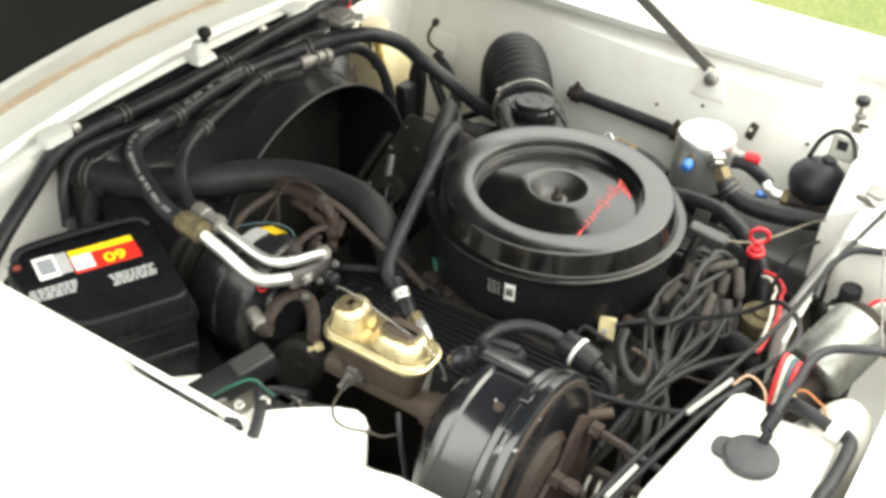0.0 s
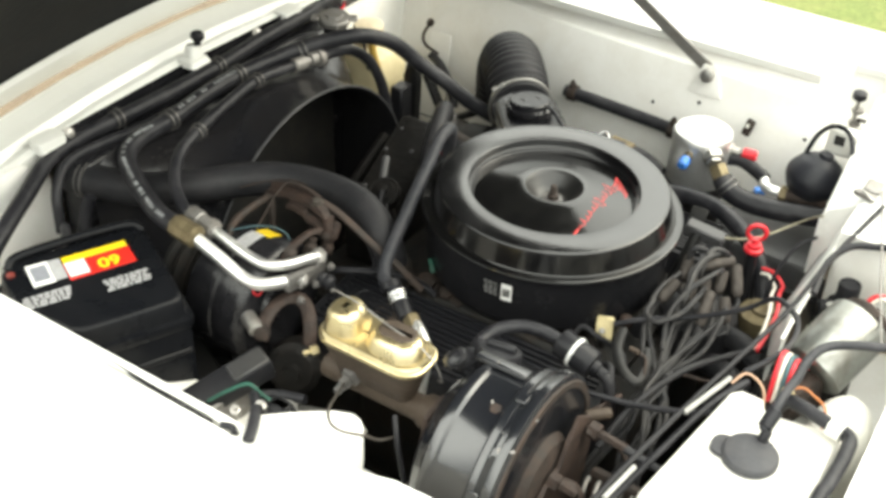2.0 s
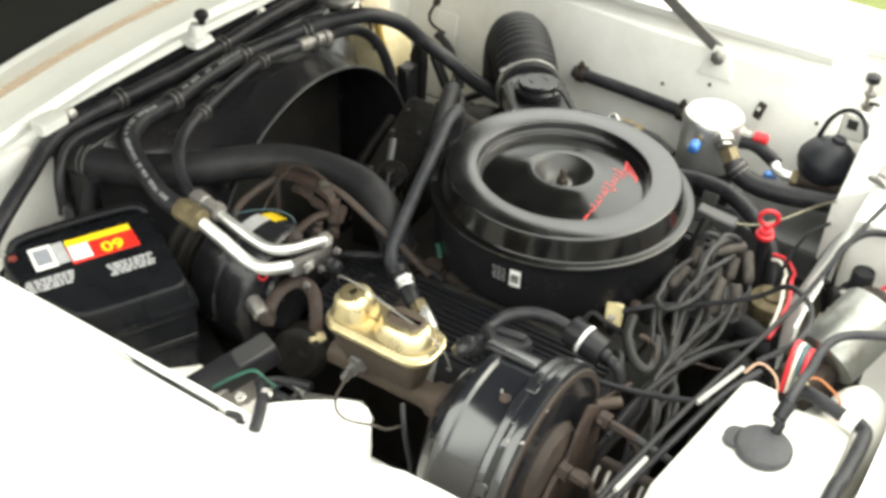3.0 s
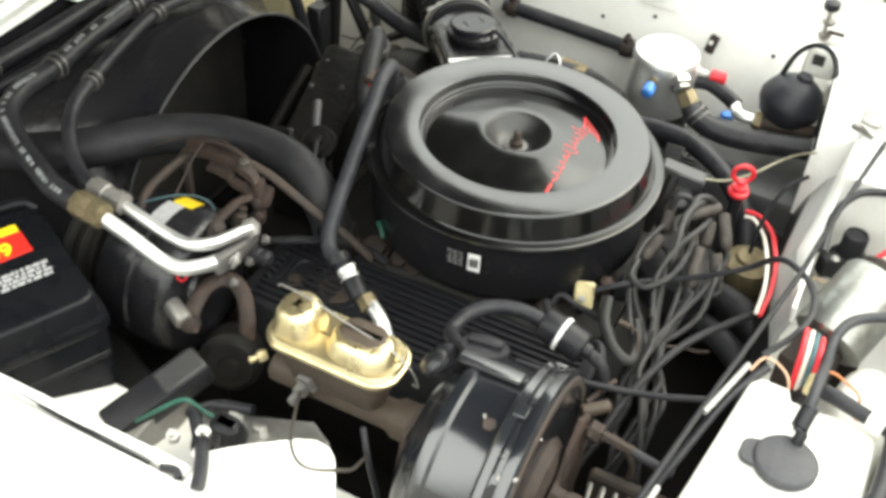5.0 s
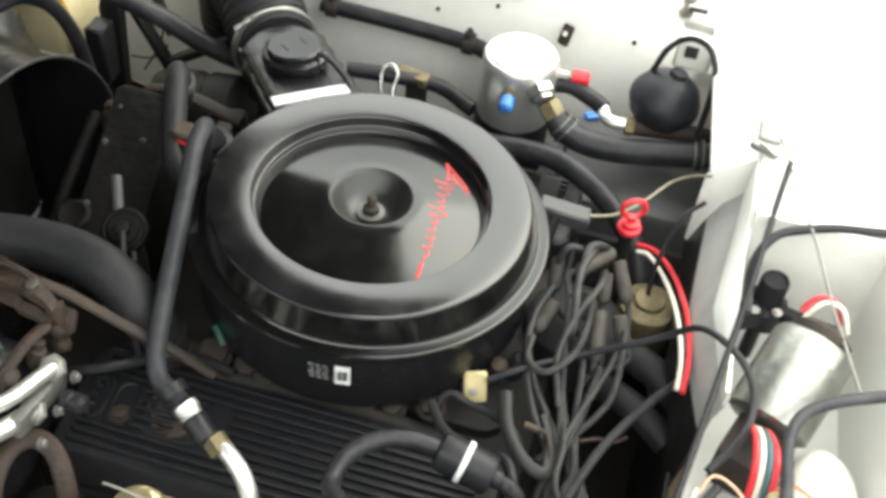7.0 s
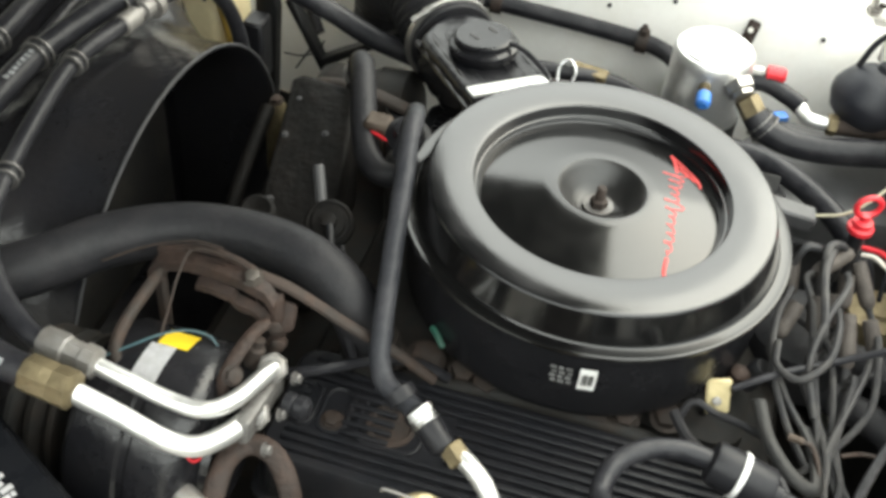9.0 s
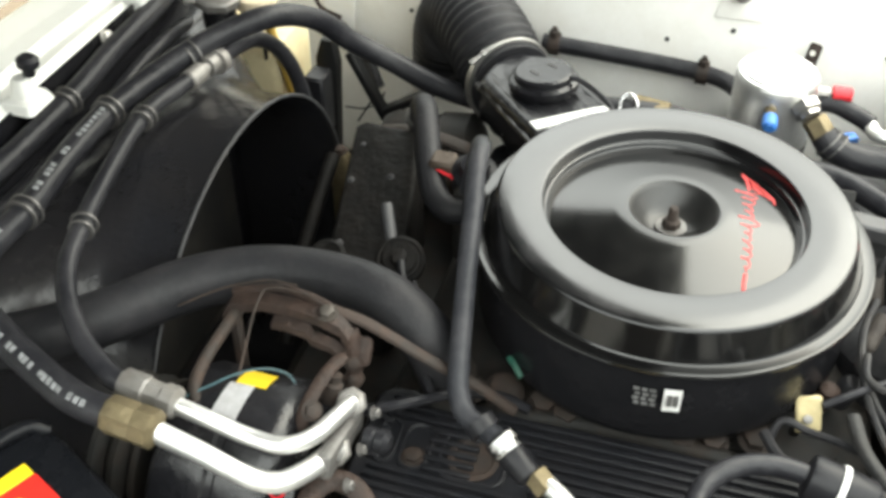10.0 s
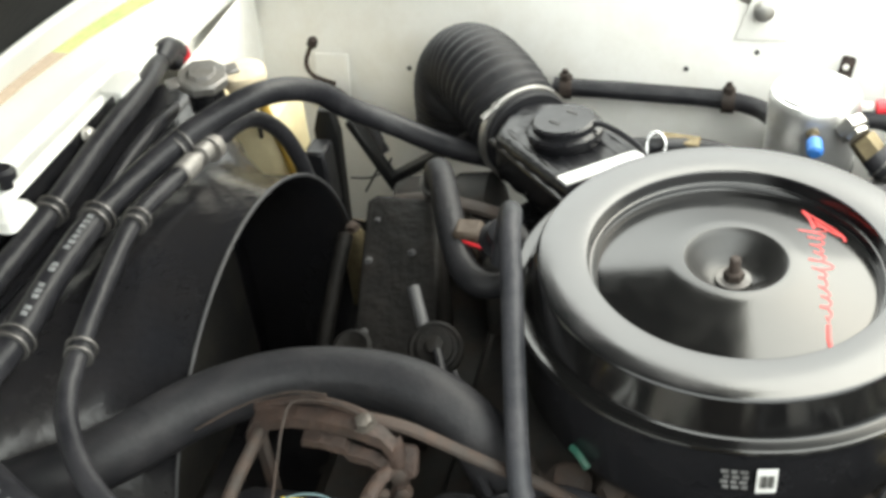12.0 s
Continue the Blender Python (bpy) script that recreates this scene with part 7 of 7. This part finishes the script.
part("pump_tab", box((0.03, 0.02, 0.03), Matrix.Translation((0.425, 0.03, 0.862)) @ Matrix.Rotation(0.5, 4, 'Z'), 0.003, 1), PLASTIC, cap2)
for x, y in ((0.428, 0.024), (0.452, 0.028)):
    part("pump_screw", bolt((x, y, 0.8775), (0, 0, 1), 0.0042, 0.003), STEEL, cap2, "bright screw")
part("pump_arm", box((0.07, 0.018, 0.014), Matrix.Translation((0.485, 0.036, 0.865)) @ Matrix.Rotation(-0.2, 4, 'Z'), 0.003, 1), PLASTIC, cap2)
wire("wire", "red and white motor wire", [(0.470, 0.012, 0.905), (0.482, 0.022, 0.918), (0.50, 0.022, 0.92), (0.515, 0.008, 0.905)], 0.0035, RED)
wire("wire", "thin white motor wire", [(0.474, 0.006, 0.902), (0.488, 0.016, 0.92), (0.508, 0.014, 0.92), (0.52, 0.0, 0.90)], 0.003, WHITE_WIRE)
cover = thing("linkage_cover", "rounded white plastic cover in the cowl box", "cover", (0.535, -0.205, 0.78))
dome_at = along((0.510, -0.192, 0.777), (0, 0, 1)) @ Matrix.Diagonal((0.80, 1.4, 0.84, 1))
shell_ = part("cover_shell", lathe([(0.046, 0.0), (0.048, 0.01), (0.048, 0.085), (0.044, 0.108), (0.034, 0.124), (0.018, 0.132), (0, 0.134)], dome_at, 36), BOTTLE, cover)
part("cover_nub", lathe([(0.007, 0), (0.007, 0.006), (0.004, 0.008), (0, 0.008)], along((0.508, -0.158, 0.880), (0, 0.3, 1)), 14), BOTTLE, shell_)
res = thing("washer_bottle", "white plastic washer bottle with a grey cap", "washer bottle", (0.45, -0.39, 0.78))
def res_ring(z, i):
    out = [(0.388, -0.272), (0.398, -0.262), (0.425, -0.262), (0.432, -0.278), (0.455, -0.280), (0.512, -0.268), (0.524, -0.280), (0.524, -0.50), (0.512, -0.545), (0.385, -0.545), (0.366, -0.525), (0.362, -0.48)]
    c = Vector((0.45, -0.40))
    return [(c.x + (x - c.x) * (1 - i), c.y + (y - c.y) * (1 - i), z) for x, y in out]


part("bottle_body", loft([res_ring(0.778, 0.03), res_ring(0.785, 0.0), res_ring(0.915, 0.0), res_ring(0.924, 0.015), res_ring(0.929, 0.05), res_ring(0.931, 0.12)]), BOTTLE, res)
rcap = part("bottle_cap", lathe([(0.030, 0), (0.0318, 0.002), (0.0318, 0.008), (0.030, 0.0105), (0.028, 0.0115), (0.006, 0.012), (0, 0.012)], along((0.436, -0.364, 0.931), (0, 0, 1)), 44), CAP_GREY, res, "round grey rubber cap")
part("cap_tab", slab(rounded(0.392, -0.382, 0.42, -0.350, 0.012), Matrix.Translation((0, 0, 0.9385)), 0.006, 0.001), CAP_GREY, rcap)
part("cap_nipple", lathe([(0.006, 0), (0.0065, 0.01), (0.005, 0.014), (0, 0.014)], along((0.440, -0.340, 0.941), (0.1, 0.4, 0.6)), 12), PLASTIC, rcap)
rcap.location += Vector((0.010, -0.006, 0.0))
wash = hose("washer_hose", "black washer hose from the bottle cap", [(0.447, -0.339, 0.950), (0.449, -0.318, 0.962), (0.450, -0.285, 0.965), (0.452, -0.245, 0.958), (0.452, -0.205, 0.955), (0.462, -0.170, 0.957), (0.49, -0.145, 0.957), (0.54, -0.12, 0.957), (0.62, -0.09, 0.962)], 0.0058, mat=GREY_HOSE, clamps=[])
part("hose_joint", lathe([(0.0066, 0), (0.0088, 0.001), (0.0088, 0.024), (0.0066, 0.025)], along((0.4470, -0.336, 0.951), (0.1, 0.6, 0.35)), 14), RUBBER, wash)
GROUPC = "motor wires"
wire("wire", "red wire into the wiper motor", [(0.428, -0.150, 0.90), (0.424, -0.185, 0.940), (0.424, -0.212, 0.957), (0.426, -0.235, 0.950), (0.428, -0.252, 0.915)], 0.0030, RED, group=GROUPC)
wire("wire", "white wire into the wiper motor", [(0.434, -0.150, 0.90), (0.430, -0.185, 0.940), (0.430, -0.213, 0.957), (0.432, -0.236, 0.950), (0.434, -0.252, 0.915)], 0.0026, WHITE_WIRE, group=GROUPC)
wire("wire", "teal wire into the wiper motor", [(0.440, -0.150, 0.90), (0.436, -0.187, 0.940), (0.436, -0.215, 0.957), (0.438, -0.238, 0.950), (0.440, -0.254, 0.915)], 0.0030, TEAL, group=GROUPC)
wire("wire", "second red wire into the wiper motor", [(0.446, -0.150, 0.90), (0.442, -0.190, 0.940), (0.4425, -0.218, 0.957), (0.444, -0.240, 0.950), (0.446, -0.256, 0.915)], 0.0030, RED, group=GROUPC)
wire("wire", "tan wire looping over the bottle edge", [(0.384, -0.262, 0.928), (0.3935, -0.2441, 0.935), (0.4094, -0.2475, 0.936), (0.424, -0.262, 0.933), (0.430, -0.268, 0.90)], 0.0016, PINK)
wire("wire", "orange wire by the cowl", [(0.441, -0.2515, 0.935), (0.4588, -0.2349, 0.94), (0.4775, -0.2415, 0.94), (0.4936, -0.2555, 0.94), (0.498, -0.27, 0.92)], 0.0016, ORANGE)
conn = thing("wire_joint", "yellow crimp joint on the motor wires", "wire joint", (0.46, -0.25, 0.88))
part("joint_body", lathe([(0.006, 0), (0.008, 0.004), (0.0085, 0.02), (0.005, 0.024), (0, 0.024)], along((0.446, -0.268, 0.930), (0.1, 0.5, 0.6)), 14), TAG_YELLOW, conn)
hose("wiring_loom", "thick black wiring loom behind the washer bottle", [(0.435, -0.255, 0.90), (0.4502, -0.264, 0.936), (0.465, -0.2696, 0.944), (0.5007, -0.2805, 0.945), (0.529, -0.289, 0.945), (0.534, -0.3147, 0.945), (0.532, -0.37, 0.945), (0.5287, -0.398, 0.944), (0.53, -0.50, 0.942)], 0.0085, category="wiring loom")
strap = thing("tie_strap", "white tie strap on the loom", "strap", (0.52, -0.27, 0.92))
part("strap_loop", band((0.515, -0.2845, 0.945), (0.9, -0.25, 0.0), 0.0105, 0.016, 0.002), BOTTLE, strap)
rod = thing("wiper_link_hose", "long thin grey hose laid along the firewall top", "hose", (0.40, -0.1, 0.94))
part("hose_body", tube([(0.436, 0.190, 0.953), (0.424, 0.11, 0.9515), (0.410, 0.01, 0.9495), (0.396, -0.088, 0.930), (0.378, -0.20, 0.930), (0.3595, -0.315, 0.933), (0.344, -0.42, 0.935), (0.330, -0.515, 0.93), (0.322, -0.60, 0.925)], 0.0034, 10, 6), OLD_RUBBER, rod)
part("white_sleeve", tube([(0.381, -0.2610, 0.934), (0.3585, -0.3460, 0.934)], 0.0032, 10, 1), SLEEVE, rod, "white sleeve on the hose")
part("white_sleeve", tube([(0.3464, -0.4558, 0.934), (0.3384, -0.5144, 0.934)], 0.0030, 10, 1), SLEEVE, rod, "white sleeve on the hose")
wire("cable", "black cable beside the thin hose", [(0.40, -0.25, 0.93), (0.375, -0.30, 0.92), (0.352, -0.38, 0.90), (0.33, -0.46, 0.875), (0.315, -0.52, 0.85)], 0.0045, RUBBER)
wire("cable", "thin wire across the cowl box", [(0.424, 0.232, 0.952), (0.445, 0.15, 0.955), (0.468, 0.06, 0.957), (0.49, -0.02, 0.95), (0.52, -0.12, 0.945)], 0.0016, DULL_STEEL)
cl = thing("cowl_clip", "grey spring clip on the cowl", "clip", (0.40, 0.23, 0.95))
part("clip_base", box((0.026, 0.036, 0.006), Matrix.Translation((0.412, 0.262, 0.952)), 0.002, 1), DULL_STEEL, cl)
part("clip_leaf", box((0.034, 0.014, 0.008), Matrix.Translation((0.408, 0.228, 0.954)) @ Matrix.Rotation(-0.3, 4, 'Z'), 0.002, 1), DULL_STEEL, cl)
part("clip_spring", tube([(0.398, 0.235, 0.955), (0.408, 0.222, 0.960), (0.422, 0.216, 0.957), (0.424, 0.226, 0.954)], 0.002, 8, 5), STEEL, cl)
cl.location += Vector((-0.002, -0.024, 0.0))
